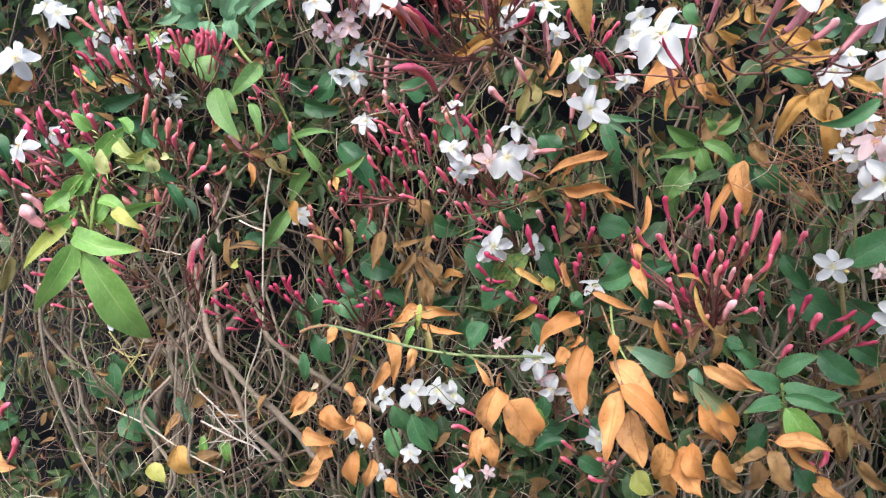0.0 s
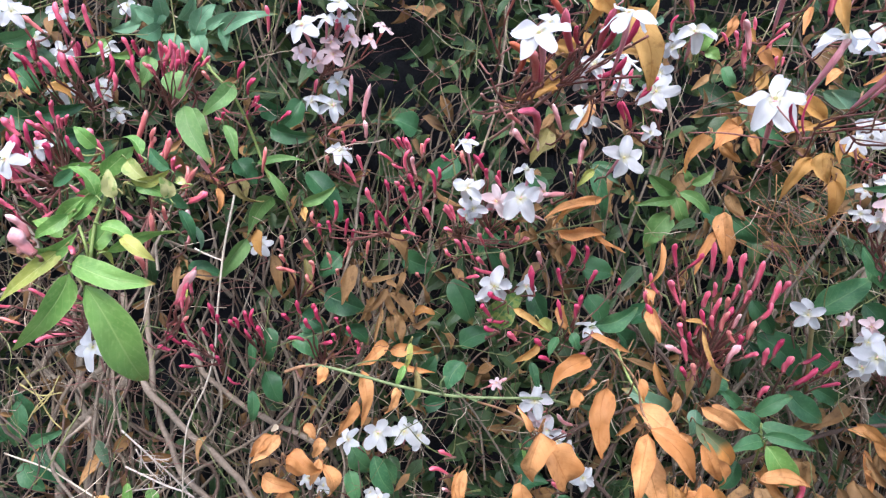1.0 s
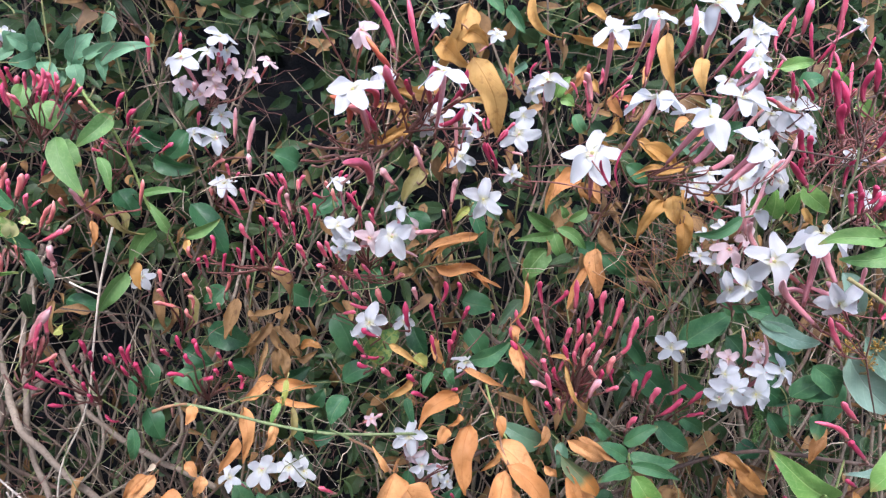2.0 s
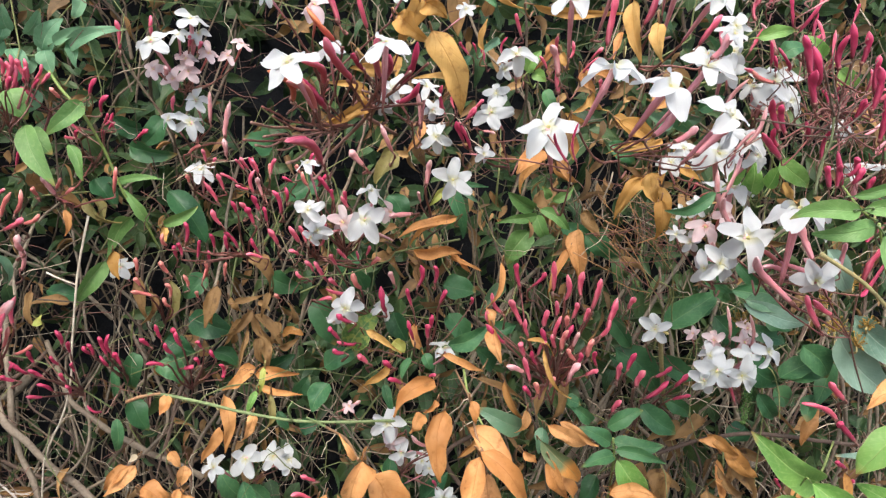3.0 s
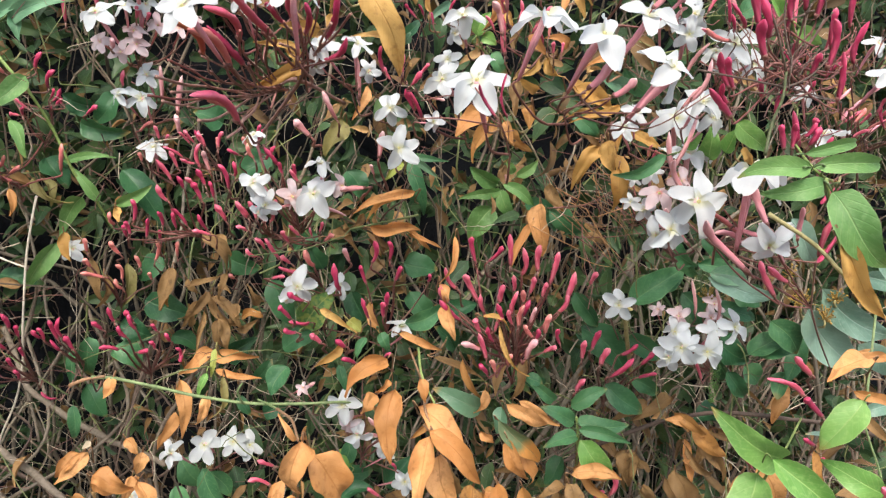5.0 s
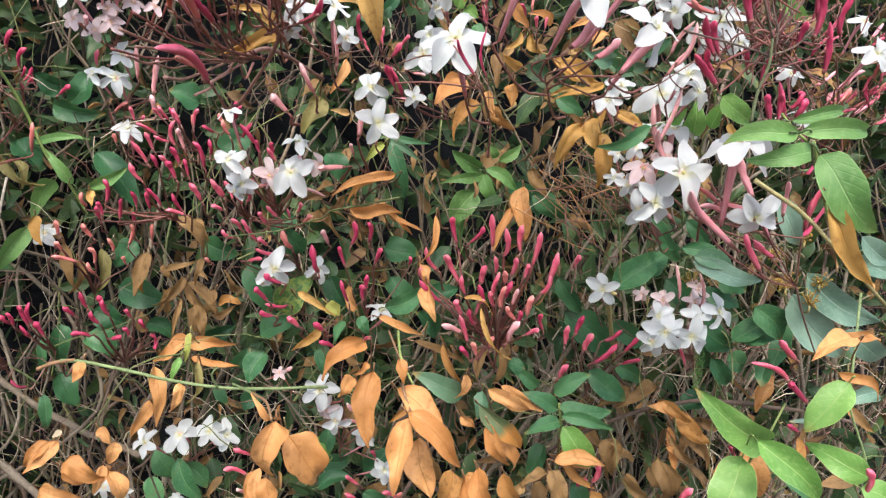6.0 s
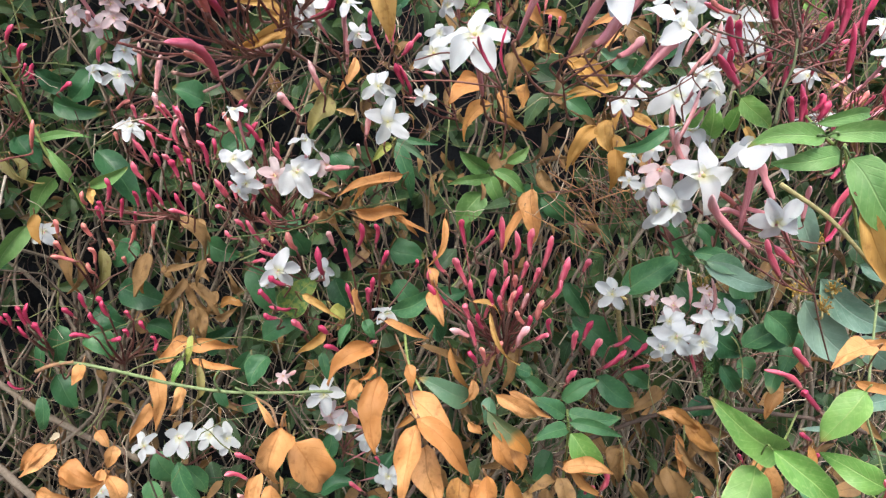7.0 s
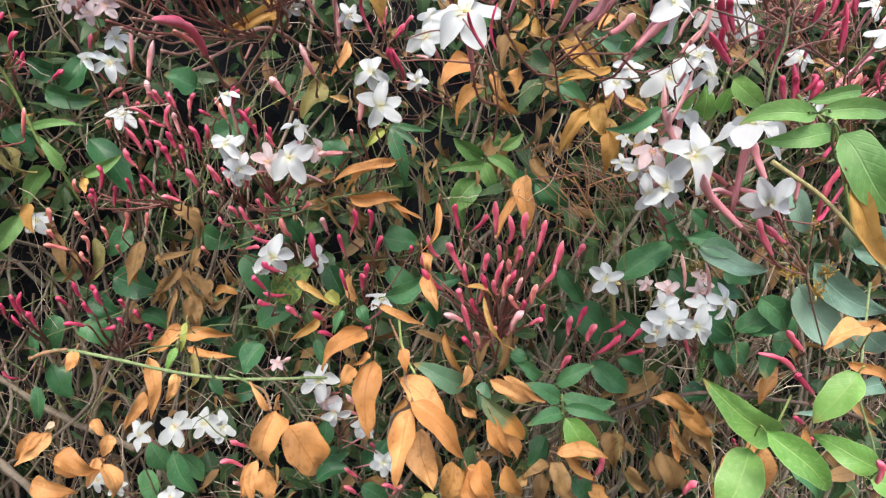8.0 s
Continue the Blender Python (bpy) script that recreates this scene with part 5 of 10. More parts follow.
flower(t, (0.0534, 0.415, 0.8876), (-0.09, -0.27, 0.96), 0.0097, 10, "w")
flower(t, (0.0157, 0.42, 0.902), (-0.29, -0.29, 0.91), 0.0084, 10, "w")
flower(t, (0.0657, 0.42, 0.8747), (0.44, -0.78, 0.44), 0.0081, 0, "p")
bud(t, (0.0842, 0.42, 0.8743), (0.0637, 0.414, 0.8726), 0.00407, "pale")
bud(t, (0.0506, 0.4, 0.8981), (0.038, 0.394, 0.9122), 0.00432, "pale")
bud(t, (0.0589, 0.37, 0.9115), (0.0509, 0.364, 0.9272), 0.003, "pale")
bud(t, (0.0174, 0.42, 0.8847), (0.0125, 0.414, 0.898), 0.00281, "sal")
bud(t, (0.0325, 0.43, 0.8809), (0.0209, 0.424, 0.8948), 0.00318, "crim")
bud(t, (0.0326, 0.43, 0.8758), (0.0305, 0.424, 0.8871), 0.00291, "crim")
bud(t, (0.0435, 0.43, 0.8719), (0.0356, 0.424, 0.8832), 0.00292, "pink")
bud(t, (0.04, 0.43, 0.8753), (0.0375, 0.424, 0.8859), 0.00262, "crim")
bud(t, (0.0207, 0.43, 0.8858), (0.0281, 0.424, 0.8957), 0.0026, "crim")
bud(t, (0.0176, 0.43, 0.8619), (0.0701, 0.424, 0.8546), 0.00236, "pale")
t = thing("leaf_spray", (0.1196, 0.52, 0.8859), "olive and green jasmine leaves between flower clusters", "leaf spray", "leaf sprays")
leaf(t, (0.1154, 0.479, 0.8876), (0.128, 0.475, 0.8513), 0.011, "g", 10, 0.12)
leaf(t, (0.1155, 0.48, 0.8899), (0.1419, 0.476, 0.8884), 0.0055, "g", 10, 0.1)
leaf(t, (0.1139, 0.48, 0.8891), (0.1376, 0.476, 0.8766), 0.0055, "gg", 10, 0.1)
leaf(t, (0.1064, 0.45, 0.8878), (0.0949, 0.446, 0.8762), 0.0071, "yg", 10, 0.1)
leaf(t, (0.0654, 0.42, 0.9128), (0.0548, 0.416, 0.8922), 0.015, "yo", 10, 0.1)
leaf(t, (0.0738, 0.37, 0.93), (0.066, 0.366, 0.9129), 0.0055, "o", 15, 0.12)
leaf(t, (0.0622, 0.4, 0.9211), (0.0538, 0.396, 0.9102), 0.0057, "t", 25, 0.1)
leaf(t, (0.0963, 0.4, 0.9593), (0.1047, 0.396, 0.9685), 0.0072, "dg", 20, 0.1)
leaf(t, (0.1047, 0.37, 0.9683), (0.1046, 0.366, 0.9832), 0.0045, "oy", 30, 0.1)
leaf(t, (0.1215, 0.4, 0.9792), (0.1081, 0.396, 0.9657), 0.0056, "gg", 20, 0.1)
leaf(t, (0.1268, 0.36, 0.9572), (0.1324, 0.356, 0.9683), 0.0085, "lg", 10, 0.1)
leaf(t, (0.1297, 0.34, 0.9473), (0.1362, 0.336, 0.9379), 0.0078, "g", 20, 0.1)
leaf(t, (0.1298, 0.36, 0.9573), (0.1363, 0.356, 0.9531), 0.0074, "lg", 10, 0.1)
leaf(t, (0.0964, 0.4, 0.9562), (0.0992, 0.396, 0.9606), 0.0056, "gg", 10, 0.1)
leaf(t, (0.037, 0.36, 0.9629), (0.0563, 0.356, 0.9475), 0.0083, "t", 40, 0.1)
t = thing("leaf_spray", (0.1439, 0.35, 0.9204), "dry orange leaves behind a white flower", "leaf spray", "leaf sprays")
leaf(t, (0.114, 0.29, 0.918), (0.1002, 0.286, 0.9063), 0.0095, "o", 10, 0.12)
leaf(t, (0.1254, 0.3, 0.9149), (0.1304, 0.296, 0.9053), 0.0051, "o", 20, 0.1)
leaf(t, (0.1371, 0.32, 0.9333), (0.135, 0.316, 0.9181), 0.0071, "t", 20, 0.1)
leaf(t, (0.134, 0.34, 0.9717), (0.1277, 0.336, 0.9576), 0.0061, "o", 30, 0.1)
leaf(t, (0.1495, 0.34, 0.9592), (0.1545, 0.336, 0.9483), 0.0071, "o", 30, 0.1)
leaf(t, (0.1534, 0.34, 0.9458), (0.1436, 0.336, 0.9369), 0.0048, "oy", 30, 0.1)
leaf(t, (0.1301, 0.32, 0.9637), (0.1332, 0.316, 0.9559), 0.0049, "oy", 30, 0.1)
t = thing("leaf_spray", (0.1969, 0.53, 0.8695), "fresh green pinnate jasmine leaf with brown leaves behind", "leaf spray", "leaf sprays")
leaf(t, (0.182, 0.49, 0.8721), (0.1596, 0.486, 0.8858), 0.0143, "mg", 10, 0.12)
leaf(t, (0.1831, 0.485, 0.8686), (0.1527, 0.481, 0.8628), 0.0087, "mg", 15, 0.12)
leaf(t, (0.1822, 0.485, 0.8685), (0.1925, 0.481, 0.847), 0.0112, "mg", 10, 0.12)
leaf(t, (0.1846, 0.485, 0.8727), (0.2073, 0.481, 0.8579), 0.0104, "mg", 10, 0.12)
leaf(t, (0.1762, 0.48, 0.8568), (0.1599, 0.476, 0.8337), 0.0197, "mg", 10, 0.12)
leaf(t, (0.1959, 0.49, 0.8782), (0.2104, 0.486, 0.8911), 0.0089, "mg", 10, 0.1)
leaf(t, (0.1935, 0.49, 0.8806), (0.1851, 0.486, 0.8897), 0.0072, "mg", 10, 0.1)
leaf(t, (0.1906, 0.505, 0.8852), (0.2012, 0.501, 0.8579), 0.019, "t", 20, 0.1)
leaf(t, (0.1737, 0.49, 0.8522), (0.1705, 0.486, 0.811), 0.0121, "mg", 30, 0.1)
leaf(t, (0.1997, 0.48, 0.862), (0.2255, 0.476, 0.8422), 0.018, "dg", 20, 0.1)
t = thing("leaf_spray", (0.2161, 0.48, 0.8746), "dry orange leaf hanging in front of dark green leaf", "leaf spray", "leaf sprays")
leaf(t, (0.1972, 0.442, 0.8642), (0.1997, 0.438, 0.8296), 0.0174, "o", 10, 0.12)
leaf(t, (0.1918, 0.44, 0.8515), (0.1796, 0.436, 0.8209), 0.0083, "o", 20, 0.1)
leaf(t, (0.2098, 0.46, 0.8763), (0.22, 0.456, 0.8572), 0.0106, "t", 20, 0.1)
leaf(t, (0.2111, 0.46, 0.8586), (0.239, 0.456, 0.8406), 0.016, "dg", 10, 0.1)
t = thing("leaf_spray", (0.0967, 0.5, 0.8334), "withered curling orange-brown leaves on dark stalks", "leaf spray", "leaf sprays")
leaf(t, (0.1157, 0.455, 0.869), (0.0765, 0.451, 0.8511), 0.0094, "o", 15, 0.15)
leaf(t, (0.0873, 0.455, 0.8454), (0.1197, 0.451, 0.8447), 0.0114, "o", 12, 0.15)
leaf(t, (0.1122, 0.455, 0.841), (0.1319, 0.451, 0.8302), 0.0039, "o", 30, 0.2)
leaf(t, (0.1008, 0.46, 0.8649), (0.0891, 0.456, 0.8558), 0.0076, "o", 40, 0.2)
leaf(t, (0.0746, 0.46, 0.8551), (0.0558, 0.456, 0.848), 0.0061, "t", 30, 0.1)
leaf(t, (0.0723, 0.47, 0.846), (0.0839, 0.466, 0.8235), 0.0063, "t", 40, 0.1)
leaf(t, (0.0922, 0.46, 0.8362), (0.096, 0.456, 0.8177), 0.0062, "t", 40, 0.1)
leaf(t, (0.061, 0.47, 0.8363), (0.0758, 0.466, 0.839), 0.0097, "t", 30, 0.1)
stem(t, 0.00068, "brown", (0.0967, 0.5, 0.8334), (0.0974, 0.46, 0.8534), (0.115, 0.455, 0.8675))
stem(t, 0.00067, "brown", (0.0967, 0.5, 0.8334), (0.071, 0.46, 0.8494), (0.0523, 0.46, 0.8548))
t = thing("flower_cluster", (0.1465, 0.285, 0.9189), "big white jasmine flowers on long pink tubes, close up", "flower cluster", "flower clusters")
flower(t, (0.1311, 0.2178, 0.9427), (0.16, -0.74, 0.65), 0.0125, 35, "w")
flower(t, (0.1155, 0.2288, 0.9485), (0.24, -0.42, 0.88), 0.0118, 10, "w")
flower(t, (0.1568, 0.238, 0.9527), (0.2, -0.6, 0.77), 0.0112, 0, "w")
bud(t, (0.1421, 0.232, 0.9238), (0.1467, 0.224, 0.9313), 0.0029, "tube")
bud(t, (0.1298, 0.226, 0.9248), (0.1359, 0.218, 0.9357), 0.003, "tube")
bud(t, (0.1581, 0.24, 0.9543), (0.1605, 0.232, 0.9644), 0.0028, "tube")
stem(t, 0.00035, "red", (0.1465, 0.285, 0.9189), (0.1268, 0.25, 0.9217), (0.1317, 0.23, 0.9248))
stem(t, 0.00035, "stalk", (0.1465, 0.285, 0.9189), (0.1335, 0.25, 0.9197), (0.1437, 0.235, 0.924))
t = thing("flower_cluster", (0.1694, 0.29, 0.9153), "big white jasmine flower on a curved pink tube, close up", "flower cluster", "flower clusters")
flower(t, (0.1611, 0.2264, 0.9351), (0.2, -0.72, 0.66), 0.0125, 20, "w")
bud(t, (0.1509, 0.232, 0.919), (0.1623, 0.224, 0.9315), 0.0031, "tube")
stem(t, 0.00038, "red", (0.1694, 0.29, 0.9153), (0.1369, 0.25, 0.9183), (0.1514, 0.233, 0.919))
stem(t, 0.0003, "stalk", (0.1694, 0.29, 0.9153), (0.1738, 0.26, 0.9149), (0.1912, 0.25, 0.9283))
t = thing("flower_cluster", (0.3152, 0.43, 0.934), "white jasmine flowers high on the hedge among crimson buds", "flower cluster", "flower clusters")
flower(t, (0.2524, 0.3697, 0.9787), (-0.10, -0.72, 0.68), 0.0150, 10, "w")
flower(t, (0.2389, 0.35, 0.9648), (-0.38, -0.92, 0.05), 0.0099, 10, "w")
flower(t, (0.2394, 0.35, 0.989), (0.01, -0.93, 0.36), 0.0109, 30, "w")
flower(t, (0.2631, 0.3451, 0.9607), (-0.25, -0.80, 0.55), 0.0152, 10, "w")
flower(t, (0.2822, 0.355, 0.9526), (0.11, -0.96, 0.26), 0.0098, 10, "w")
flower(t, (0.2763, 0.37, 0.9539), (-0.47, -0.77, 0.43), 0.0107, 20, "w")
flower(t, (0.2684, 0.37, 0.9597), (-0.33, -0.51, 0.79), 0.01, 20, "w")
flower(t, (0.2307, 0.36, 0.9748), (0.02, -0.84, 0.55), 0.0095, 20, "w")
bud(t, (0.2703, 0.37, 0.9441), (0.2781, 0.364, 0.9629), 0.00275, "pale")
bud(t, (0.2476, 0.37, 0.94), (0.2588, 0.364, 0.9618), 0.00272, "pale")
bud(t, (0.2317, 0.36, 0.966), (0.2397, 0.354, 0.9804), 0.00261, "pale")
bud(t, (0.2754, 0.36, 0.9745), (0.2584, 0.354, 0.9932), 0.00317, "pale")
t = thing("bud_cluster", (0.2242, 0.25, 0.9396), "long crimson jasmine buds on a green stem forking into brown stalks", "flower buds", "bud clusters")
stem(t, 0.0006, "og", (0.207, 0.235, 0.9065), (0.2121, 0.24, 0.9182), (0.2161, 0.241, 0.9278), (0.2178, 0.243, 0.9378))
stem(t, 0.00042, "brown", (0.2178, 0.243, 0.9378), (0.2067, 0.238, 0.954), (0.1975, 0.235, 0.9633))
stem(t, 0.0004, "red", (0.2178, 0.243, 0.9378), (0.2318, 0.25, 0.9496), (0.2387, 0.25, 0.9603))
stem(t, 0.00038, "brown", (0.2173, 0.243, 0.9315), (0.2354, 0.252, 0.9374), (0.2498, 0.256, 0.9494))
stem(t, 0.00036, "red", (0.2149, 0.241, 0.9238), (0.2374, 0.255, 0.931), (0.2632, 0.265, 0.937))
stem(t, 0.00034, "brown", (0.2191, 0.244, 0.9437), (0.2156, 0.245, 0.9575), (0.2162, 0.245, 0.9698))
stem(t, 0.00032, "red", (0.2171, 0.243, 0.935), (0.2022, 0.24, 0.938), (0.2009, 0.25, 0.931))
stem(t, 0.0003, "brown", (0.2293, 0.249, 0.9478), (0.2288, 0.25, 0.9565), (0.2305, 0.25, 0.9645))
stem(t, 0.00028, "red", (0.2354, 0.252, 0.9374), (0.2495, 0.258, 0.9378), (0.259, 0.26, 0.946))
bud(t, (0.2041, 0.237, 0.9395), (0.1954, 0.231, 0.9551), 0.0034, "crim")
bud(t, (0.1982, 0.234, 0.9494), (0.1892, 0.228, 0.9662), 0.0034, "crim")
bud(t, (0.2063, 0.24, 0.9481), (0.1988, 0.234, 0.9625), 0.003, "crim")
bud(t, (0.2203, 0.247, 0.9565), (0.2174, 0.241, 0.9688), 0.0031, "crim")
bud(t, (0.2282, 0.25, 0.9609), (0.2231, 0.244, 0.9746), 0.0032, "crim")
bud(t, (0.2347, 0.252, 0.9595), (0.2312, 0.246, 0.974), 0.003, "crim")
bud(t, (0.246, 0.256, 0.9393), (0.2431, 0.25, 0.9602), 0.0033, "crim")
bud(t, (0.2502, 0.26, 0.9486), (0.2471, 0.254, 0.9664), 0.003, "crim")
bud(t, (0.2379, 0.255, 0.9377), (0.2366, 0.249, 0.947), 0.0027, "crim")
bud(t, (0.2608, 0.265, 0.9287), (0.2566, 0.259, 0.9475), 0.003, "crim")
bud(t, (0.1994, 0.25, 0.93), (0.1901, 0.244, 0.943), 0.0032, "crim")
bud(t, (0.2016, 0.25, 0.9198), (0.1871, 0.244, 0.9287), 0.003, "crim")
bud(t, (0.2225, 0.262, 0.9284), (0.216, 0.256, 0.9357), 0.0026, "crim")
bud(t, (0.2688, 0.268, 0.9452), (0.2674, 0.262, 0.9626), 0.003, "crim")
bud(t, (0.2645, 0.268, 0.9589), (0.261, 0.262, 0.9764), 0.0029, "crim")
forks(t, 34, (0.2124, 0.243, 0.9205), (0.2448, 0.275, 0.9575))
t = thing("bud_cluster", (0.2474, 0.262, 0.9023), "short crimson jasmine buds above a light green leaf", "flower buds", "bud clusters")
bud(t, (0.2307, 0.255, 0.9072), (0.2243, 0.251, 0.9184), 0.0031, "crim")
bud(t, (0.2364, 0.258, 0.9084), (0.2322, 0.254, 0.9195), 0.0028, "crim")
bud(t, (0.246, 0.26, 0.9108), (0.2481, 0.256, 0.9183), 0.0029, "crim")
bud(t, (0.2437, 0.262, 0.9131), (0.2464, 0.258, 0.9199), 0.0026, "crim")
bud(t, (0.2568, 0.264, 0.906), (0.2563, 0.26, 0.9146), 0.0026, "crim")
t = thing("vine_stem", (0.33, 0.345, 0.925), "brown forking flower stalks, bare of buds", "stem", "bare stems")
forks(t, 40, (0.27, 0.29, 0.90), (0.36, 0.345, 0.965))
t = thing("flower_cluster", (0.2272, 0.32, 0.8956), "open white jasmine flowers in a loose head", "flower cluster", "flower clusters")
flower(t, (0.2232, 0.3271, 0.9206), (-0.38, -0.80, 0.46), 0.0145, 25, "w")
flower(t, (0.1865, 0.31, 0.9152), (-0.37, -0.76, 0.53), 0.0079, 0, "w")
flower(t, (0.2137, 0.29, 0.9276), (-0.09, -0.89, 0.45), 0.0098, 0, "w")
flower(t, (0.2224, 0.3122, 0.9043), (-0.08, -0.26, 0.96), 0.0135, 10, "w")
flower(t, (0.2226, 0.295, 0.9209), (0.14, -0.76, 0.63), 0.0086, 30, "w")
flower(t, (0.1925, 0.31, 0.9223), (-0.17, -0.76, 0.63), 0.0079, 0, "w")
bud(t, (0.1984, 0.27, 0.8868), (0.1875, 0.264, 0.9019), 0.00286, "pale")
bud(t, (0.2005, 0.285, 0.8939), (0.1911, 0.279, 0.9127), 0.00257, "pale")
bud(t, (0.2057, 0.3, 0.8927), (0.2158, 0.294, 0.9232), 0.00225, "pale")
t = thing("flower_cluster", (0.21, 0.264, 0.8682), "large star-shaped white jasmine flower, close up", "flower cluster", "flower clusters")
flower(t, (0.1950, 0.2562, 0.8864), (-0.19, -0.95, 0.26), 0.0142, 12, "w")
flower(t, (0.2190, 0.2569, 0.8996), (-0.02, -0.22, 0.97), 0.0165, 10, "w")
flower(t, (0.2211, 0.2445, 0.8710), (-0.15, -0.93, -0.20), 0.0115, -30, "w")
bud(t, (0.2229, 0.2560, 0.8562), (0.1890, 0.2460, 0.8785), 0.00360, "tube")
bud(t, (0.2237, 0.2500, 0.8772), (0.2142, 0.2520, 0.8931), 0.00340, "tube")
bud(t, (0.2316, 0.2500, 0.8470), (0.2182, 0.2480, 0.8650), 0.00300, "pink")
bud(t, (0.2568, 0.2600, 0.8613), (0.2565, 0.2500, 0.8882), 0.00300, "pink")
bud(t, (0.2298, 0.2700, 0.8662), (0.2067, 0.2620, 0.8730), 0.00280, "tube")
bud(t, (0.2438, 0.2620, 0.8583), (0.2273, 0.2580, 0.8778), 0.00280, "tube")
bud(t, (0.2306, 0.2750, 0.8674), (0.2024, 0.2700, 0.8816), 0.00260, "sal")
bud(t, (0.2543, 0.2700, 0.8688), (0.2504, 0.2620, 0.8842), 0.00270, "tube")
bud(t, (0.2422, 0.2550, 0.8525), (0.2274, 0.2500, 0.8600), 0.00260, "pink")
stem(t, 0.00045, "wine", (0.2229, 0.2560, 0.8562), (0.2375, 0.2600, 0.8505), (0.2791, 0.2850, 0.8338))
stem(t, 0.00042, "wine", (0.2237, 0.2500, 0.8772), (0.2373, 0.2560, 0.8615), (0.2791, 0.2850, 0.8338))
stem(t, 0.0004, "wine", (0.2316, 0.2500, 0.8470), (0.2480, 0.2620, 0.8411), (0.2791, 0.2850, 0.8338))
stem(t, 0.0004, "stalk", (0.2298, 0.2700, 0.8662), (0.2461, 0.2720, 0.8605), (0.2737, 0.2850, 0.8470))
stem(t, 0.00045, "stalk", (0.2568, 0.2600, 0.8613), (0.2656, 0.2700, 0.8499), (0.2791, 0.2850, 0.8338))
stem(t, 0.0004, "wine", (0.2109, 0.2620, 0.8826), (0.2340, 0.2680, 0.8642), (0.2791, 0.2850, 0.8338))
stem(t, 0.0005, "stalk", (0.2791, 0.2850, 0.8338), (0.2996, 0.3000, 0.8132), (0.3479, 0.3400, 0.7780))
t = thing("flower_cluster", (0.2367, 0.34, 0.8482), "cluster of pinkish white jasmine flowers fading", "flower cluster", "flower clusters")
flower(t, (0.1993, 0.295, 0.8859), (-0.29, -0.89, 0.35), 0.0101, 10, "p")
flower(t, (0.1973, 0.3, 0.8952), (-0.37, -0.76, 0.53), 0.0068, 0, "w")
flower(t, (0.1892, 0.265, 0.8738), (-0.09, -1.00, -0.04), 0.0101, 20, "w")
flower(t, (0.1883, 0.275, 0.8697), (-0.47, -0.87, -0.16), 0.0082, 0, "w")
flower(t, (0.1934, 0.31, 0.8803), (-0.48, -0.85, 0.24), 0.005, 0, "w")
flower(t, (0.1941, 0.31, 0.8913), (-0.19, -0.92, 0.35), 0.0045, 0, "w")
flower(t, (0.2129, 0.3, 0.8915), (0.02, -0.84, 0.55), 0.0074, 0, "p")
flower(t, (0.1953, 0.3, 0.8778), (-0.38, -0.92, 0.05), 0.0064, 0, "w")
bud(t, (0.2157, 0.29, 0.8608), (0.1969, 0.284, 0.88), 0.00267, "pale")
t = thing("leaf_spray", (0.2105, 0.38, 0.91), "dry yellow leaves hanging in front of fine tendrils", "leaf spray", "leaf sprays")
leaf(t, (0.1204, 0.21, 0.9615), (0.1194, 0.206, 0.9502), 0.0056, "oy", 10, 0.1)
leaf(t, (0.1827, 0.37, 0.9383), (0.2037, 0.366, 0.9281), 0.01, "oy", 15, 0.15)
leaf(t, (0.2045, 0.37, 0.9201), (0.1753, 0.366, 0.9179), 0.0048, "oy", 15, 0.1)
leaf(t, (0.1981, 0.36, 0.9047), (0.1834, 0.356, 0.8838), 0.0089, "oy", 10, 0.12)
leaf(t, (0.2012, 0.355, 0.9081), (0.2033, 0.351, 0.8914), 0.0122, "oy", 20, 0.1)
leaf(t, (0.2032, 0.345, 0.8937), (0.2003, 0.341, 0.8736), 0.0092, "oy", 10, 0.1)
leaf(t, (0.2047, 0.34, 0.9163), (0.1969, 0.336, 0.9023), 0.0064, "oy", 30, 0.1)
leaf(t, (0.1598, 0.32, 0.9756), (0.1563, 0.316, 0.961), 0.0049, "o", 30, 0.1)
leaf(t, (0.1508, 0.25, 0.9398), (0.1398, 0.246, 0.9369), 0.0043, "o", 30, 0.1)
leaf(t, (0.1918, 0.37, 0.9097), (0.2041, 0.366, 0.9009), 0.0047, "t", 30, 0.1)
t = thing("vine_stem", (0.2336, 0.43, 0.8634), "tangle of fine rusty brown dry tendrils", "stem")
for _ in range(64):
    x, z = CHANCE.gauss(0.2306, 0.013), CHANCE.gauss(0.8634, 0.015)
    y, slope, run = CHANCE.uniform(0.392, 0.435), CHANCE.gauss(-0.55, 0.6), CHANCE.uniform(0.010, 0.026)
    dx, dz = run * math.cos(slope), run * math.sin(slope)
    stem(t, CHANCE.uniform(0.00017, 0.00034), CHANCE.choice(("amber", "amber", "rust", "rust", "red", "tan")), (x - dx, y, z - dz), (x + CHANCE.gauss(0, 0.002), y - 0.003, z + CHANCE.gauss(0, 0.002)), (x + dx, y + 0.002, z + dz))
t = thing("leaf_spray", (0.2737, 0.36, 0.903), "yellow-green jasmine leaves behind white flowers", "leaf spray", "leaf sprays")
leaf(t, (0.2323, 0.31, 0.9014), (0.2292, 0.306, 0.9167), 0.0118, "lg", 10, 0.1)
leaf(t, (0.2189, 0.31, 0.9065), (0.2251, 0.306, 0.9134), 0.008, "lg", 10, 0.1)
leaf(t, (0.2314, 0.29, 0.9192), (0.2486, 0.286, 0.9075), 0.0101, "lg", 10, 0.12)
leaf(t, (0.2339, 0.3, 0.9053), (0.2372, 0.296, 0.9156), 0.0089, "lg", 20, 0.1)
leaf(t, (0.2501, 0.31, 0.908), (0.2548, 0.306, 0.8973), 0.0047, "oy", 30, 0.1)
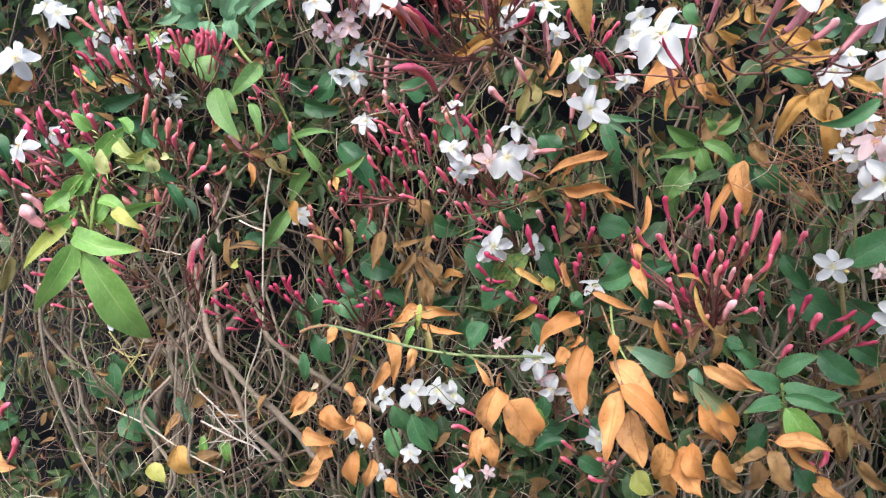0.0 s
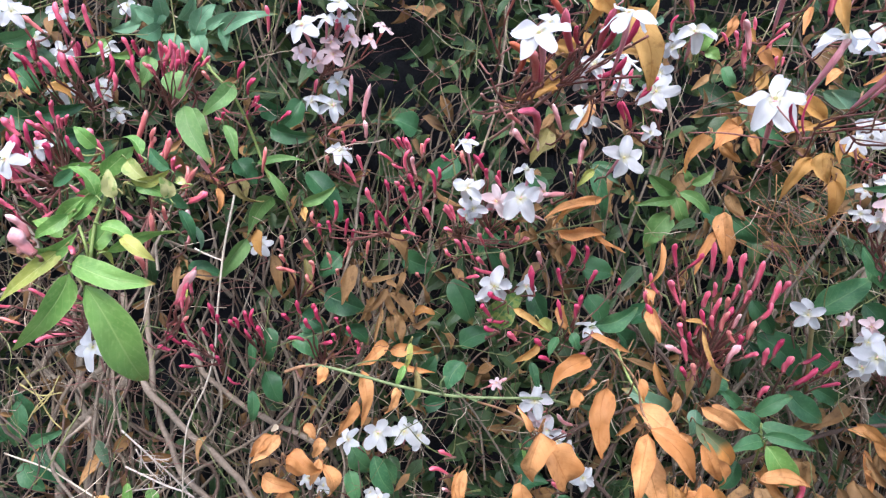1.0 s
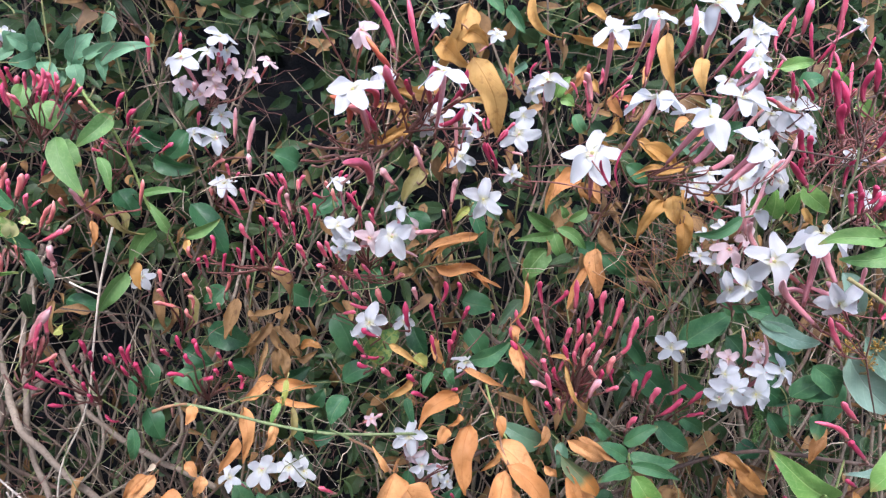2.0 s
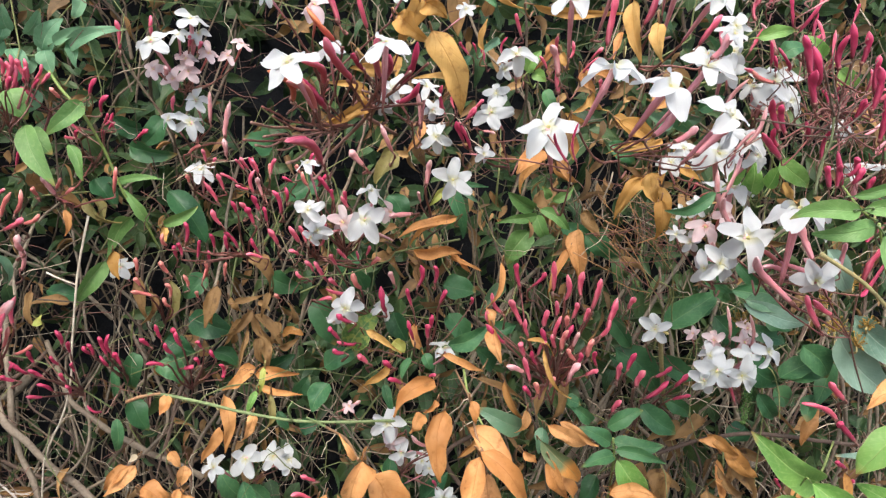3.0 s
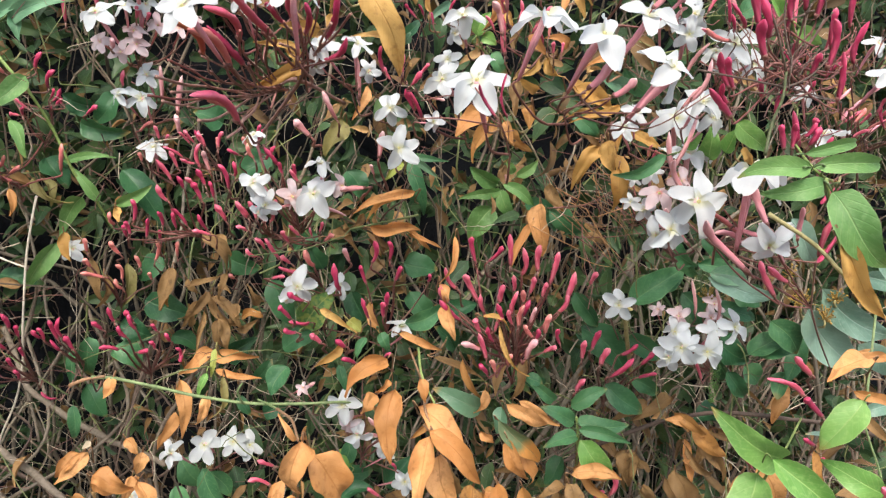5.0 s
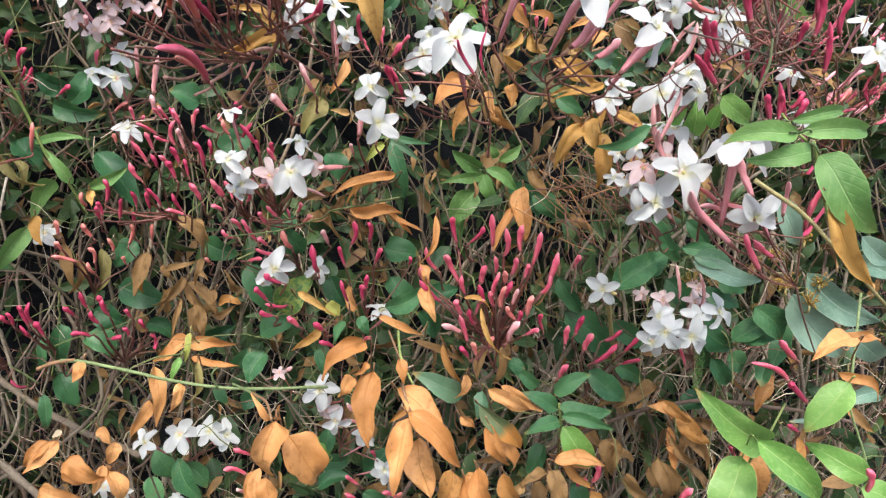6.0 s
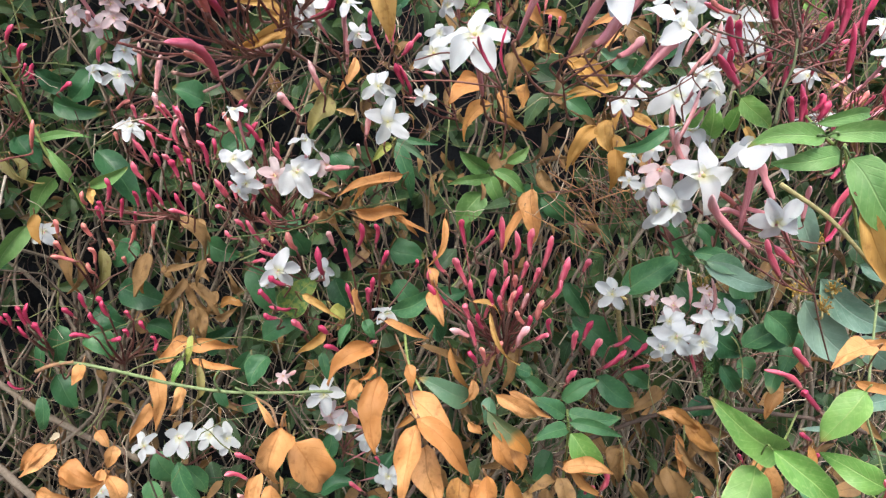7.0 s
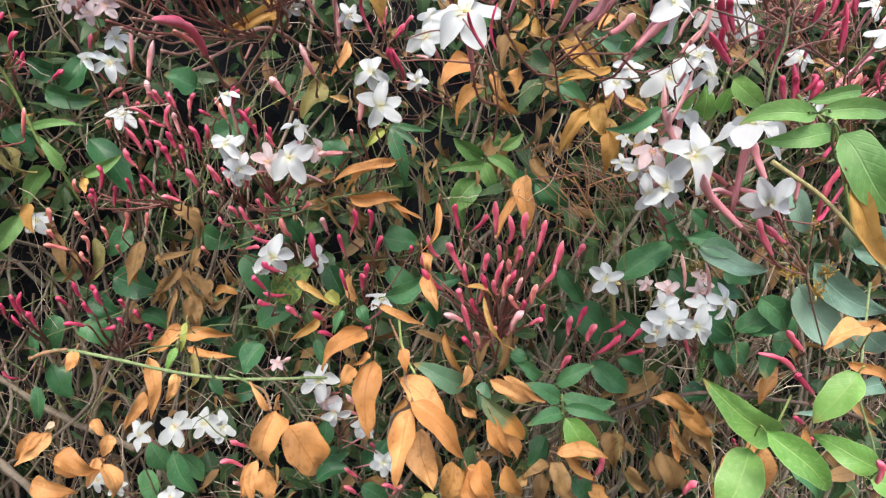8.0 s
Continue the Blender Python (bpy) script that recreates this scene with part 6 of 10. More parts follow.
leaf(t, (0.1979, 0.33, 0.9364), (0.179, 0.326, 0.9381), 0.0108, "gg", 10, 0.1)
leaf(t, (0.2134, 0.34, 0.9317), (0.1973, 0.336, 0.9449), 0.0091, "g", 20, 0.1)
leaf(t, (0.2442, 0.36, 0.9756), (0.2271, 0.356, 0.9857), 0.008, "g", 20, 0.1)
leaf(t, (0.2535, 0.33, 0.9724), (0.2658, 0.326, 0.9782), 0.01, "g", 20, 0.1)
leaf(t, (0.2653, 0.3, 0.9643), (0.2752, 0.296, 0.9567), 0.0094, "lg", 20, 0.1)
leaf(t, (0.2556, 0.3, 0.9688), (0.2452, 0.296, 0.9777), 0.0077, "lg", 30, 0.1)
t = thing("leaf_spray", (0.2508, 0.25, 0.8971), "glossy green jasmine leaves on a branch, close up", "leaf spray", "leaf sprays")
leaf(t, (0.1869, 0.27, 0.9038), (0.1681, 0.28, 0.8963), 0.0069, "g", 15, 0.2)
leaf(t, (0.2113, 0.215, 0.9033), (0.1896, 0.225, 0.8989), 0.0087, "mg", 10, 0.25)
leaf(t, (0.2186, 0.215, 0.8971), (0.1966, 0.22, 0.8933), 0.0083, "mg", 10, 0.2)
leaf(t, (0.2113, 0.215, 0.9033), (0.2469, 0.22, 0.9062), 0.0081, "mg", 10, 0.2)
leaf(t, (0.2155, 0.225, 0.9076), (0.2431, 0.23, 0.9124), 0.0056, "mg", 15, 0.2)
stem(t, 0.00052, "lg", (0.2421, 0.24, 0.8971), (0.2194, 0.22, 0.9005), (0.217, 0.225, 0.9052), (0.2236, 0.24, 0.9106))
t = thing("leaf_spray", (0.072, 0.49, 0.7858), "dark mottled jasmine leaf with orange strips", "leaf spray", "leaf sprays")
leaf(t, (0.0455, 0.45, 0.7806), (0.0638, 0.446, 0.8035), 0.0199, "mot", 10, 0.1)
leaf(t, (0.1063, 0.42, 0.7905), (0.1317, 0.416, 0.8037), 0.0144, "g", 10, 0.12)
leaf(t, (0.091, 0.42, 0.785), (0.0967, 0.416, 0.7751), 0.0081, "g", 20, 0.1)
leaf(t, (0.1019, 0.415, 0.7855), (0.1296, 0.411, 0.7759), 0.0072, "o", 15, 0.15)
leaf(t, (0.0668, 0.41, 0.7815), (0.0509, 0.406, 0.7691), 0.0075, "oy", 15, 0.12)
leaf(t, (0.0545, 0.43, 0.7974), (0.0785, 0.426, 0.7871), 0.006, "oy", 20, 0.1)
leaf(t, (0.0725, 0.43, 0.7905), (0.0793, 0.426, 0.7841), 0.0105, "yg", 20, 0.1)
leaf(t, (0.0662, 0.42, 0.7651), (0.0726, 0.416, 0.7456), 0.0062, "g", 10, 0.1)
leaf(t, (0.0821, 0.42, 0.7823), (0.0766, 0.416, 0.7691), 0.0068, "g", 20, 0.1)
leaf(t, (0.0773, 0.47, 0.799), (0.0871, 0.466, 0.7798), 0.0171, "dg", 20, 0.1)
leaf(t, (0.055, 0.49, 0.8349), (0.0393, 0.486, 0.8236), 0.0139, "dg", 20, 0.1)
leaf(t, (0.0848, 0.43, 0.8014), (0.0957, 0.426, 0.7838), 0.0085, "o", 40, 0.1)
t = thing("flower_cluster", (0.0593, 0.48, 0.7722), "white jasmine flower beside crimson buds", "flower cluster", "flower clusters")
flower(t, (0.0409, 0.43, 0.8121), (0.01, -0.97, 0.26), 0.0129, 10, "w")
flower(t, (0.0343, 0.435, 0.8022), (-0.38, -0.92, -0.05), 0.0059, 0, "w")
flower(t, (0.1042, 0.42, 0.7884), (-0.12, -0.45, 0.89), 0.0098, 0, "w")
flower(t, (0.0671, 0.45, 0.8078), (0.01, -0.89, 0.45), 0.0095, 20, "w")
bud(t, (0.0477, 0.425, 0.8025), (0.0362, 0.419, 0.8106), 0.00326, "crim")
bud(t, (0.0406, 0.42, 0.7915), (0.0287, 0.414, 0.8043), 0.00352, "crim")
bud(t, (0.0442, 0.42, 0.7842), (0.0329, 0.414, 0.7909), 0.00354, "crim")
bud(t, (0.0575, 0.42, 0.7778), (0.0479, 0.414, 0.7849), 0.00417, "pink")
bud(t, (0.071, 0.41, 0.7778), (0.0632, 0.404, 0.7853), 0.00351, "crim")
bud(t, (0.0768, 0.41, 0.7686), (0.0662, 0.404, 0.7743), 0.00354, "crim")
bud(t, (0.0907, 0.41, 0.7722), (0.0965, 0.404, 0.7762), 0.00267, "crim")
bud(t, (0.0511, 0.43, 0.7887), (0.0367, 0.424, 0.7929), 0.00272, "crim")
t = thing("bud_cluster", (0.0628, 0.48, 0.7966), "slender pink jasmine buds spreading over dark leaves", "flower buds", "bud clusters")
bud(t, (0.019, 0.45, 0.8252), (0.0098, 0.444, 0.8322), 0.00277, "pink")
bud(t, (0.0239, 0.45, 0.8289), (0.0153, 0.444, 0.8387), 0.00277, "pink")
bud(t, (0.0311, 0.45, 0.8237), (0.023, 0.444, 0.8395), 0.00309, "pink")
bud(t, (0.0398, 0.45, 0.82), (0.0301, 0.444, 0.8279), 0.0031, "pink")
bud(t, (0.0521, 0.44, 0.8202), (0.046, 0.434, 0.8356), 0.00397, "sal")
bud(t, (0.0736, 0.44, 0.8238), (0.0683, 0.434, 0.8356), 0.0037, "pale")
bud(t, (0.0374, 0.45, 0.8333), (0.0321, 0.444, 0.8446), 0.00309, "pink")
bud(t, (0.0522, 0.45, 0.8155), (0.0284, 0.444, 0.8206), 0.00281, "pink")
bud(t, (0.0233, 0.45, 0.8119), (0.0338, 0.444, 0.8162), 0.0028, "pink")
bud(t, (0.0671, 0.43, 0.8053), (0.0634, 0.424, 0.829), 0.00393, "crim")
t = thing("bud_cluster", (0.0984, 0.45, 0.7725), "crimson jasmine buds rising on thin red stalks", "flower buds", "bud clusters")
bud(t, (0.0843, 0.42, 0.8248), (0.0856, 0.414, 0.8428), 0.00326, "crim")
bud(t, (0.0956, 0.42, 0.8276), (0.0935, 0.414, 0.8435), 0.00327, "crim")
bud(t, (0.0837, 0.42, 0.8098), (0.0764, 0.414, 0.8289), 0.00297, "crim")
bud(t, (0.0982, 0.42, 0.8139), (0.1008, 0.414, 0.8274), 0.00359, "crim")
bud(t, (0.0944, 0.42, 0.801), (0.095, 0.414, 0.8126), 0.0036, "crim")
bud(t, (0.0925, 0.42, 0.7923), (0.0924, 0.414, 0.8055), 0.00361, "crim")
bud(t, (0.0843, 0.42, 0.7924), (0.0787, 0.414, 0.8074), 0.00269, "crim")
bud(t, (0.1215, 0.43, 0.8128), (0.1205, 0.424, 0.8216), 0.00247, "crim")
t = thing("bud_cluster", (0.1662, 0.39, 0.7772), "large fan of pink jasmine buds on red-brown stalks", "flower buds", "bud clusters")
bud(t, (0.1298, 0.38, 0.8193), (0.1184, 0.374, 0.8352), 0.00303, "pink")
bud(t, (0.1404, 0.375, 0.8138), (0.1286, 0.369, 0.832), 0.00384, "pink")
bud(t, (0.1251, 0.38, 0.8126), (0.1169, 0.374, 0.8255), 0.00304, "pink")
bud(t, (0.1308, 0.375, 0.8039), (0.1173, 0.369, 0.8176), 0.00356, "crim")
bud(t, (0.1405, 0.385, 0.8314), (0.1344, 0.379, 0.853), 0.00335, "crim")
bud(t, (0.1451, 0.39, 0.8316), (0.1551, 0.384, 0.8456), 0.00284, "crim")
bud(t, (0.1496, 0.37, 0.8116), (0.1505, 0.364, 0.8275), 0.0041, "pink")
bud(t, (0.1581, 0.372, 0.8076), (0.1596, 0.366, 0.8224), 0.00331, "pink")
bud(t, (0.1617, 0.38, 0.8182), (0.159, 0.374, 0.8304), 0.00281, "pink")
bud(t, (0.1589, 0.38, 0.8337), (0.1553, 0.374, 0.8553), 0.00361, "pink")
bud(t, (0.1641, 0.375, 0.8261), (0.1627, 0.369, 0.8477), 0.00359, "pink")
bud(t, (0.1718, 0.372, 0.8268), (0.1719, 0.366, 0.8483), 0.00386, "pink")
bud(t, (0.1736, 0.37, 0.8146), (0.1759, 0.364, 0.828), 0.00304, "pink")
bud(t, (0.1783, 0.37, 0.8205), (0.1806, 0.364, 0.8468), 0.00386, "pink")
bud(t, (0.1869, 0.365, 0.8151), (0.1918, 0.359, 0.8355), 0.00412, "pink")
bud(t, (0.1808, 0.365, 0.8052), (0.1869, 0.359, 0.8239), 0.00357, "pink")
bud(t, (0.1741, 0.362, 0.7963), (0.177, 0.356, 0.8138), 0.00409, "sal")
bud(t, (0.1606, 0.365, 0.8023), (0.1612, 0.359, 0.8184), 0.00354, "sal")
bud(t, (0.1416, 0.37, 0.7952), (0.1349, 0.364, 0.809), 0.00356, "pink")
bud(t, (0.1437, 0.37, 0.7877), (0.1287, 0.364, 0.7961), 0.00357, "pale")
bud(t, (0.1454, 0.37, 0.7816), (0.1381, 0.364, 0.7991), 0.00303, "pink")
bud(t, (0.1653, 0.365, 0.7828), (0.1701, 0.359, 0.7973), 0.00413, "pale")
bud(t, (0.1739, 0.365, 0.7872), (0.1812, 0.359, 0.7931), 0.00332, "pink")
bud(t, (0.1573, 0.37, 0.7772), (0.1571, 0.364, 0.7887), 0.00334, "sal")
bud(t, (0.1674, 0.37, 0.8193), (0.1676, 0.364, 0.8313), 0.00302, "pink")
bud(t, (0.1648, 0.37, 0.8074), (0.1658, 0.364, 0.8189), 0.00304, "crim")
bud(t, (0.1547, 0.372, 0.8023), (0.1482, 0.366, 0.8173), 0.00303, "crim")
bud(t, (0.2174, 0.4, 0.8184), (0.2192, 0.394, 0.8287), 0.00332, "pink")
bud(t, (0.1515, 0.375, 0.7879), (0.1451, 0.369, 0.8034), 0.00279, "crim")
bud(t, (0.1635, 0.368, 0.8153), (0.1612, 0.362, 0.8253), 0.00328, "sal")
bud(t, (0.1671, 0.366, 0.8025), (0.1678, 0.36, 0.8161), 0.00301, "pale")
bud(t, (0.172, 0.365, 0.794), (0.1621, 0.359, 0.806), 0.00329, "sal")
bud(t, (0.1702, 0.366, 0.7924), (0.1714, 0.36, 0.8029), 0.00303, "crim")
bud(t, (0.1514, 0.37, 0.7719), (0.1462, 0.364, 0.785), 0.00333, "sal")
bud(t, (0.1447, 0.376, 0.804), (0.1394, 0.37, 0.8213), 0.00277, "pink")
bud(t, (0.1489, 0.374, 0.7964), (0.1525, 0.368, 0.8085), 0.00278, "pink")
bud(t, (0.1591, 0.37, 0.8021), (0.1545, 0.364, 0.8129), 0.00303, "pink")
bud(t, (0.148, 0.372, 0.772), (0.1386, 0.366, 0.7829), 0.00306, "crim")
stem(t, 0.00062, "wine", (0.1712, 0.4, 0.757), (0.1558, 0.385, 0.7845), (0.1442, 0.38, 0.8103), (0.1404, 0.385, 0.8327))
stem(t, 0.00064, "wine", (0.1712, 0.4, 0.757), (0.1678, 0.38, 0.7893), (0.1743, 0.375, 0.8095))
stem(t, 0.00059, "wine", (0.1698, 0.385, 0.777), (0.1763, 0.37, 0.8008), (0.1872, 0.367, 0.8139))
stem(t, 0.00053, "wine", (0.1558, 0.385, 0.7845), (0.1423, 0.38, 0.7968), (0.1298, 0.38, 0.8072))
stem(t, 0.00053, "wine", (0.1629, 0.39, 0.7719), (0.1606, 0.378, 0.797), (0.1617, 0.38, 0.8169))
t = thing("leaf_spray", (0.1332, 0.42, 0.7811), "dry orange strap leaves among pink buds", "leaf spray", "leaf sprays")
leaf(t, (0.1243, 0.375, 0.8527), (0.1167, 0.371, 0.8262), 0.0048, "o", 20, 0.1)
leaf(t, (0.1171, 0.375, 0.8259), (0.1193, 0.371, 0.8125), 0.007, "o", 15, 0.1)
leaf(t, (0.1202, 0.37, 0.816), (0.1247, 0.366, 0.7962), 0.0102, "o", 12, 0.12)
leaf(t, (0.1411, 0.37, 0.8085), (0.1582, 0.366, 0.8034), 0.0038, "oy", 30, 0.1)
leaf(t, (0.1497, 0.365, 0.8045), (0.1677, 0.361, 0.7754), 0.0033, "oy", 20, 0.2)
leaf(t, (0.1211, 0.4, 0.7751), (0.1565, 0.396, 0.7627), 0.0057, "t", 20, 0.1)
t = thing("leaf_spray", (0.1176, 0.38, 0.7422), "big dry orange leaves hanging in a bunch", "leaf spray", "orange leaves")
leaf(t, (0.0899, 0.349, 0.7756), (0.0862, 0.345, 0.7381), 0.0144, "o", 8, 0.12)
leaf(t, (0.099, 0.33, 0.7881), (0.1015, 0.326, 0.777), 0.0063, "o", 20, 0.15)
leaf(t, (0.0997, 0.335, 0.7713), (0.1233, 0.322, 0.7466), 0.0152, "o", 12, 0.16)
leaf(t, (0.1021, 0.318, 0.7657), (0.1273, 0.308, 0.738), 0.0141, "o", 6, 0.14)
leaf(t, (0.1037, 0.322, 0.7612), (0.0976, 0.314, 0.7272), 0.0158, "o", 8, 0.14)
leaf(t, (0.1115, 0.336, 0.7435), (0.1182, 0.33, 0.7151), 0.0168, "o", 12, 0.1)
stem(t, 0.00065, "rust", (0.1176, 0.38, 0.7422), (0.1072, 0.335, 0.7594), (0.1054, 0.32, 0.7621))
stem(t, 0.00065, "rust", (0.1054, 0.32, 0.7621), (0.1024, 0.33, 0.7711), (0.1016, 0.34, 0.7836), (0.1022, 0.38, 0.7876))
stem(t, 0.00068, "lg", (0.1084, 0.385, 0.7858), (0.1062, 0.36, 0.7779), (0.1109, 0.345, 0.7675))
t = thing("leaf_spray", (0.0463, 0.36, 0.748), "pair of large dry orange leaves hanging together", "leaf spray", "orange leaves")
leaf(t, (0.0414, 0.303, 0.7706), (0.0369, 0.298, 0.7456), 0.016, "o", 6, 0.12)
leaf(t, (0.0464, 0.31, 0.7608), (0.063, 0.31, 0.7332), 0.0209, "o", 10, 0.12)
stem(t, 0.00071, "rust", (0.0295, 0.4, 0.7464), (0.0371, 0.35, 0.7609), (0.0395, 0.305, 0.7708))
leaf(t, (0.0389, 0.31, 0.7685), (0.0312, 0.306, 0.779), 0.0044, "o", 30, 0.1)
leaf(t, (0.042, 0.31, 0.7683), (0.0421, 0.306, 0.7785), 0.0036, "o", 30, 0.1)
t = thing("leaf_spray", (0.0914, 0.41, 0.7743), "dry orange leaf curling beside small white flowers", "leaf spray", "orange leaves")
leaf(t, (0.0898, 0.38, 0.7818), (0.0663, 0.375, 0.7617), 0.0128, "o", 10, 0.15)
leaf(t, (0.0831, 0.37, 0.7644), (0.0732, 0.366, 0.7565), 0.0091, "o", 20, 0.2)
leaf(t, (0.0893, 0.37, 0.7731), (0.084, 0.366, 0.7666), 0.0054, "o", 30, 0.1)
t = thing("leaf_spray", (0.1721, 0.42, 0.7337), "two-toned leaves half grey-green and half orange", "leaf spray", "leaf sprays")
leaf(t, (0.1536, 0.4, 0.7413), (0.1238, 0.396, 0.7559), 0.0153, "gg", 12, 0.12)
leaf(t, (0.1375, 0.395, 0.7753), (0.1516, 0.391, 0.7448), 0.0062, "ot", 20, 0.12)
leaf(t, (0.1513, 0.39, 0.7572), (0.1465, 0.386, 0.7432), 0.007, "o", 20, 0.12)
leaf(t, (0.1617, 0.39, 0.7748), (0.1566, 0.386, 0.7543), 0.0067, "t", 20, 0.12)
leaf(t, (0.1748, 0.385, 0.7776), (0.1642, 0.381, 0.7531), 0.0087, "t", 20, 0.12)
leaf(t, (0.1599, 0.375, 0.7536), (0.188, 0.371, 0.7356), 0.0097, "o", 15, 0.12)
leaf(t, (0.1695, 0.38, 0.7533), (0.1948, 0.376, 0.7402), 0.0069, "o", 20, 0.12)
leaf(t, (0.1525, 0.365, 0.7485), (0.1799, 0.361, 0.721), 0.0141, "mix", 12, 0.12)
leaf(t, (0.1571, 0.375, 0.7524), (0.1539, 0.371, 0.7374), 0.0094, "gg", 20, 0.1)
leaf(t, (0.1568, 0.36, 0.7395), (0.1695, 0.356, 0.7109), 0.0099, "o", 15, 0.12)
leaf(t, (0.1406, 0.36, 0.7448), (0.1474, 0.356, 0.7385), 0.0071, "o", 20, 0.1)
leaf(t, (0.1803, 0.4, 0.7604), (0.1901, 0.396, 0.7578), 0.0094, "g", 20, 0.1)
leaf(t, (0.1263, 0.37, 0.7218), (0.133, 0.366, 0.7023), 0.0099, "t", 20, 0.1)
t = thing("flower_cluster", (0.0855, 0.45, 0.6882), "small white jasmine flowers with pink tubes low on the hedge", "flower cluster", "flower clusters")
flower(t, (0.0677, 0.41, 0.7431), (-0.18, -0.82, 0.54), 0.0115, 10, "w")
flower(t, (0.0774, 0.41, 0.7234), (-0.19, -0.98, -0.04), 0.0097, 30, "w")
flower(t, (0.1012, 0.46, 0.6925), (0.01, -0.89, 0.45), 0.0088, 60, "w")
flower(t, (0.1119, 0.43, 0.6795), (-0.19, -0.95, 0.26), 0.0097, 36, "w")
flower(t, (0.0722, 0.415, 0.7289), (-0.47, -0.87, -0.16), 0.0085, 0, "p")
flower(t, (0.0447, 0.42, 0.7511), (-0.19, -0.87, 0.45), 0.0052, 0, "p")
bud(t, (0.0986, 0.42, 0.7216), (0.0845, 0.414, 0.7325), 0.00278, "pale")
bud(t, (0.0969, 0.42, 0.7159), (0.0812, 0.414, 0.7214), 0.00278, "pale")
bud(t, (0.0376, 0.43, 0.7429), (0.0513, 0.424, 0.7523), 0.00245, "pale")
t = thing("vine_stem", (-0.0762, 0.43, 0.7582), "smooth green vine shoot crossing the hedge face", "stem")
stem(t, 0.00103, "vg", (-0.0762, 0.43, 0.7582), (-0.064, 0.43, 0.7571), (-0.0406, 0.425, 0.7531), (-0.0171, 0.42, 0.7484), (0.0131, 0.415, 0.7445), (0.0435, 0.41, 0.7449), (0.0712, 0.41, 0.7448), (0.0962, 0.43, 0.7328))
stem(t, 0.00102, "rust", (-0.0893, 0.435, 0.7518), (-0.08, 0.43, 0.7569), (-0.0688, 0.43, 0.7586))
stem(t, 0.00075, "vg", (0.0295, 0.4, 0.7464), (0.0232, 0.412, 0.7453), (0.0181, 0.414, 0.7472))
stem(t, 0.00061, "vg", (0.0098, 0.414, 0.745), (0.0071, 0.41, 0.7539), (0.0098, 0.41, 0.7591))
t = thing("leaf_spray", (-0.0386, 0.5, 0.7266), "dry orange and green leaves hanging from the vine shoot", "leaf spray", "orange leaves")
leaf(t, (-0.0646, 0.43, 0.7578), (-0.0687, 0.426, 0.7466), 0.0081, "o", 20, 0.15)
leaf(t, (-0.0389, 0.51, 0.7262), (-0.0374, 0.506, 0.6827), 0.0112, "o", 10, 0.12)
leaf(t, (-0.0415, 0.51, 0.7012), (-0.0557, 0.506, 0.6749), 0.0091, "o", 20, 0.12)
leaf(t, (-0.0158, 0.46, 0.7316), (-0.02, 0.456, 0.7121), 0.0076, "o", 20, 0.12)
leaf(t, (-0.0044, 0.45, 0.749), (-0.0064, 0.446, 0.7221), 0.0065, "yo", 20, 0.12)
leaf(t, (-0.013, 0.44, 0.7553), (-0.0183, 0.436, 0.7413), 0.0056, "lg", 20, 0.12)
leaf(t, (-0.0086, 0.45, 0.7674), (-0.012, 0.446, 0.75), 0.005, "yg", 20, 0.12)
t = thing("leaf_spray", (-0.023, 0.56, 0.7315), "curled dry orange leaves among brown stalks", "leaf spray", "orange leaves")
leaf(t, (-0.018, 0.535, 0.7387), (-0.0426, 0.531, 0.7239), 0.0131, "o", 12, 0.15)
leaf(t, (-0.0174, 0.525, 0.7368), (0.0142, 0.521, 0.7354), 0.0123, "o", 12, 0.15)
leaf(t, (-0.0158, 0.525, 0.7269), (0.0177, 0.521, 0.7201), 0.0073, "o", 20, 0.15)
leaf(t, (-0.0472, 0.545, 0.8002), (-0.0538, 0.541, 0.7688), 0.0115, "t", 15, 0.12)
leaf(t, (-0.0205, 0.54, 0.7827), (-0.0402, 0.536, 0.7594), 0.0077, "t", 20, 0.12)
leaf(t, (-0.0193, 0.54, 0.7792), (0.0031, 0.536, 0.7541), 0.0091, "t", 20, 0.12)
leaf(t, (-0.001, 0.53, 0.7569), (0.0158, 0.526, 0.7648), 0.0077, "t", 20, 0.12)
leaf(t, (-0.0137, 0.535, 0.7636), (-0.0077, 0.531, 0.7398), 0.0097, "t", 20, 0.12)
leaf(t, (-0.0078, 0.535, 0.7978), (-0.0159, 0.531, 0.7797), 0.0064, "t", 20, 0.12)
leaf(t, (-0.0346, 0.54, 0.7881), (-0.012, 0.536, 0.7959), 0.0058, "t", 20, 0.12)
leaf(t, (-0.0248, 0.54, 0.7677), (-0.0297, 0.536, 0.7387), 0.0058, "t", 20, 0.12)
leaf(t, (-0.0245, 0.53, 0.8279), (-0.0021, 0.526, 0.8032), 0.0106, "t", 20, 0.1)
leaf(t, (-0.0004, 0.54, 0.7736), (-0.0087, 0.536, 0.757), 0.0078, "t", 20, 0.1)
leaf(t, (-0.0349, 0.55, 0.7534), (-0.0386, 0.546, 0.7726), 0.0065, "t", 20, 0.1)
leaf(t, (-0.0999, 0.57, 0.7897), (-0.1006, 0.566, 0.7636), 0.0099, "t", 40, 0.1)
t = thing("leaf_spray", (-0.0819, 0.57, 0.6533), "dry orange leaves low on the hedge face", "leaf spray", "orange leaves")
leaf(t, (-0.0818, 0.54, 0.6701), (-0.0731, 0.536, 0.6586), 0.0103, "o", 15, 0.15)
leaf(t, (-0.07, 0.535, 0.6608), (-0.0735, 0.531, 0.6445), 0.0118, "o", 15, 0.15)
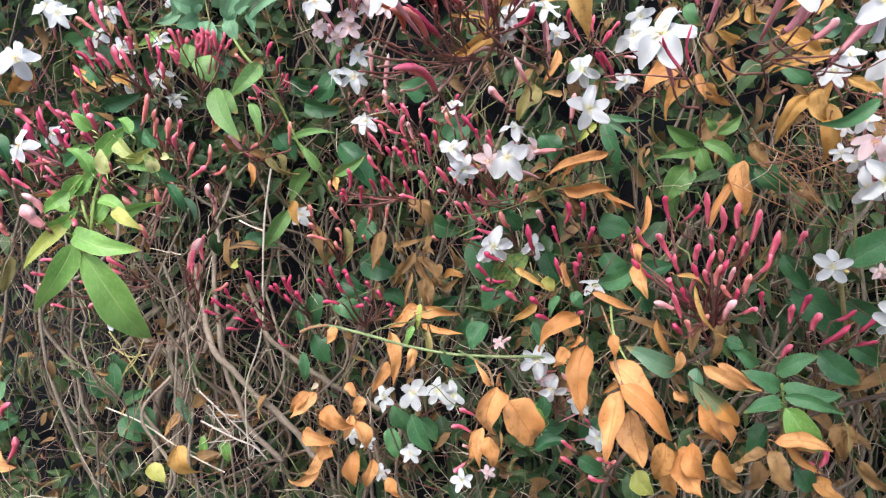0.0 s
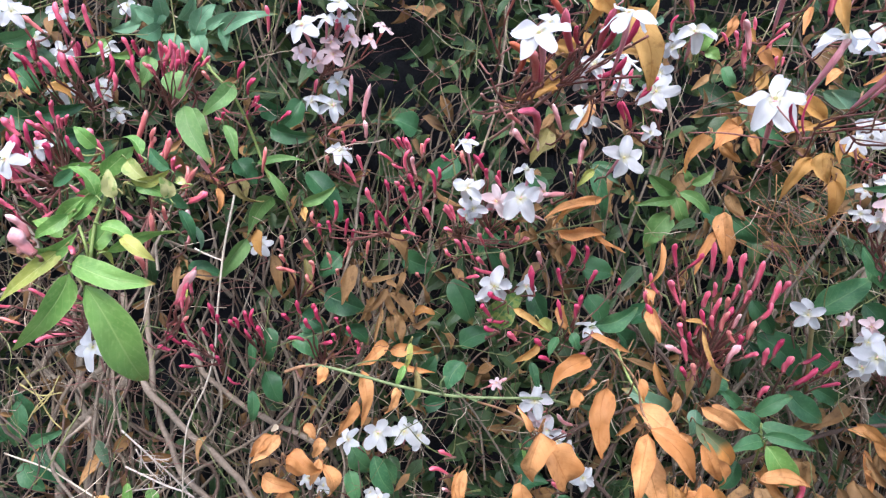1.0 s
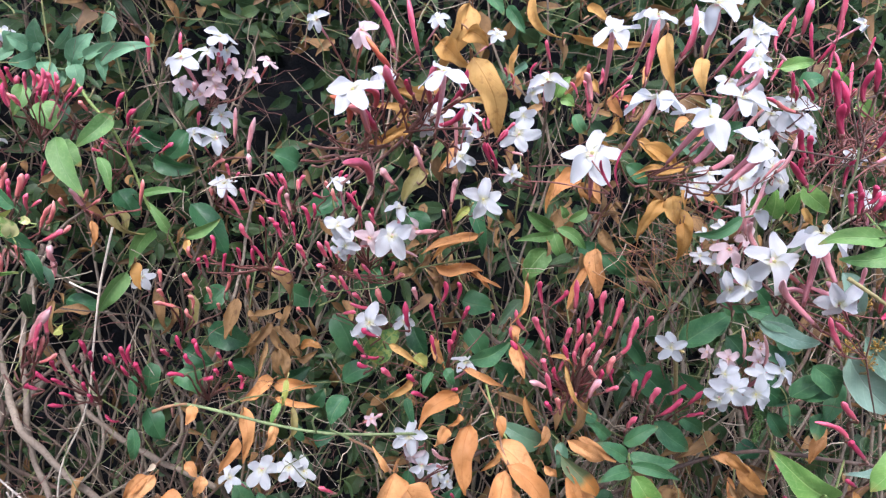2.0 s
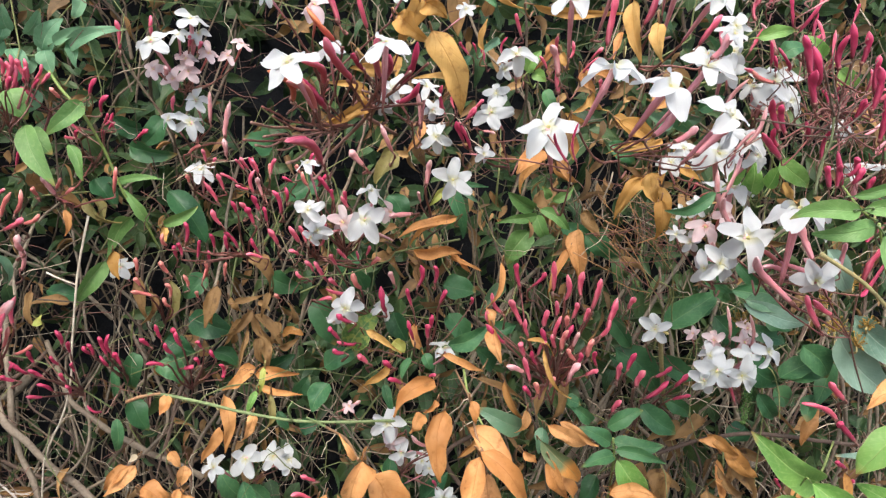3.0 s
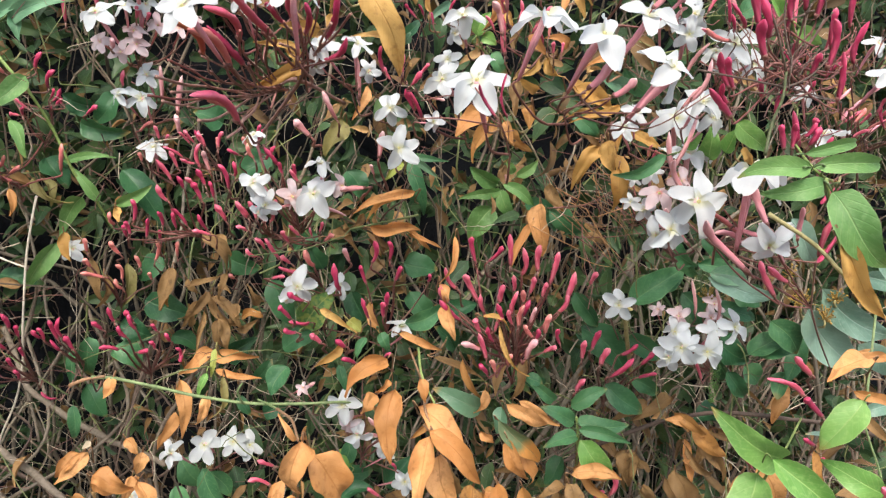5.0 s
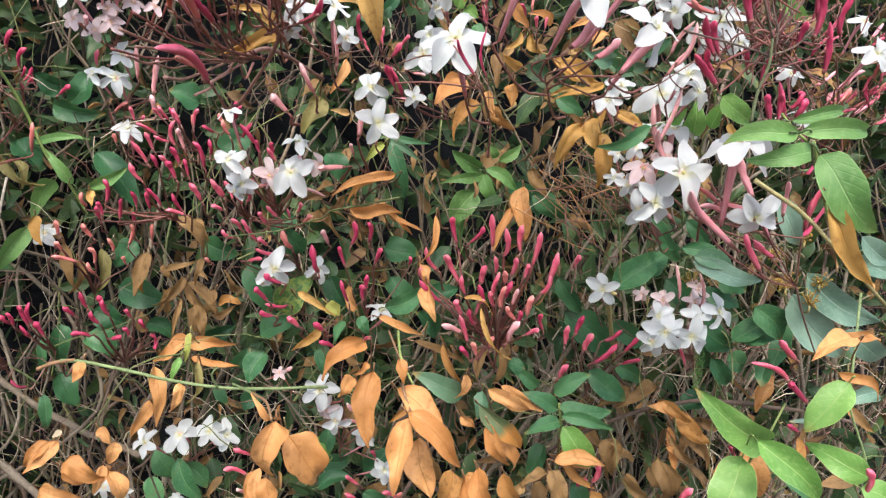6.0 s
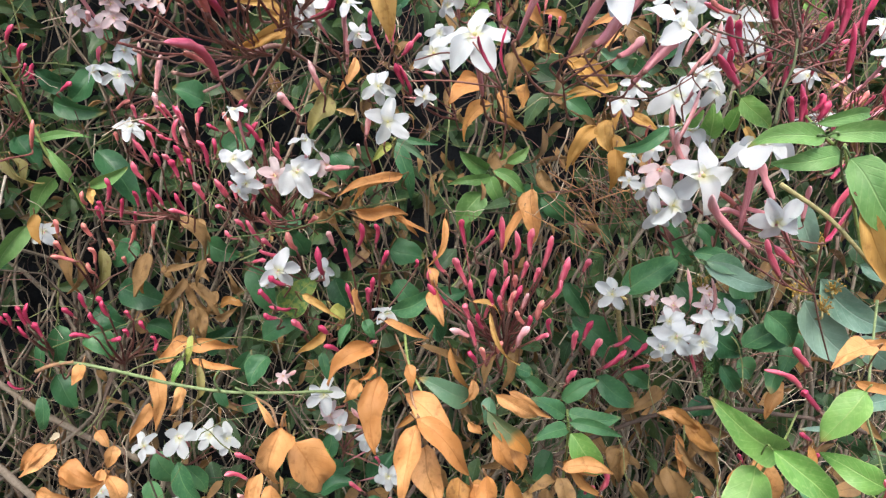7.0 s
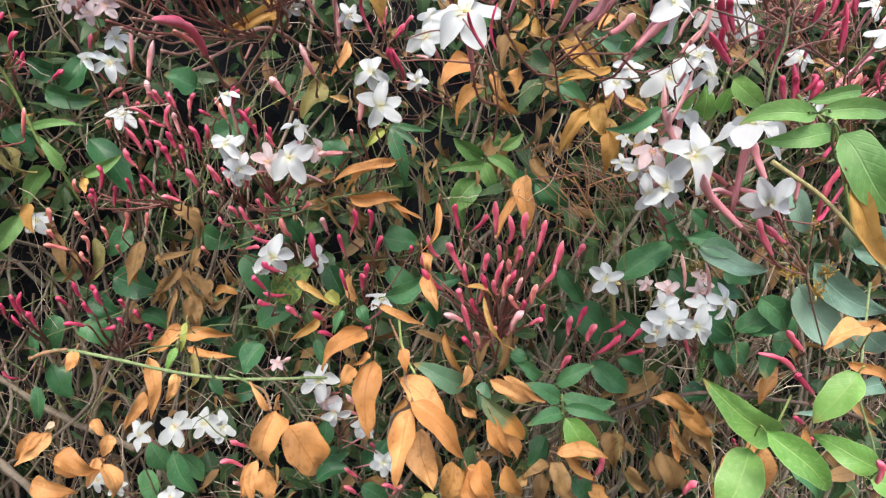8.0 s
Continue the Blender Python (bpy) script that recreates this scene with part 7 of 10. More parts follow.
leaf(t, (-0.0984, 0.5, 0.6793), (-0.1161, 0.496, 0.6586), 0.0108, "o", 12, 0.15)
leaf(t, (-0.0908, 0.48, 0.6713), (-0.0676, 0.476, 0.6602), 0.0163, "o", 12, 0.15)
leaf(t, (-0.0649, 0.5, 0.6583), (-0.0761, 0.496, 0.6468), 0.0103, "o", 20, 0.15)
leaf(t, (-0.1011, 0.52, 0.6778), (-0.1061, 0.516, 0.6746), 0.0049, "pale", 20, 0.15)
t = thing("flower_cluster", (-0.0236, 0.56, 0.6303), "white star jasmine flowers low on the hedge", "flower cluster", "flower clusters")
flower(t, (-0.0239, 0.524, 0.669), (-0.19, -0.95, 0.26), 0.0147, 12, "w")
flower(t, (-0.0471, 0.52, 0.6658), (-0.57, -0.76, 0.33), 0.0117, 25, "w")
flower(t, (-0.0034, 0.525, 0.6702), (-0.09, -0.89, 0.45), 0.0136, -10, "w")
flower(t, (0.0085, 0.53, 0.6644), (0.32, -0.91, 0.25), 0.0122, 0, "w")
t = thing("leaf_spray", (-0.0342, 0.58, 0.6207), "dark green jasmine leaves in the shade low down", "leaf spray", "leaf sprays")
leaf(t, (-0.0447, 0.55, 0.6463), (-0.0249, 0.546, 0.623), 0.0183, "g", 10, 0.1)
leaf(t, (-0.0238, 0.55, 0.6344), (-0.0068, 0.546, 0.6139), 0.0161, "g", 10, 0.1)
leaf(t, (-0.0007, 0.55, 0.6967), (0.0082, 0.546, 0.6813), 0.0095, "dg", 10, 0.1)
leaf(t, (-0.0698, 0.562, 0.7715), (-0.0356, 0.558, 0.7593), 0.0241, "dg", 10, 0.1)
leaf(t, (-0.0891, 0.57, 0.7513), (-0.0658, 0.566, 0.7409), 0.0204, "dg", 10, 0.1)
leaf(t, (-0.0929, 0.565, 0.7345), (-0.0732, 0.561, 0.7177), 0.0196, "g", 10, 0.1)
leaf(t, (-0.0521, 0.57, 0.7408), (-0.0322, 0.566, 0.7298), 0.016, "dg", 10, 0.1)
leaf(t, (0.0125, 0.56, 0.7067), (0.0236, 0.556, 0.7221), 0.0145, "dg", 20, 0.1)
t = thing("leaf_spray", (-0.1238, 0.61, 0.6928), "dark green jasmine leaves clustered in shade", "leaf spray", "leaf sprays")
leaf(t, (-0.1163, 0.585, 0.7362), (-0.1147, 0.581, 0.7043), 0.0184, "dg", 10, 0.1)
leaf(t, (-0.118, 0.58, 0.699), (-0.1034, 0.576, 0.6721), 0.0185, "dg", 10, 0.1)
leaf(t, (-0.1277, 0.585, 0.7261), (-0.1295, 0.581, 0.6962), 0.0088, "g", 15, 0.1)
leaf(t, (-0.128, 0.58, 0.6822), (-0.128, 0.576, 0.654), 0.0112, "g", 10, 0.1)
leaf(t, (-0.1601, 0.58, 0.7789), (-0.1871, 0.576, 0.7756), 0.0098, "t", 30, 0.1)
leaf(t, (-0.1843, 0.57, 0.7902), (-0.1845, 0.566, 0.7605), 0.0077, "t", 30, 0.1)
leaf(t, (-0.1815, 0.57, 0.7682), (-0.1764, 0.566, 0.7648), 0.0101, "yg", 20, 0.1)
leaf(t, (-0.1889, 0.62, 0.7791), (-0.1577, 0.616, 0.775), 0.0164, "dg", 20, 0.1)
t = thing("flower_cluster", (-0.1299, 0.61, 0.781), "faded white jasmine flower with a yellow leaf", "flower cluster", "flower clusters")
flower(t, (-0.1226, 0.575, 0.8084), (-0.19, -0.92, 0.35), 0.0113, 0, "w")
leaf(t, (-0.1234, 0.56, 0.8233), (-0.1184, 0.556, 0.8025), 0.0094, "oy", 10, 0.1)
t = thing("bud_cluster", (-0.1472, 0.56, 0.7123), "thin crimson jasmine buds in front of bare stems", "flower buds", "bud clusters")
bud(t, (-0.1474, 0.52, 0.7572), (-0.152, 0.514, 0.7753), 0.00373, "crim")
bud(t, (-0.1771, 0.51, 0.7586), (-0.164, 0.504, 0.7681), 0.00297, "sal")
bud(t, (-0.1668, 0.52, 0.7477), (-0.1705, 0.514, 0.7612), 0.00304, "crim")
bud(t, (-0.1508, 0.52, 0.7465), (-0.1557, 0.514, 0.7568), 0.00306, "crim")
bud(t, (-0.1586, 0.52, 0.7367), (-0.1691, 0.514, 0.7474), 0.00339, "crim")
bud(t, (-0.1711, 0.51, 0.7382), (-0.1847, 0.504, 0.7456), 0.00364, "crim")
bud(t, (-0.1553, 0.52, 0.7283), (-0.1654, 0.514, 0.7362), 0.00307, "crim")
bud(t, (-0.1476, 0.52, 0.7347), (-0.1495, 0.514, 0.7435), 0.00308, "crim")
bud(t, (-0.1621, 0.52, 0.7243), (-0.1731, 0.514, 0.7262), 0.00307, "crim")
bud(t, (-0.1443, 0.52, 0.7254), (-0.1473, 0.514, 0.7344), 0.00309, "crim")
bud(t, (-0.1805, 0.51, 0.7462), (-0.1751, 0.504, 0.7549), 0.00264, "crim")
bud(t, (-0.1437, 0.53, 0.737), (-0.1452, 0.524, 0.7475), 0.00279, "crim")
bud(t, (-0.1468, 0.53, 0.7515), (-0.1475, 0.524, 0.7642), 0.00312, "crim")
bud(t, (-0.1701, 0.52, 0.7404), (-0.1816, 0.514, 0.7526), 0.00304, "crim")
t = thing("bud_cluster", (-0.1165, 0.57, 0.7191), "small group of crimson jasmine buds", "flower buds", "bud clusters")
bud(t, (-0.124, 0.54, 0.7461), (-0.1299, 0.534, 0.7652), 0.00392, "crim")
bud(t, (-0.1319, 0.54, 0.7441), (-0.1371, 0.534, 0.7585), 0.00356, "crim")
bud(t, (-0.1356, 0.54, 0.7489), (-0.1402, 0.534, 0.7569), 0.00319, "crim")
bud(t, (-0.122, 0.54, 0.7486), (-0.1231, 0.534, 0.765), 0.00321, "crim")
bud(t, (-0.1145, 0.54, 0.7388), (-0.1205, 0.534, 0.7513), 0.00394, "crim")
bud(t, (-0.1231, 0.54, 0.7386), (-0.129, 0.534, 0.7494), 0.00322, "crim")
bud(t, (-0.1321, 0.57, 0.6902), (-0.1467, 0.564, 0.6993), 0.00267, "crim")
t = thing("bud_cluster", (-0.0678, 0.57, 0.7105), "crimson jasmine buds above dark green leaves", "flower buds", "bud clusters")
bud(t, (-0.0862, 0.54, 0.7583), (-0.0894, 0.534, 0.773), 0.0036, "crim")
bud(t, (-0.0942, 0.54, 0.7541), (-0.1015, 0.534, 0.7629), 0.0036, "crim")
bud(t, (-0.0775, 0.535, 0.7491), (-0.0834, 0.529, 0.7597), 0.00395, "crim")
bud(t, (-0.0717, 0.535, 0.7595), (-0.0776, 0.529, 0.7716), 0.00359, "crim")
bud(t, (-0.0695, 0.535, 0.7507), (-0.0753, 0.529, 0.769), 0.0036, "crim")
bud(t, (-0.0777, 0.535, 0.7404), (-0.0955, 0.529, 0.7446), 0.0036, "crim")
bud(t, (-0.0729, 0.53, 0.7393), (-0.0616, 0.524, 0.7444), 0.00431, "crim")
bud(t, (-0.0557, 0.535, 0.7521), (-0.0604, 0.529, 0.7619), 0.00326, "crim")
bud(t, (-0.0477, 0.535, 0.7458), (-0.0517, 0.529, 0.7547), 0.00327, "crim")
bud(t, (-0.0582, 0.54, 0.7373), (-0.0626, 0.534, 0.7464), 0.0033, "crim")
bud(t, (-0.0392, 0.54, 0.7377), (-0.042, 0.534, 0.7308), 0.00296, "crim")
bud(t, (-0.0426, 0.54, 0.7297), (-0.0439, 0.534, 0.7429), 0.00295, "crim")
t = thing("bud_cluster", (-0.0879, 0.57, 0.7669), "dusty pink jasmine buds on thin stalks over shade", "flower buds", "bud clusters")
bud(t, (-0.1007, 0.53, 0.811), (-0.1013, 0.524, 0.8252), 0.00346, "sal")
bud(t, (-0.0968, 0.53, 0.8007), (-0.1025, 0.524, 0.8106), 0.00348, "sal")
bud(t, (-0.0889, 0.53, 0.7956), (-0.1036, 0.524, 0.7999), 0.00349, "sal")
bud(t, (-0.0783, 0.525, 0.8128), (-0.0838, 0.519, 0.8237), 0.0038, "sal")
bud(t, (-0.0772, 0.525, 0.7937), (-0.0797, 0.519, 0.8075), 0.00313, "sal")
bud(t, (-0.0767, 0.53, 0.7841), (-0.0816, 0.524, 0.7965), 0.00317, "sal")
bud(t, (-0.0642, 0.52, 0.8031), (-0.0673, 0.514, 0.815), 0.00311, "sal")
bud(t, (-0.0584, 0.53, 0.7924), (-0.0598, 0.524, 0.8005), 0.00283, "sal")
bud(t, (-0.0553, 0.52, 0.8072), (-0.0515, 0.514, 0.8255), 0.00311, "sal")
bud(t, (-0.0719, 0.52, 0.8236), (-0.0736, 0.514, 0.8367), 0.00342, "crim")
bud(t, (-0.0492, 0.51, 0.823), (-0.0479, 0.504, 0.8336), 0.00305, "crim")
bud(t, (-0.0386, 0.51, 0.8125), (-0.0378, 0.504, 0.8265), 0.00307, "sal")
bud(t, (0.0007, 0.5, 0.8006), (-0.0038, 0.494, 0.806), 0.00273, "sal")
t = thing("flower_cluster", (0.2722, 0.44, 0.7549), "white jasmine flower on a green stalk", "flower cluster", "flower clusters")
flower(t, (0.2385, 0.4, 0.8057), (-0.29, -0.92, 0.25), 0.0119, 5, "w")
stem(t, 0.00153, "yo", (0.246, 0.405, 0.7963), (0.2582, 0.42, 0.7702), (0.2747, 0.44, 0.738))
bud(t, (0.2415, 0.4, 0.8071), (0.2463, 0.394, 0.8042), 0.00184, "yg")
t = thing("flower_cluster", (0.3215, 0.42, 0.7521), "dense head of white jasmine flowers with pale tubes", "flower cluster", "flower clusters")
flower(t, (0.2672, 0.372, 0.7865), (-0.29, -0.94, 0.16), 0.0145, 0, "w")
flower(t, (0.2615, 0.375, 0.7796), (-0.52, -0.85, -0.06), 0.0108, 0, "w")
flower(t, (0.2838, 0.37, 0.7842), (-0.09, -0.99, 0.06), 0.0133, 10, "w")
flower(t, (0.2907, 0.375, 0.7936), (-0.07, -0.77, 0.63), 0.0103, 0, "w")
flower(t, (0.3043, 0.375, 0.7977), (0.39, -0.81, 0.44), 0.0122, 0, "w")
flower(t, (0.2669, 0.38, 0.7941), (-0.37, -0.76, 0.53), 0.0096, 0, "w")
flower(t, (0.2939, 0.385, 0.8012), (-0.19, -0.87, 0.45), 0.0085, 0, "p")
flower(t, (0.2714, 0.385, 0.8027), (-0.38, -0.89, 0.25), 0.0084, 0, "p")
flower(t, (0.2655, 0.4, 0.803), (-0.29, -0.89, 0.35), 0.006, 0, "p")
flower(t, (0.302, 0.395, 0.8076), (-0.08, -0.84, 0.54), 0.008, 0, "p")
bud(t, (0.2848, 0.385, 0.7951), (0.2729, 0.379, 0.8271), 0.00241, "pale")
bud(t, (0.2991, 0.385, 0.7948), (0.2896, 0.379, 0.8191), 0.00243, "pale")
bud(t, (0.2966, 0.39, 0.7562), (0.2845, 0.384, 0.7739), 0.00249, "pink")
t = thing("leaf_spray", (0.3409, 0.48, 0.7665), "broad dark green leaves around a white flower head", "leaf spray", "leaf sprays")
leaf(t, (0.2534, 0.414, 0.8033), (0.2883, 0.41, 0.829), 0.0203, "g", 8, 0.12)
leaf(t, (0.2796, 0.37, 0.8326), (0.3074, 0.366, 0.825), 0.0125, "gg", 10, 0.1)
leaf(t, (0.3001, 0.43, 0.8064), (0.3222, 0.426, 0.7805), 0.018, "dg", 10, 0.1)
leaf(t, (0.321, 0.42, 0.7783), (0.3484, 0.416, 0.7609), 0.0214, "dg", 10, 0.1)
leaf(t, (0.3409, 0.39, 0.797), (0.3618, 0.386, 0.7748), 0.0201, "g", 10, 0.1)
leaf(t, (0.3352, 0.4, 0.7708), (0.3598, 0.396, 0.7872), 0.0166, "g", 20, 0.1)
leaf(t, (0.3428, 0.43, 0.7436), (0.3288, 0.426, 0.7622), 0.0141, "dg", 20, 0.1)
leaf(t, (0.2735, 0.4, 0.84), (0.2885, 0.396, 0.8261), 0.0127, "g", 20, 0.1)
leaf(t, (0.3273, 0.43, 0.798), (0.3611, 0.426, 0.7904), 0.014, "dg", 20, 0.1)
leaf(t, (0.3555, 0.43, 0.7516), (0.3678, 0.426, 0.7399), 0.0179, "g", 20, 0.1)
leaf(t, (0.3512, 0.45, 0.7135), (0.3309, 0.446, 0.7027), 0.0186, "dg", 20, 0.1)
leaf(t, (0.3759, 0.41, 0.754), (0.3663, 0.406, 0.7353), 0.0138, "g", 20, 0.1)
t = thing("dried_flower_head", (0.3839, 0.42, 0.7876), "brown dried flower heads of tiny grains", "dried flowers")
grains(t, (0.3285, 0.35, 0.8225), 0.0086)
grains(t, (0.3548, 0.36, 0.809), 0.0069)
grains(t, (0.3101, 0.34, 0.84), 0.0051)
grains(t, (0.3007, 0.4, 0.8131), 0.0088)
grains(t, (0.3359, 0.35, 0.8495), 0.0059)
grains(t, (0.3609, 0.36, 0.8213), 0.0062)
t = thing("bud_cluster", (0.4338, 0.42, 0.7048), "vivid pink jasmine buds at the hedge edge", "flower buds", "bud clusters")
bud(t, (0.3397, 0.345, 0.7746), (0.3167, 0.339, 0.7933), 0.00455, "pink")
bud(t, (0.3398, 0.345, 0.7612), (0.3063, 0.339, 0.7774), 0.00399, "pink")
bud(t, (0.3544, 0.345, 0.7447), (0.3313, 0.339, 0.7654), 0.00463, "crim")
bud(t, (0.3623, 0.36, 0.7225), (0.3467, 0.354, 0.7322), 0.00364, "crim")
bud(t, (0.3854, 0.38, 0.6971), (0.3805, 0.374, 0.7085), 0.00323, "crim")
t = thing("leaf_spray", (0.4121, 0.44, 0.706), "dry orange leaves beside pink buds", "leaf spray", "orange leaves")
leaf(t, (0.3821, 0.42, 0.7417), (0.3728, 0.416, 0.7131), 0.011, "o", 15, 0.15)
leaf(t, (0.2939, 0.42, 0.7351), (0.2624, 0.416, 0.7209), 0.0122, "t", 12, 0.12)
leaf(t, (0.2972, 0.4, 0.7215), (0.2756, 0.396, 0.7298), 0.0102, "o", 15, 0.15)
leaf(t, (0.2989, 0.4, 0.7214), (0.3245, 0.396, 0.7041), 0.013, "ot", 12, 0.15)
leaf(t, (0.309, 0.405, 0.7064), (0.3294, 0.401, 0.679), 0.0105, "t", 12, 0.12)
leaf(t, (0.2982, 0.405, 0.711), (0.3009, 0.401, 0.6792), 0.0072, "o", 20, 0.12)
leaf(t, (0.3043, 0.4, 0.6919), (0.2903, 0.396, 0.7009), 0.0077, "o", 20, 0.12)
leaf(t, (0.2713, 0.42, 0.6955), (0.2665, 0.416, 0.6692), 0.0135, "t", 12, 0.12)
leaf(t, (0.2715, 0.45, 0.6773), (0.3021, 0.446, 0.6685), 0.0145, "t", 30, 0.1)
leaf(t, (0.3274, 0.42, 0.7017), (0.3136, 0.416, 0.6831), 0.009, "t", 30, 0.1)
t = thing("leaf_spray", (0.2279, 0.42, 0.7111), "fresh green pinnate jasmine leaf low on the hedge", "leaf spray", "leaf sprays")
stem(t, 0.00092, "lg", (0.2318, 0.43, 0.6682), (0.2181, 0.4, 0.7168), (0.2136, 0.395, 0.7347))
leaf(t, (0.2148, 0.397, 0.7315), (0.2475, 0.393, 0.7286), 0.0121, "g", 8, 0.12)
leaf(t, (0.2143, 0.392, 0.7277), (0.248, 0.388, 0.7201), 0.0095, "g", 10, 0.12)
leaf(t, (0.2128, 0.39, 0.7248), (0.1895, 0.386, 0.7204), 0.0106, "g", 10, 0.12)
leaf(t, (0.2128, 0.385, 0.7241), (0.2363, 0.381, 0.6959), 0.0188, "lg", 8, 0.12)
leaf(t, (0.2123, 0.395, 0.731), (0.1891, 0.391, 0.7443), 0.0113, "g", 10, 0.12)
leaf(t, (0.2116, 0.4, 0.7396), (0.2335, 0.396, 0.7525), 0.0121, "g", 10, 0.12)
leaf(t, (0.2419, 0.415, 0.7487), (0.268, 0.411, 0.7285), 0.0174, "dg", 10, 0.12)
leaf(t, (0.2618, 0.42, 0.7501), (0.2826, 0.416, 0.7379), 0.0142, "dg", 10, 0.1)
leaf(t, (0.2004, 0.4, 0.7446), (0.1826, 0.396, 0.7581), 0.01, "g", 10, 0.1)
leaf(t, (0.2141, 0.395, 0.7), (0.2493, 0.391, 0.6897), 0.0146, "o", 10, 0.12)
leaf(t, (0.2168, 0.42, 0.6953), (0.2042, 0.416, 0.6776), 0.0155, "dg", 20, 0.1)
leaf(t, (0.2007, 0.42, 0.7483), (0.1829, 0.416, 0.7544), 0.0098, "dg", 20, 0.1)
t = thing("bud_cluster", (0.2585, 0.45, 0.7219), "crimson jasmine buds above fresh green leaves", "flower buds", "bud clusters")
bud(t, (0.2102, 0.42, 0.7699), (0.2048, 0.414, 0.7858), 0.00318, "crim")
bud(t, (0.2253, 0.42, 0.7617), (0.2238, 0.414, 0.78), 0.00418, "pink")
bud(t, (0.2312, 0.42, 0.7694), (0.2357, 0.414, 0.7851), 0.00418, "crim")
bud(t, (0.234, 0.415, 0.7553), (0.2401, 0.409, 0.7751), 0.00481, "pink")
bud(t, (0.2405, 0.41, 0.7538), (0.2542, 0.404, 0.7671), 0.00415, "crim")
bud(t, (0.2512, 0.42, 0.7648), (0.2614, 0.414, 0.7752), 0.00358, "crim")
bud(t, (0.2632, 0.415, 0.7583), (0.2733, 0.409, 0.7719), 0.00357, "crim")
bud(t, (0.2593, 0.41, 0.7531), (0.2717, 0.404, 0.7585), 0.00322, "crim")
bud(t, (0.2181, 0.41, 0.7445), (0.2222, 0.404, 0.7567), 0.00411, "pink")
leaf(t, (0.2363, 0.45, 0.7775), (0.2721, 0.446, 0.7443), 0.0248, "dg", 10, 0.1)
leaf(t, (0.272, 0.45, 0.7684), (0.3021, 0.446, 0.7562), 0.018, "dg", 10, 0.1)
leaf(t, (0.2301, 0.45, 0.8023), (0.2472, 0.446, 0.7785), 0.0154, "dg", 20, 0.1)
vine("dark woody branch running low through the hedge", 0.0015, "brown", (0.2231, 0.46, 0.6662), (0.2516, 0.44, 0.6942), (0.2754, 0.43, 0.7104), (0.3144, 0.43, 0.7174), (0.3649, 0.43, 0.7143), (0.4357, 0.43, 0.7038), (0.4853, 0.44, 0.6886))
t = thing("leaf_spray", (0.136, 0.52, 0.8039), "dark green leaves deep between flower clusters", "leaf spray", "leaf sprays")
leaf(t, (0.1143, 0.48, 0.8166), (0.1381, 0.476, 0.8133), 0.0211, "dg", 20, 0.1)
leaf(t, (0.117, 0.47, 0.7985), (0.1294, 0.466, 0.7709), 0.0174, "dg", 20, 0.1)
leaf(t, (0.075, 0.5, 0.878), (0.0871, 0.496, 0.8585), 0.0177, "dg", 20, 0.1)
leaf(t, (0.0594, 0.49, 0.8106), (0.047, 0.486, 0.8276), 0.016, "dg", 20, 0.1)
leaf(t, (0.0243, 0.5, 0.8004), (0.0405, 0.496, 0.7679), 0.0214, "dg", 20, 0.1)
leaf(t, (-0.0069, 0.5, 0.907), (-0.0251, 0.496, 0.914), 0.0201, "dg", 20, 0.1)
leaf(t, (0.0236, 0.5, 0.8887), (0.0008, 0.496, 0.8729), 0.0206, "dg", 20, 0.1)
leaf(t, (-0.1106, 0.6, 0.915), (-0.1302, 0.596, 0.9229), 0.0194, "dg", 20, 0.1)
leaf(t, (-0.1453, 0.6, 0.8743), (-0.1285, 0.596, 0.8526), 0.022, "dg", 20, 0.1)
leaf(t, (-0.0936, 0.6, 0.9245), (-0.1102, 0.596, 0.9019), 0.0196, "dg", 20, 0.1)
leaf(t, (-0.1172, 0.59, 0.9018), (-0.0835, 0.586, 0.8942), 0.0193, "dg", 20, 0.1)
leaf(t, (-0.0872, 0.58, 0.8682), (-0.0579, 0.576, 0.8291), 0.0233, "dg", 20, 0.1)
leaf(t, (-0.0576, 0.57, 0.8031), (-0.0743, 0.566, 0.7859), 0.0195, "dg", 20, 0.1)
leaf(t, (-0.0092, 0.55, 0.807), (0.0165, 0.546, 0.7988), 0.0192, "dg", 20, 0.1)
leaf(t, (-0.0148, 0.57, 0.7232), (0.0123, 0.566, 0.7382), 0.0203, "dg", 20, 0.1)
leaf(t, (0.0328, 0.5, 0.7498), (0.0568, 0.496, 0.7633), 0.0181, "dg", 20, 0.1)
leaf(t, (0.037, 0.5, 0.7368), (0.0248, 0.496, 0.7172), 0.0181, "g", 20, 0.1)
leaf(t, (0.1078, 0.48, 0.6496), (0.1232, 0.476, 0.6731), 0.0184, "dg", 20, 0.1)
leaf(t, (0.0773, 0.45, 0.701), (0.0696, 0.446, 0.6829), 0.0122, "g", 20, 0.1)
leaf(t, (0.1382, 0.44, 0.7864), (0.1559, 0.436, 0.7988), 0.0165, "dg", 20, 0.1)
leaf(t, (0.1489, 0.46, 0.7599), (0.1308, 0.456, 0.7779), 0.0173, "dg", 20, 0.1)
t = thing("leaf_spray", (0.3626, 0.35, 0.7026), "large light green leaves at the lower hedge edge", "leaf spray", "leaf sprays")
stem(t, 0.00061, "vg", (0.3414, 0.31, 0.8247), (0.3286, 0.295, 0.7873), (0.3198, 0.285, 0.7736), (0.3298, 0.28, 0.7458), (0.34, 0.28, 0.7146))
stem(t, 0.00071, "lg", (0.3016, 0.34, 0.6906), (0.2871, 0.31, 0.7339), (0.2863, 0.3, 0.7497), (0.3391, 0.35, 0.7471))
leaf(t, (0.2872, 0.3, 0.7485), (0.2428, 0.3, 0.7788), 0.0205, "lg", 8, 0.14)
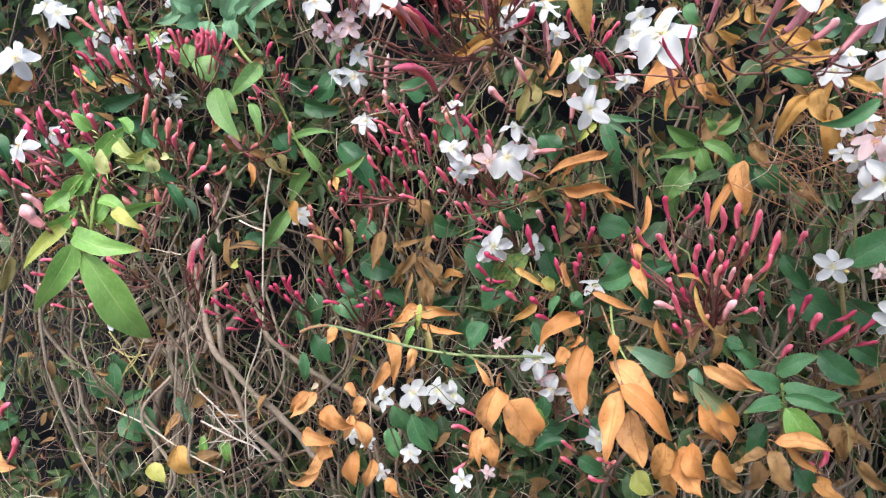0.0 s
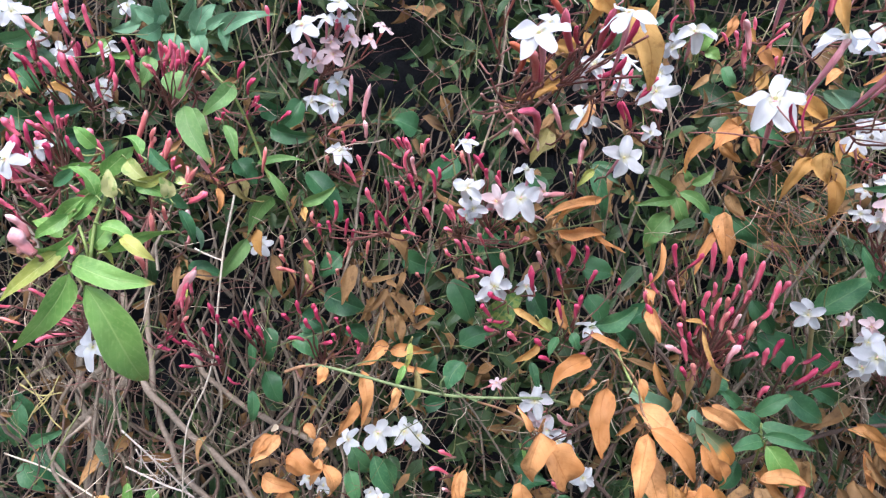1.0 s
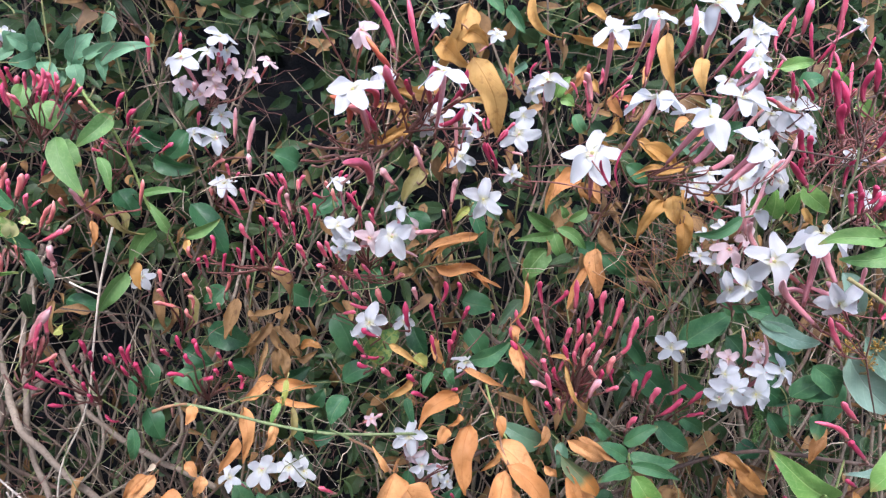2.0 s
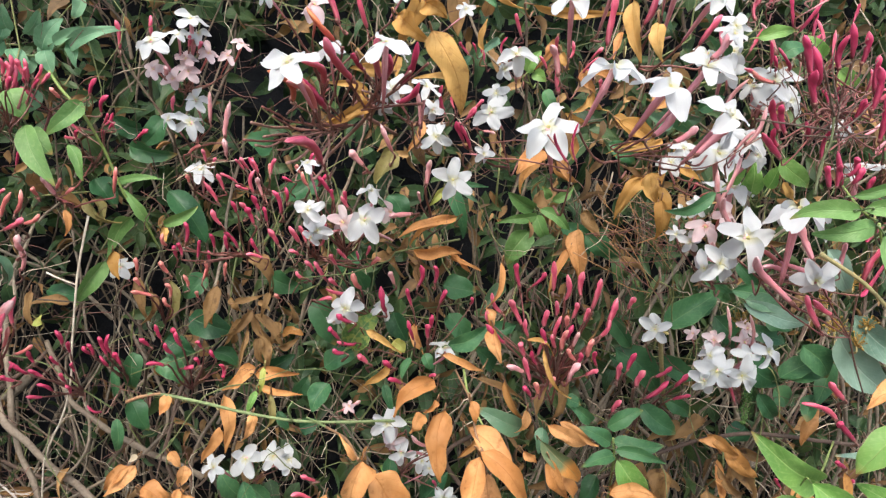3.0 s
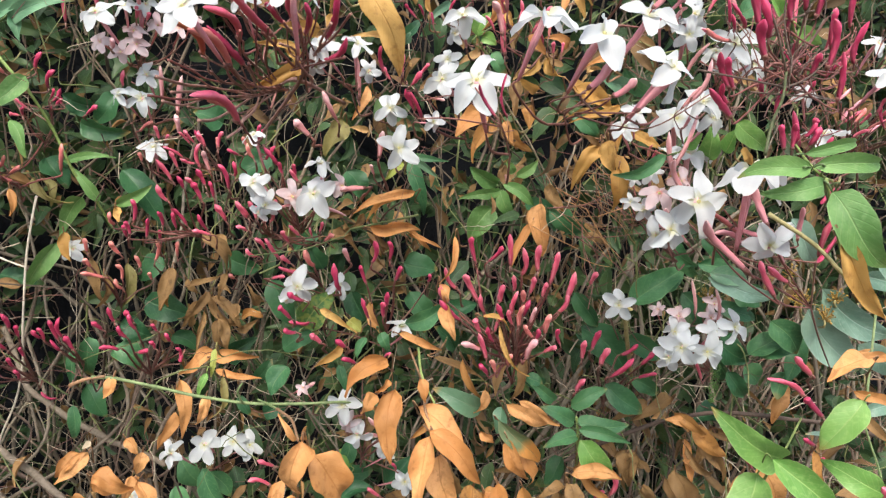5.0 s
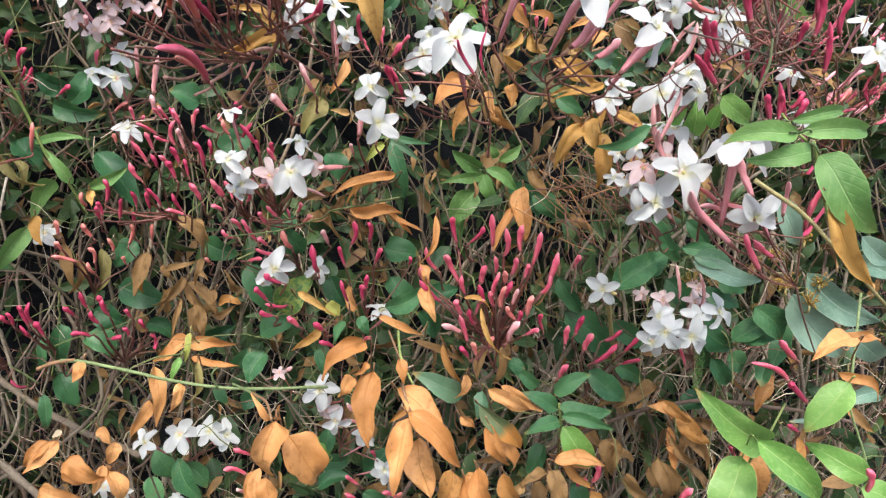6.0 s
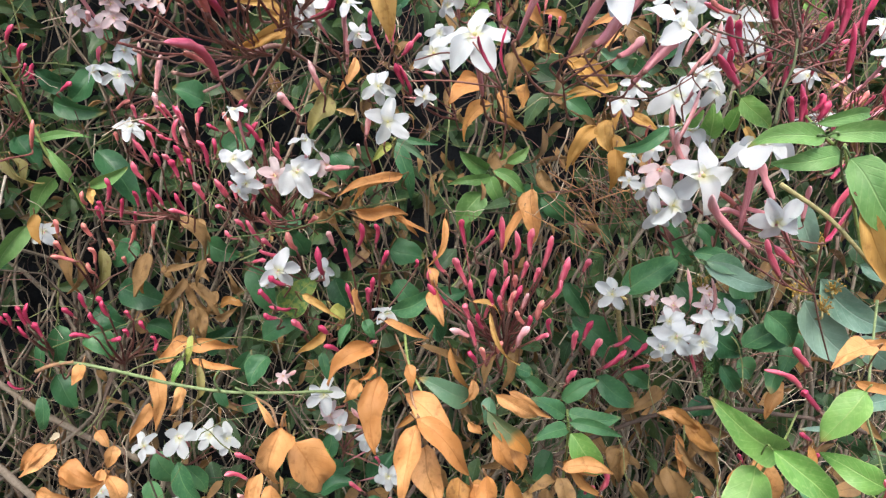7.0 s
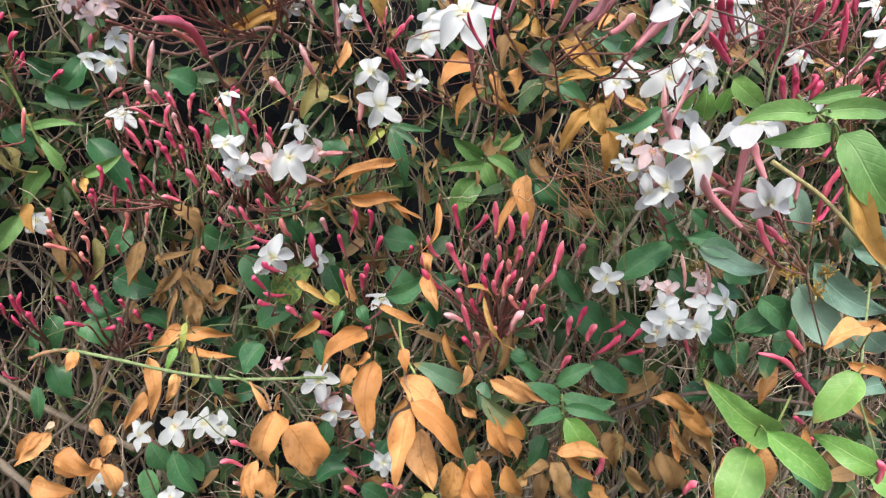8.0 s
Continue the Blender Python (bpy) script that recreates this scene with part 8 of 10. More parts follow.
leaf(t, (0.2607, 0.275, 0.7624), (0.2932, 0.265, 0.735), 0.0172, "lg", 8, 0.14)
leaf(t, (0.2737, 0.3, 0.7414), (0.2538, 0.29, 0.7085), 0.0231, "lg", 6, 0.14)
leaf(t, (0.3176, 0.285, 0.7853), (0.3006, 0.29, 0.7577), 0.0175, "lg", 8, 0.14)
leaf(t, (0.3288, 0.275, 0.7388), (0.3046, 0.29, 0.7503), 0.0152, "lg", 8, 0.14)
leaf(t, (0.3189, 0.27, 0.7368), (0.3363, 0.266, 0.7288), 0.0133, "lg", 10, 0.14)
leaf(t, (0.3006, 0.3, 0.7286), (0.3216, 0.296, 0.707), 0.0103, "g", 20, 0.1)
t = thing("leaf_spray", (0.3929, 0.36, 0.7704), "dry orange leaves around the lower green leaves", "leaf spray", "orange leaves")
leaf(t, (0.3031, 0.27, 0.8122), (0.2739, 0.266, 0.8009), 0.0107, "o", 12, 0.15)
leaf(t, (0.3151, 0.29, 0.7888), (0.3411, 0.286, 0.7747), 0.0062, "o", 12, 0.15)
leaf(t, (0.3041, 0.28, 0.8109), (0.3236, 0.276, 0.8101), 0.0059, "o", 12, 0.15)
leaf(t, (0.2964, 0.33, 0.731), (0.3091, 0.326, 0.6943), 0.0138, "o", 12, 0.12)
leaf(t, (0.2839, 0.325, 0.7275), (0.273, 0.321, 0.7007), 0.0159, "o", 12, 0.12)
leaf(t, (0.3601, 0.36, 0.7202), (0.3691, 0.356, 0.6954), 0.0076, "ot", 20, 0.12)
leaf(t, (0.3356, 0.32, 0.7912), (0.3475, 0.316, 0.8048), 0.0055, "ot", 20, 0.12)
t = thing("bud_cluster", (0.3981, 0.4, 0.6412), "pink jasmine buds at the bottom of the hedge face", "flower buds", "bud clusters")
bud(t, (0.3216, 0.27, 0.7331), (0.3158, 0.264, 0.7504), 0.00368, "pink")
bud(t, (0.2857, 0.37, 0.6737), (0.2925, 0.364, 0.6884), 0.00446, "pink")
bud(t, (0.284, 0.34, 0.6885), (0.2877, 0.334, 0.7012), 0.00359, "pink")
bud(t, (0.2324, 0.38, 0.6851), (0.2332, 0.374, 0.7063), 0.00439, "pink")
bud(t, (0.2314, 0.4, 0.6726), (0.2374, 0.394, 0.6831), 0.00308, "crim")
bud(t, (0.3613, 0.43, 0.6975), (0.3508, 0.424, 0.709), 0.00276, "crim")
bud(t, (0.3664, 0.42, 0.676), (0.3557, 0.414, 0.6879), 0.00274, "crim")
bud(t, (0.3427, 0.42, 0.6817), (0.3326, 0.414, 0.6934), 0.0027, "crim")
t = thing("leaf_spray", (0.3223, 0.28, 0.8532), "broad green leaf and dry yellow leaf on a branch, close up", "leaf spray", "leaf sprays")
stem(t, 0.00075, "yo", (0.1964, 0.215, 0.8868), (0.2122, 0.21, 0.8769), (0.2235, 0.205, 0.8654), (0.2645, 0.22, 0.841))
leaf(t, (0.2032, 0.195, 0.8965), (0.2186, 0.185, 0.8739), 0.0139, "mg", 8, 0.2)
leaf(t, (0.2045, 0.19, 0.8834), (0.2268, 0.19, 0.8593), 0.0093, "oy", 8, 0.14)
stem(t, 0.00053, "lg", (0.2235, 0.205, 0.8654), (0.2102, 0.2, 0.8859), (0.2004, 0.195, 0.9007))
t = thing("leaf_spray", (0.1685, 0.42, 0.6881), "dry orange leaves low on the hedge face", "leaf spray", "orange leaves")
leaf(t, (0.144, 0.335, 0.7263), (0.1527, 0.331, 0.7042), 0.0133, "o", 10, 0.14)
leaf(t, (0.1348, 0.35, 0.7175), (0.1276, 0.346, 0.6977), 0.0166, "ot", 10, 0.14)
leaf(t, (0.2007, 0.37, 0.7039), (0.2132, 0.366, 0.6796), 0.0123, "t", 10, 0.14)
leaf(t, (0.2043, 0.375, 0.7069), (0.235, 0.371, 0.7033), 0.0108, "o", 10, 0.14)
leaf(t, (0.2907, 0.4, 0.6903), (0.3009, 0.396, 0.6556), 0.0173, "t", 10, 0.14)
leaf(t, (0.2647, 0.42, 0.6952), (0.2574, 0.416, 0.6821), 0.0119, "t", 20, 0.14)
leaf(t, (0.1739, 0.37, 0.691), (0.1873, 0.366, 0.6781), 0.0098, "t", 20, 0.1)
leaf(t, (0.1879, 0.38, 0.6919), (0.1765, 0.376, 0.6841), 0.0075, "t", 20, 0.1)
leaf(t, (0.2785, 0.42, 0.669), (0.2957, 0.416, 0.649), 0.0116, "t", 30, 0.1)
leaf(t, (0.2396, 0.4, 0.6701), (0.255, 0.396, 0.6554), 0.0131, "ot", 30, 0.1)
t = thing("leaf_spray", (-0.022, 0.58, 0.6079), "dark green leaves low among dry leaves", "leaf spray", "leaf sprays")
leaf(t, (-0.0262, 0.53, 0.6478), (-0.0095, 0.526, 0.6157), 0.0175, "g", 10, 0.1)
leaf(t, (-0.0456, 0.53, 0.6349), (-0.0385, 0.526, 0.6099), 0.0159, "g", 10, 0.1)
leaf(t, (0.0174, 0.57, 0.6728), (0.0347, 0.566, 0.6784), 0.0158, "dg", 10, 0.1)
leaf(t, (0.078, 0.45, 0.683), (0.0701, 0.446, 0.697), 0.0107, "lg", 20, 0.1)
leaf(t, (0.0714, 0.45, 0.6598), (0.0927, 0.446, 0.6683), 0.013, "dg", 20, 0.1)
leaf(t, (0.0725, 0.47, 0.6698), (0.095, 0.466, 0.6704), 0.0149, "dg", 20, 0.1)
leaf(t, (0.1012, 0.45, 0.6536), (0.1201, 0.446, 0.6421), 0.0133, "dg", 20, 0.1)
leaf(t, (0.26, 0.46, 0.749), (0.2393, 0.456, 0.767), 0.014, "dg", 20, 0.1)
t = thing("flower_cluster", (-0.0327, 0.56, 0.5855), "white jasmine flowers low on the hedge", "flower cluster", "flower clusters")
flower(t, (0.1147, 0.44, 0.6738), (-0.15, -0.95, 0.27), 0.0088, 20, "w")
flower(t, (-0.028, 0.53, 0.6149), (-0.24, -0.86, 0.46), 0.0069, 0, "w")
flower(t, (-0.0774, 0.53, 0.6284), (-0.43, -0.83, 0.35), 0.0097, 10, "w")
flower(t, (-0.0658, 0.535, 0.6196), (-0.04, -0.93, 0.37), 0.0083, 0, "w")
flower(t, (0.1004, 0.43, 0.7018), (-0.20, -0.66, 0.73), 0.0065, 0, "w")
bud(t, (0.0281, 0.47, 0.6757), (0.0154, 0.464, 0.6824), 0.00318, "pink")
bud(t, (0.0304, 0.47, 0.6603), (0.0106, 0.464, 0.6694), 0.00351, "pink")
bud(t, (0.0263, 0.46, 0.6538), (0.0188, 0.454, 0.6591), 0.00314, "pale")
bud(t, (0.0965, 0.42, 0.6738), (0.0851, 0.414, 0.6858), 0.00297, "pink")
bud(t, (0.0955, 0.41, 0.668), (0.0842, 0.404, 0.6788), 0.00291, "pink")
bud(t, (0.1129, 0.41, 0.6667), (0.1183, 0.404, 0.6762), 0.00296, "sal")
bud(t, (0.1063, 0.43, 0.687), (0.1015, 0.424, 0.6958), 0.00243, "crim")
t = thing("leaf_spray", (-0.1031, 0.57, 0.5998), "dry orange leaves at the foot of the hedge face", "leaf spray", "orange leaves")
leaf(t, (-0.0918, 0.49, 0.6671), (-0.0731, 0.486, 0.656), 0.0191, "o", 10, 0.15)
leaf(t, (-0.0683, 0.49, 0.6648), (-0.0741, 0.486, 0.6457), 0.0082, "o", 15, 0.15)
leaf(t, (-0.065, 0.49, 0.6606), (-0.0558, 0.486, 0.6354), 0.0157, "o", 10, 0.15)
leaf(t, (-0.1099, 0.5, 0.6465), (-0.0827, 0.496, 0.6377), 0.0158, "o", 12, 0.15)
leaf(t, (-0.1027, 0.5, 0.6787), (-0.1194, 0.496, 0.6627), 0.0113, "o", 12, 0.15)
leaf(t, (-0.0961, 0.5, 0.6333), (-0.0851, 0.496, 0.6265), 0.0151, "o", 20, 0.15)
leaf(t, (0.0285, 0.45, 0.6745), (0.0219, 0.446, 0.65), 0.0091, "o", 20, 0.15)
leaf(t, (0.0379, 0.32, 0.7361), (0.0381, 0.316, 0.7191), 0.0101, "o", 20, 0.1)
t = thing("bud_cluster", (0.3281, 0.34, 0.9342), "pink jasmine buds on fanning stalks above white flowers", "flower buds", "bud clusters")
bud(t, (0.1771, 0.24, 0.9244), (0.1799, 0.234, 0.9388), 0.00198, "pale")
bud(t, (0.1793, 0.25, 0.9216), (0.1844, 0.244, 0.9312), 0.00173, "pale")
bud(t, (0.228, 0.26, 0.9197), (0.2285, 0.254, 0.934), 0.00224, "crim")
bud(t, (0.1943, 0.24, 0.9297), (0.1882, 0.234, 0.9414), 0.00267, "crim")
bud(t, (0.1999, 0.25, 0.9242), (0.1911, 0.244, 0.9317), 0.00245, "crim")
bud(t, (0.2488, 0.27, 0.9081), (0.2386, 0.264, 0.9229), 0.00276, "crim")
bud(t, (0.2649, 0.28, 0.9139), (0.2595, 0.274, 0.9227), 0.00289, "crim")
bud(t, (0.2605, 0.25, 0.8798), (0.2423, 0.244, 0.8622), 0.00191, "crim")
bud(t, (0.2457, 0.24, 0.895), (0.2329, 0.234, 0.8874), 0.00216, "crim")
stem(t, 0.00046, "brown", (0.3281, 0.34, 0.9342), (0.2505, 0.27, 0.9309), (0.2087, 0.25, 0.9299))
stem(t, 0.00042, "brown", (0.3281, 0.34, 0.9342), (0.2204, 0.25, 0.9329), (0.167, 0.22, 0.9338))
t = thing("bud_cluster", (-0.0065, 0.49, 0.8771), "loose fan of thin pink buds in the hedge face", "flower buds", "bud clusters")
bud(t, (-0.0128, 0.4554, 0.8907), (-0.018, 0.4524, 0.9016), 0.00258, "pink")
bud(t, (-0.0067, 0.4533, 0.891), (-0.0036, 0.4488, 0.9023), 0.00262, "pink")
bud(t, (-0.0177, 0.4496, 0.8827), (-0.0263, 0.4427, 0.8856), 0.0023, "pink")
bud(t, (-0.0205, 0.4499, 0.8929), (-0.027, 0.4432, 0.902), 0.00188, "pink")
bud(t, (-0.0144, 0.4572, 0.8909), (-0.0201, 0.4553, 0.902), 0.00218, "crim")
bud(t, (-0.0249, 0.448, 0.8862), (-0.0373, 0.44, 0.8913), 0.00218, "pink")
bud(t, (-0.0166, 0.4488, 0.8917), (-0.0243, 0.4414, 0.9031), 0.00242, "pink")
bud(t, (-0.015, 0.4561, 0.8929), (-0.0178, 0.4535, 0.9023), 0.00252, "pink")
bud(t, (-0.0068, 0.4585, 0.8895), (-0.0064, 0.4576, 0.8995), 0.0025, "sal")
bud(t, (0.0122, 0.4357, 0.893), (0.0096, 0.4329, 0.9008), 0.00256, "sal")
bud(t, (0.0084, 0.4291, 0.8893), (0.0018, 0.4218, 0.8933), 0.00227, "crim")
bud(t, (0.018, 0.4353, 0.8963), (0.019, 0.4322, 0.9074), 0.00237, "crim")
bud(t, (0.0184, 0.4319, 0.8953), (0.0214, 0.4265, 0.9053), 0.00234, "crim")
bud(t, (0.0176, 0.4294, 0.8948), (0.0179, 0.4223, 0.904), 0.00238, "crim")
t = thing("bud_cluster", (0.0236, 0.48, 0.8364), "loose fan of small crimson buds under white flowers", "flower buds", "bud clusters")
bud(t, (0.0244, 0.4394, 0.8487), (0.0261, 0.4323, 0.8588), 0.00205, "pink")
bud(t, (0.0219, 0.4488, 0.846), (0.0198, 0.448, 0.854), 0.00266, "sal")
bud(t, (0.0168, 0.4486, 0.8492), (0.0112, 0.4477, 0.8603), 0.00279, "pink")
bud(t, (0.0211, 0.4389, 0.8504), (0.0189, 0.4314, 0.862), 0.00215, "pink")
bud(t, (0.0247, 0.4461, 0.8498), (0.0269, 0.4435, 0.8615), 0.00213, "pink")
bud(t, (0.0145, 0.4429, 0.85), (0.0066, 0.4382, 0.8598), 0.00229, "pink")
bud(t, (0.0201, 0.4425, 0.8496), (0.0158, 0.4375, 0.8606), 0.00274, "pink")
bud(t, (0.027, 0.4463, 0.8509), (0.0287, 0.4438, 0.8637), 0.00246, "pink")
bud(t, (0.0439, 0.4482, 0.8387), (0.0353, 0.447, 0.8468), 0.00266, "pink")
bud(t, (0.0562, 0.4434, 0.8371), (0.0615, 0.4391, 0.8433), 0.00256, "pink")
bud(t, (0.0504, 0.4462, 0.8384), (0.048, 0.4437, 0.8461), 0.00198, "pink")
bud(t, (0.0569, 0.4412, 0.8374), (0.0623, 0.4354, 0.8438), 0.00257, "sal")
bud(t, (0.0536, 0.4434, 0.8407), (0.0554, 0.439, 0.8503), 0.00259, "pink")
t = thing("bud_cluster", (0.3012, 0.36, 0.942), "loose crimson and pink buds at the top of the hedge", "flower buds", "bud clusters")
bud(t, (0.2508, 0.2895, 0.9604), (0.2471, 0.2825, 0.9677), 0.00199, "crim")
bud(t, (0.227, 0.2946, 0.9546), (0.2125, 0.291, 0.9598), 0.00261, "sal")
bud(t, (0.2304, 0.2893, 0.9591), (0.2163, 0.2821, 0.9681), 0.00208, "crim")
bud(t, (0.2438, 0.2906, 0.9574), (0.2397, 0.2844, 0.9666), 0.0019, "crim")
bud(t, (0.2746, 0.2853, 0.9472), (0.2826, 0.2822, 0.9576), 0.00211, "pink")
bud(t, (0.2728, 0.281, 0.948), (0.2767, 0.275, 0.958), 0.00218, "pink")
bud(t, (0.2665, 0.2832, 0.9513), (0.2644, 0.2786, 0.9628), 0.00184, "pink")
bud(t, (0.2522, 0.2782, 0.9438), (0.2415, 0.2703, 0.9519), 0.00207, "pink")
bud(t, (0.2427, 0.3211, 0.9658), (0.237, 0.3151, 0.9758), 0.00215, "crim")
bud(t, (0.2407, 0.3261, 0.96), (0.2302, 0.3236, 0.9643), 0.00246, "pink")
bud(t, (0.2462, 0.3219, 0.9632), (0.2402, 0.3165, 0.9706), 0.00198, "crim")
t = thing("bud_cluster", (0.1635, 0.4, 0.9535), "thin pink buds between white flowers high on the hedge", "flower buds", "bud clusters")
bud(t, (0.1296, 0.3362, 0.9564), (0.1236, 0.3337, 0.9629), 0.00178, "pink")
bud(t, (0.1321, 0.3288, 0.9627), (0.1268, 0.3213, 0.9709), 0.00209, "pink")
bud(t, (0.141, 0.3376, 0.963), (0.1423, 0.3361, 0.9716), 0.00209, "pink")
bud(t, (0.1455, 0.3315, 0.9559), (0.1531, 0.3258, 0.9637), 0.00157, "pink")
bud(t, (0.1498, 0.3306, 0.9632), (0.1529, 0.3243, 0.968), 0.00211, "pink")
bud(t, (0.1348, 0.3375, 0.9564), (0.1315, 0.3358, 0.965), 0.00209, "pink")
bud(t, (0.1164, 0.375, 0.9661), (0.1178, 0.3717, 0.976), 0.00163, "crim")
bud(t, (0.1235, 0.379, 0.9666), (0.1281, 0.3784, 0.9723), 0.00176, "pink")
bud(t, (0.1019, 0.3714, 0.9654), (0.0981, 0.3657, 0.9716), 0.00153, "crim")
bud(t, (0.1006, 0.3737, 0.9631), (0.0907, 0.3695, 0.9716), 0.00177, "crim")
bud(t, (0.1088, 0.3793, 0.9618), (0.1054, 0.3788, 0.9695), 0.00192, "crim")
bud(t, (0.095, 0.3538, 0.9331), (0.1014, 0.3497, 0.9419), 0.00191, "pink")
bud(t, (0.0891, 0.3599, 0.9339), (0.0869, 0.3599, 0.9435), 0.00199, "pink")
bud(t, (0.0898, 0.3582, 0.9348), (0.0897, 0.3569, 0.9453), 0.00225, "pink")
bud(t, (0.0937, 0.353, 0.9311), (0.097, 0.3484, 0.9378), 0.00225, "pink")
bud(t, (0.0928, 0.3528, 0.9305), (0.0972, 0.348, 0.9367), 0.00194, "crim")
bud(t, (0.0845, 0.3575, 0.9313), (0.0799, 0.3558, 0.9384), 0.00177, "pink")
t = thing("bud_cluster", (0.2436, 0.42, 0.8989), "small pink buds among dry yellow leaves", "flower buds", "bud clusters")
bud(t, (0.1598, 0.3504, 0.9525), (0.1537, 0.344, 0.9596), 0.00195, "crim")
bud(t, (0.1648, 0.3594, 0.9574), (0.1656, 0.3591, 0.9658), 0.00177, "sal")
bud(t, (0.1668, 0.3553, 0.9488), (0.1647, 0.3521, 0.9565), 0.00205, "pink")
bud(t, (0.1722, 0.3588, 0.95), (0.1728, 0.3581, 0.9568), 0.00196, "pink")
bud(t, (0.2273, 0.3483, 0.8962), (0.2308, 0.3405, 0.8996), 0.00185, "sal")
bud(t, (0.225, 0.3531, 0.8983), (0.2256, 0.3485, 0.904), 0.00201, "pink")
bud(t, (0.2236, 0.3537, 0.8994), (0.2235, 0.3495, 0.9062), 0.00179, "sal")
t = thing("bud_cluster", (-0.2208, 0.45, 0.8729), "fan of bright pink buds at the hedge's open end", "flower buds", "bud clusters")
bud(t, (-0.2193, 0.4192, 0.8899), (-0.2237, 0.412, 0.8921), 0.00241, "pink")
bud(t, (-0.2211, 0.4204, 0.8946), (-0.2275, 0.414, 0.9014), 0.00278, "pink")
bud(t, (-0.2182, 0.4256, 0.8941), (-0.2216, 0.4226, 0.9007), 0.00307, "crim")
bud(t, (-0.2104, 0.4195, 0.897), (-0.2057, 0.4124, 0.9061), 0.00211, "pink")
bud(t, (-0.2213, 0.4257, 0.8916), (-0.2272, 0.4229, 0.8956), 0.00296, "pink")
bud(t, (-0.2124, 0.4216, 0.8961), (-0.2091, 0.416, 0.9044), 0.0021, "pink")
bud(t, (-0.2159, 0.4268, 0.8965), (-0.2155, 0.4247, 0.9056), 0.00246, "pink")
bud(t, (-0.2149, 0.4184, 0.9001), (-0.2131, 0.4106, 0.9122), 0.00282, "pink")
bud(t, (-0.2191, 0.4192, 0.8944), (-0.2225, 0.412, 0.9009), 0.00283, "pink")
bud(t, (-0.2354, 0.4179, 0.8684), (-0.2436, 0.4165, 0.8715), 0.0027, "sal")
bud(t, (-0.2328, 0.4181, 0.868), (-0.2376, 0.4169, 0.8708), 0.00282, "sal")
bud(t, (-0.2367, 0.4187, 0.8681), (-0.2452, 0.4178, 0.8711), 0.00211, "crim")
bud(t, (-0.2331, 0.4176, 0.8713), (-0.2377, 0.4161, 0.8774), 0.00223, "crim")
bud(t, (-0.2368, 0.4168, 0.8678), (-0.246, 0.4147, 0.8702), 0.00238, "crim")
bud(t, (-0.2279, 0.4126, 0.8761), (-0.2297, 0.4077, 0.8865), 0.00271, "crim")
bud(t, (-0.2266, 0.4192, 0.8766), (-0.2246, 0.4186, 0.8874), 0.00284, "crim")
bud(t, (-0.2269, 0.4114, 0.8736), (-0.2282, 0.4057, 0.8815), 0.00276, "crim")
t = thing("bud_cluster", (-0.1446, 0.6, 0.8845), "small pink buds above a green vine", "flower buds", "bud clusters")
bud(t, (-0.1284, 0.5655, 0.9115), (-0.1206, 0.5625, 0.9194), 0.00258, "crim")
bud(t, (-0.146, 0.5643, 0.9051), (-0.1562, 0.5606, 0.9066), 0.00297, "pink")
bud(t, (-0.1437, 0.5652, 0.9105), (-0.1515, 0.562, 0.9173), 0.00208, "pink")
bud(t, (-0.1303, 0.5677, 0.915), (-0.1236, 0.5662, 0.9253), 0.00259, "crim")
bud(t, (-0.1298, 0.5603, 0.9145), (-0.1242, 0.5539, 0.9247), 0.00224, "crim")
bud(t, (-0.1581, 0.5419, 0.868), (-0.1511, 0.5365, 0.8786), 0.00279, "sal")
bud(t, (-0.1691, 0.5469, 0.8636), (-0.1729, 0.5449, 0.8712), 0.0024, "sal")
bud(t, (-0.1675, 0.5412, 0.8637), (-0.1695, 0.5353, 0.8712), 0.00311, "sal")
bud(t, (-0.1559, 0.5471, 0.8635), (-0.1451, 0.5451, 0.8711), 0.00281, "sal")
t = thing("leaf_spray", (0.489, 0.46, 0.7724), "broad grey-green leaves coloured paler for reflected sky", "leaf spray", "leaf sprays")
leaf(t, (0.3548, 0.375, 0.8081), (0.3988, 0.371, 0.7674), 0.0249, "sg", 5, 0.1)
leaf(t, (0.3548, 0.365, 0.8239), (0.4083, 0.361, 0.7945), 0.0209, "sg", 5, 0.1)
leaf(t, (0.2791, 0.37, 0.8303), (0.3297, 0.366, 0.818), 0.0129, "sg", 5, 0.1)
leaf(t, (0.3768, 0.36, 0.834), (0.4084, 0.356, 0.8213), 0.0146, "sg", 10, 0.1)
leaf(t, (0.406, 0.385, 0.7812), (0.4435, 0.381, 0.7545), 0.0183, "sg", 10, 0.1)
leaf(t, (0.2985, 0.33, 0.8713), (0.3134, 0.326, 0.8454), 0.0145, "sg", 10, 0.1)
leaf(t, (0.3421, 0.4, 0.77), (0.3694, 0.396, 0.7823), 0.0195, "g", 8, 0.1)
leaf(t, (0.3839, 0.41, 0.7782), (0.372, 0.406, 0.7479), 0.0148, "g", 8, 0.1)
leaf(t, (0.3661, 0.34, 0.8504), (0.3885, 0.336, 0.8353), 0.0144, "sg", 10, 0.1)
leaf(t, (0.4228, 0.4, 0.7157), (0.3833, 0.396, 0.711), 0.0091, "sg", 10, 0.1)
leaf(t, (0.4472, 0.39, 0.7352), (0.4165, 0.386, 0.7298), 0.015, "sg", 10, 0.1)
t = thing("leaf_spray", (0.324, 0.46, 0.8152), "dark green jasmine leaves below pink tubes", "leaf spray", "leaf sprays")
leaf(t, (0.2604, 0.39, 0.8525), (0.2812, 0.386, 0.8332), 0.0118, "g", 10, 0.1)
leaf(t, (0.2885, 0.395, 0.851), (0.3038, 0.391, 0.8345), 0.0103, "dg", 10, 0.1)
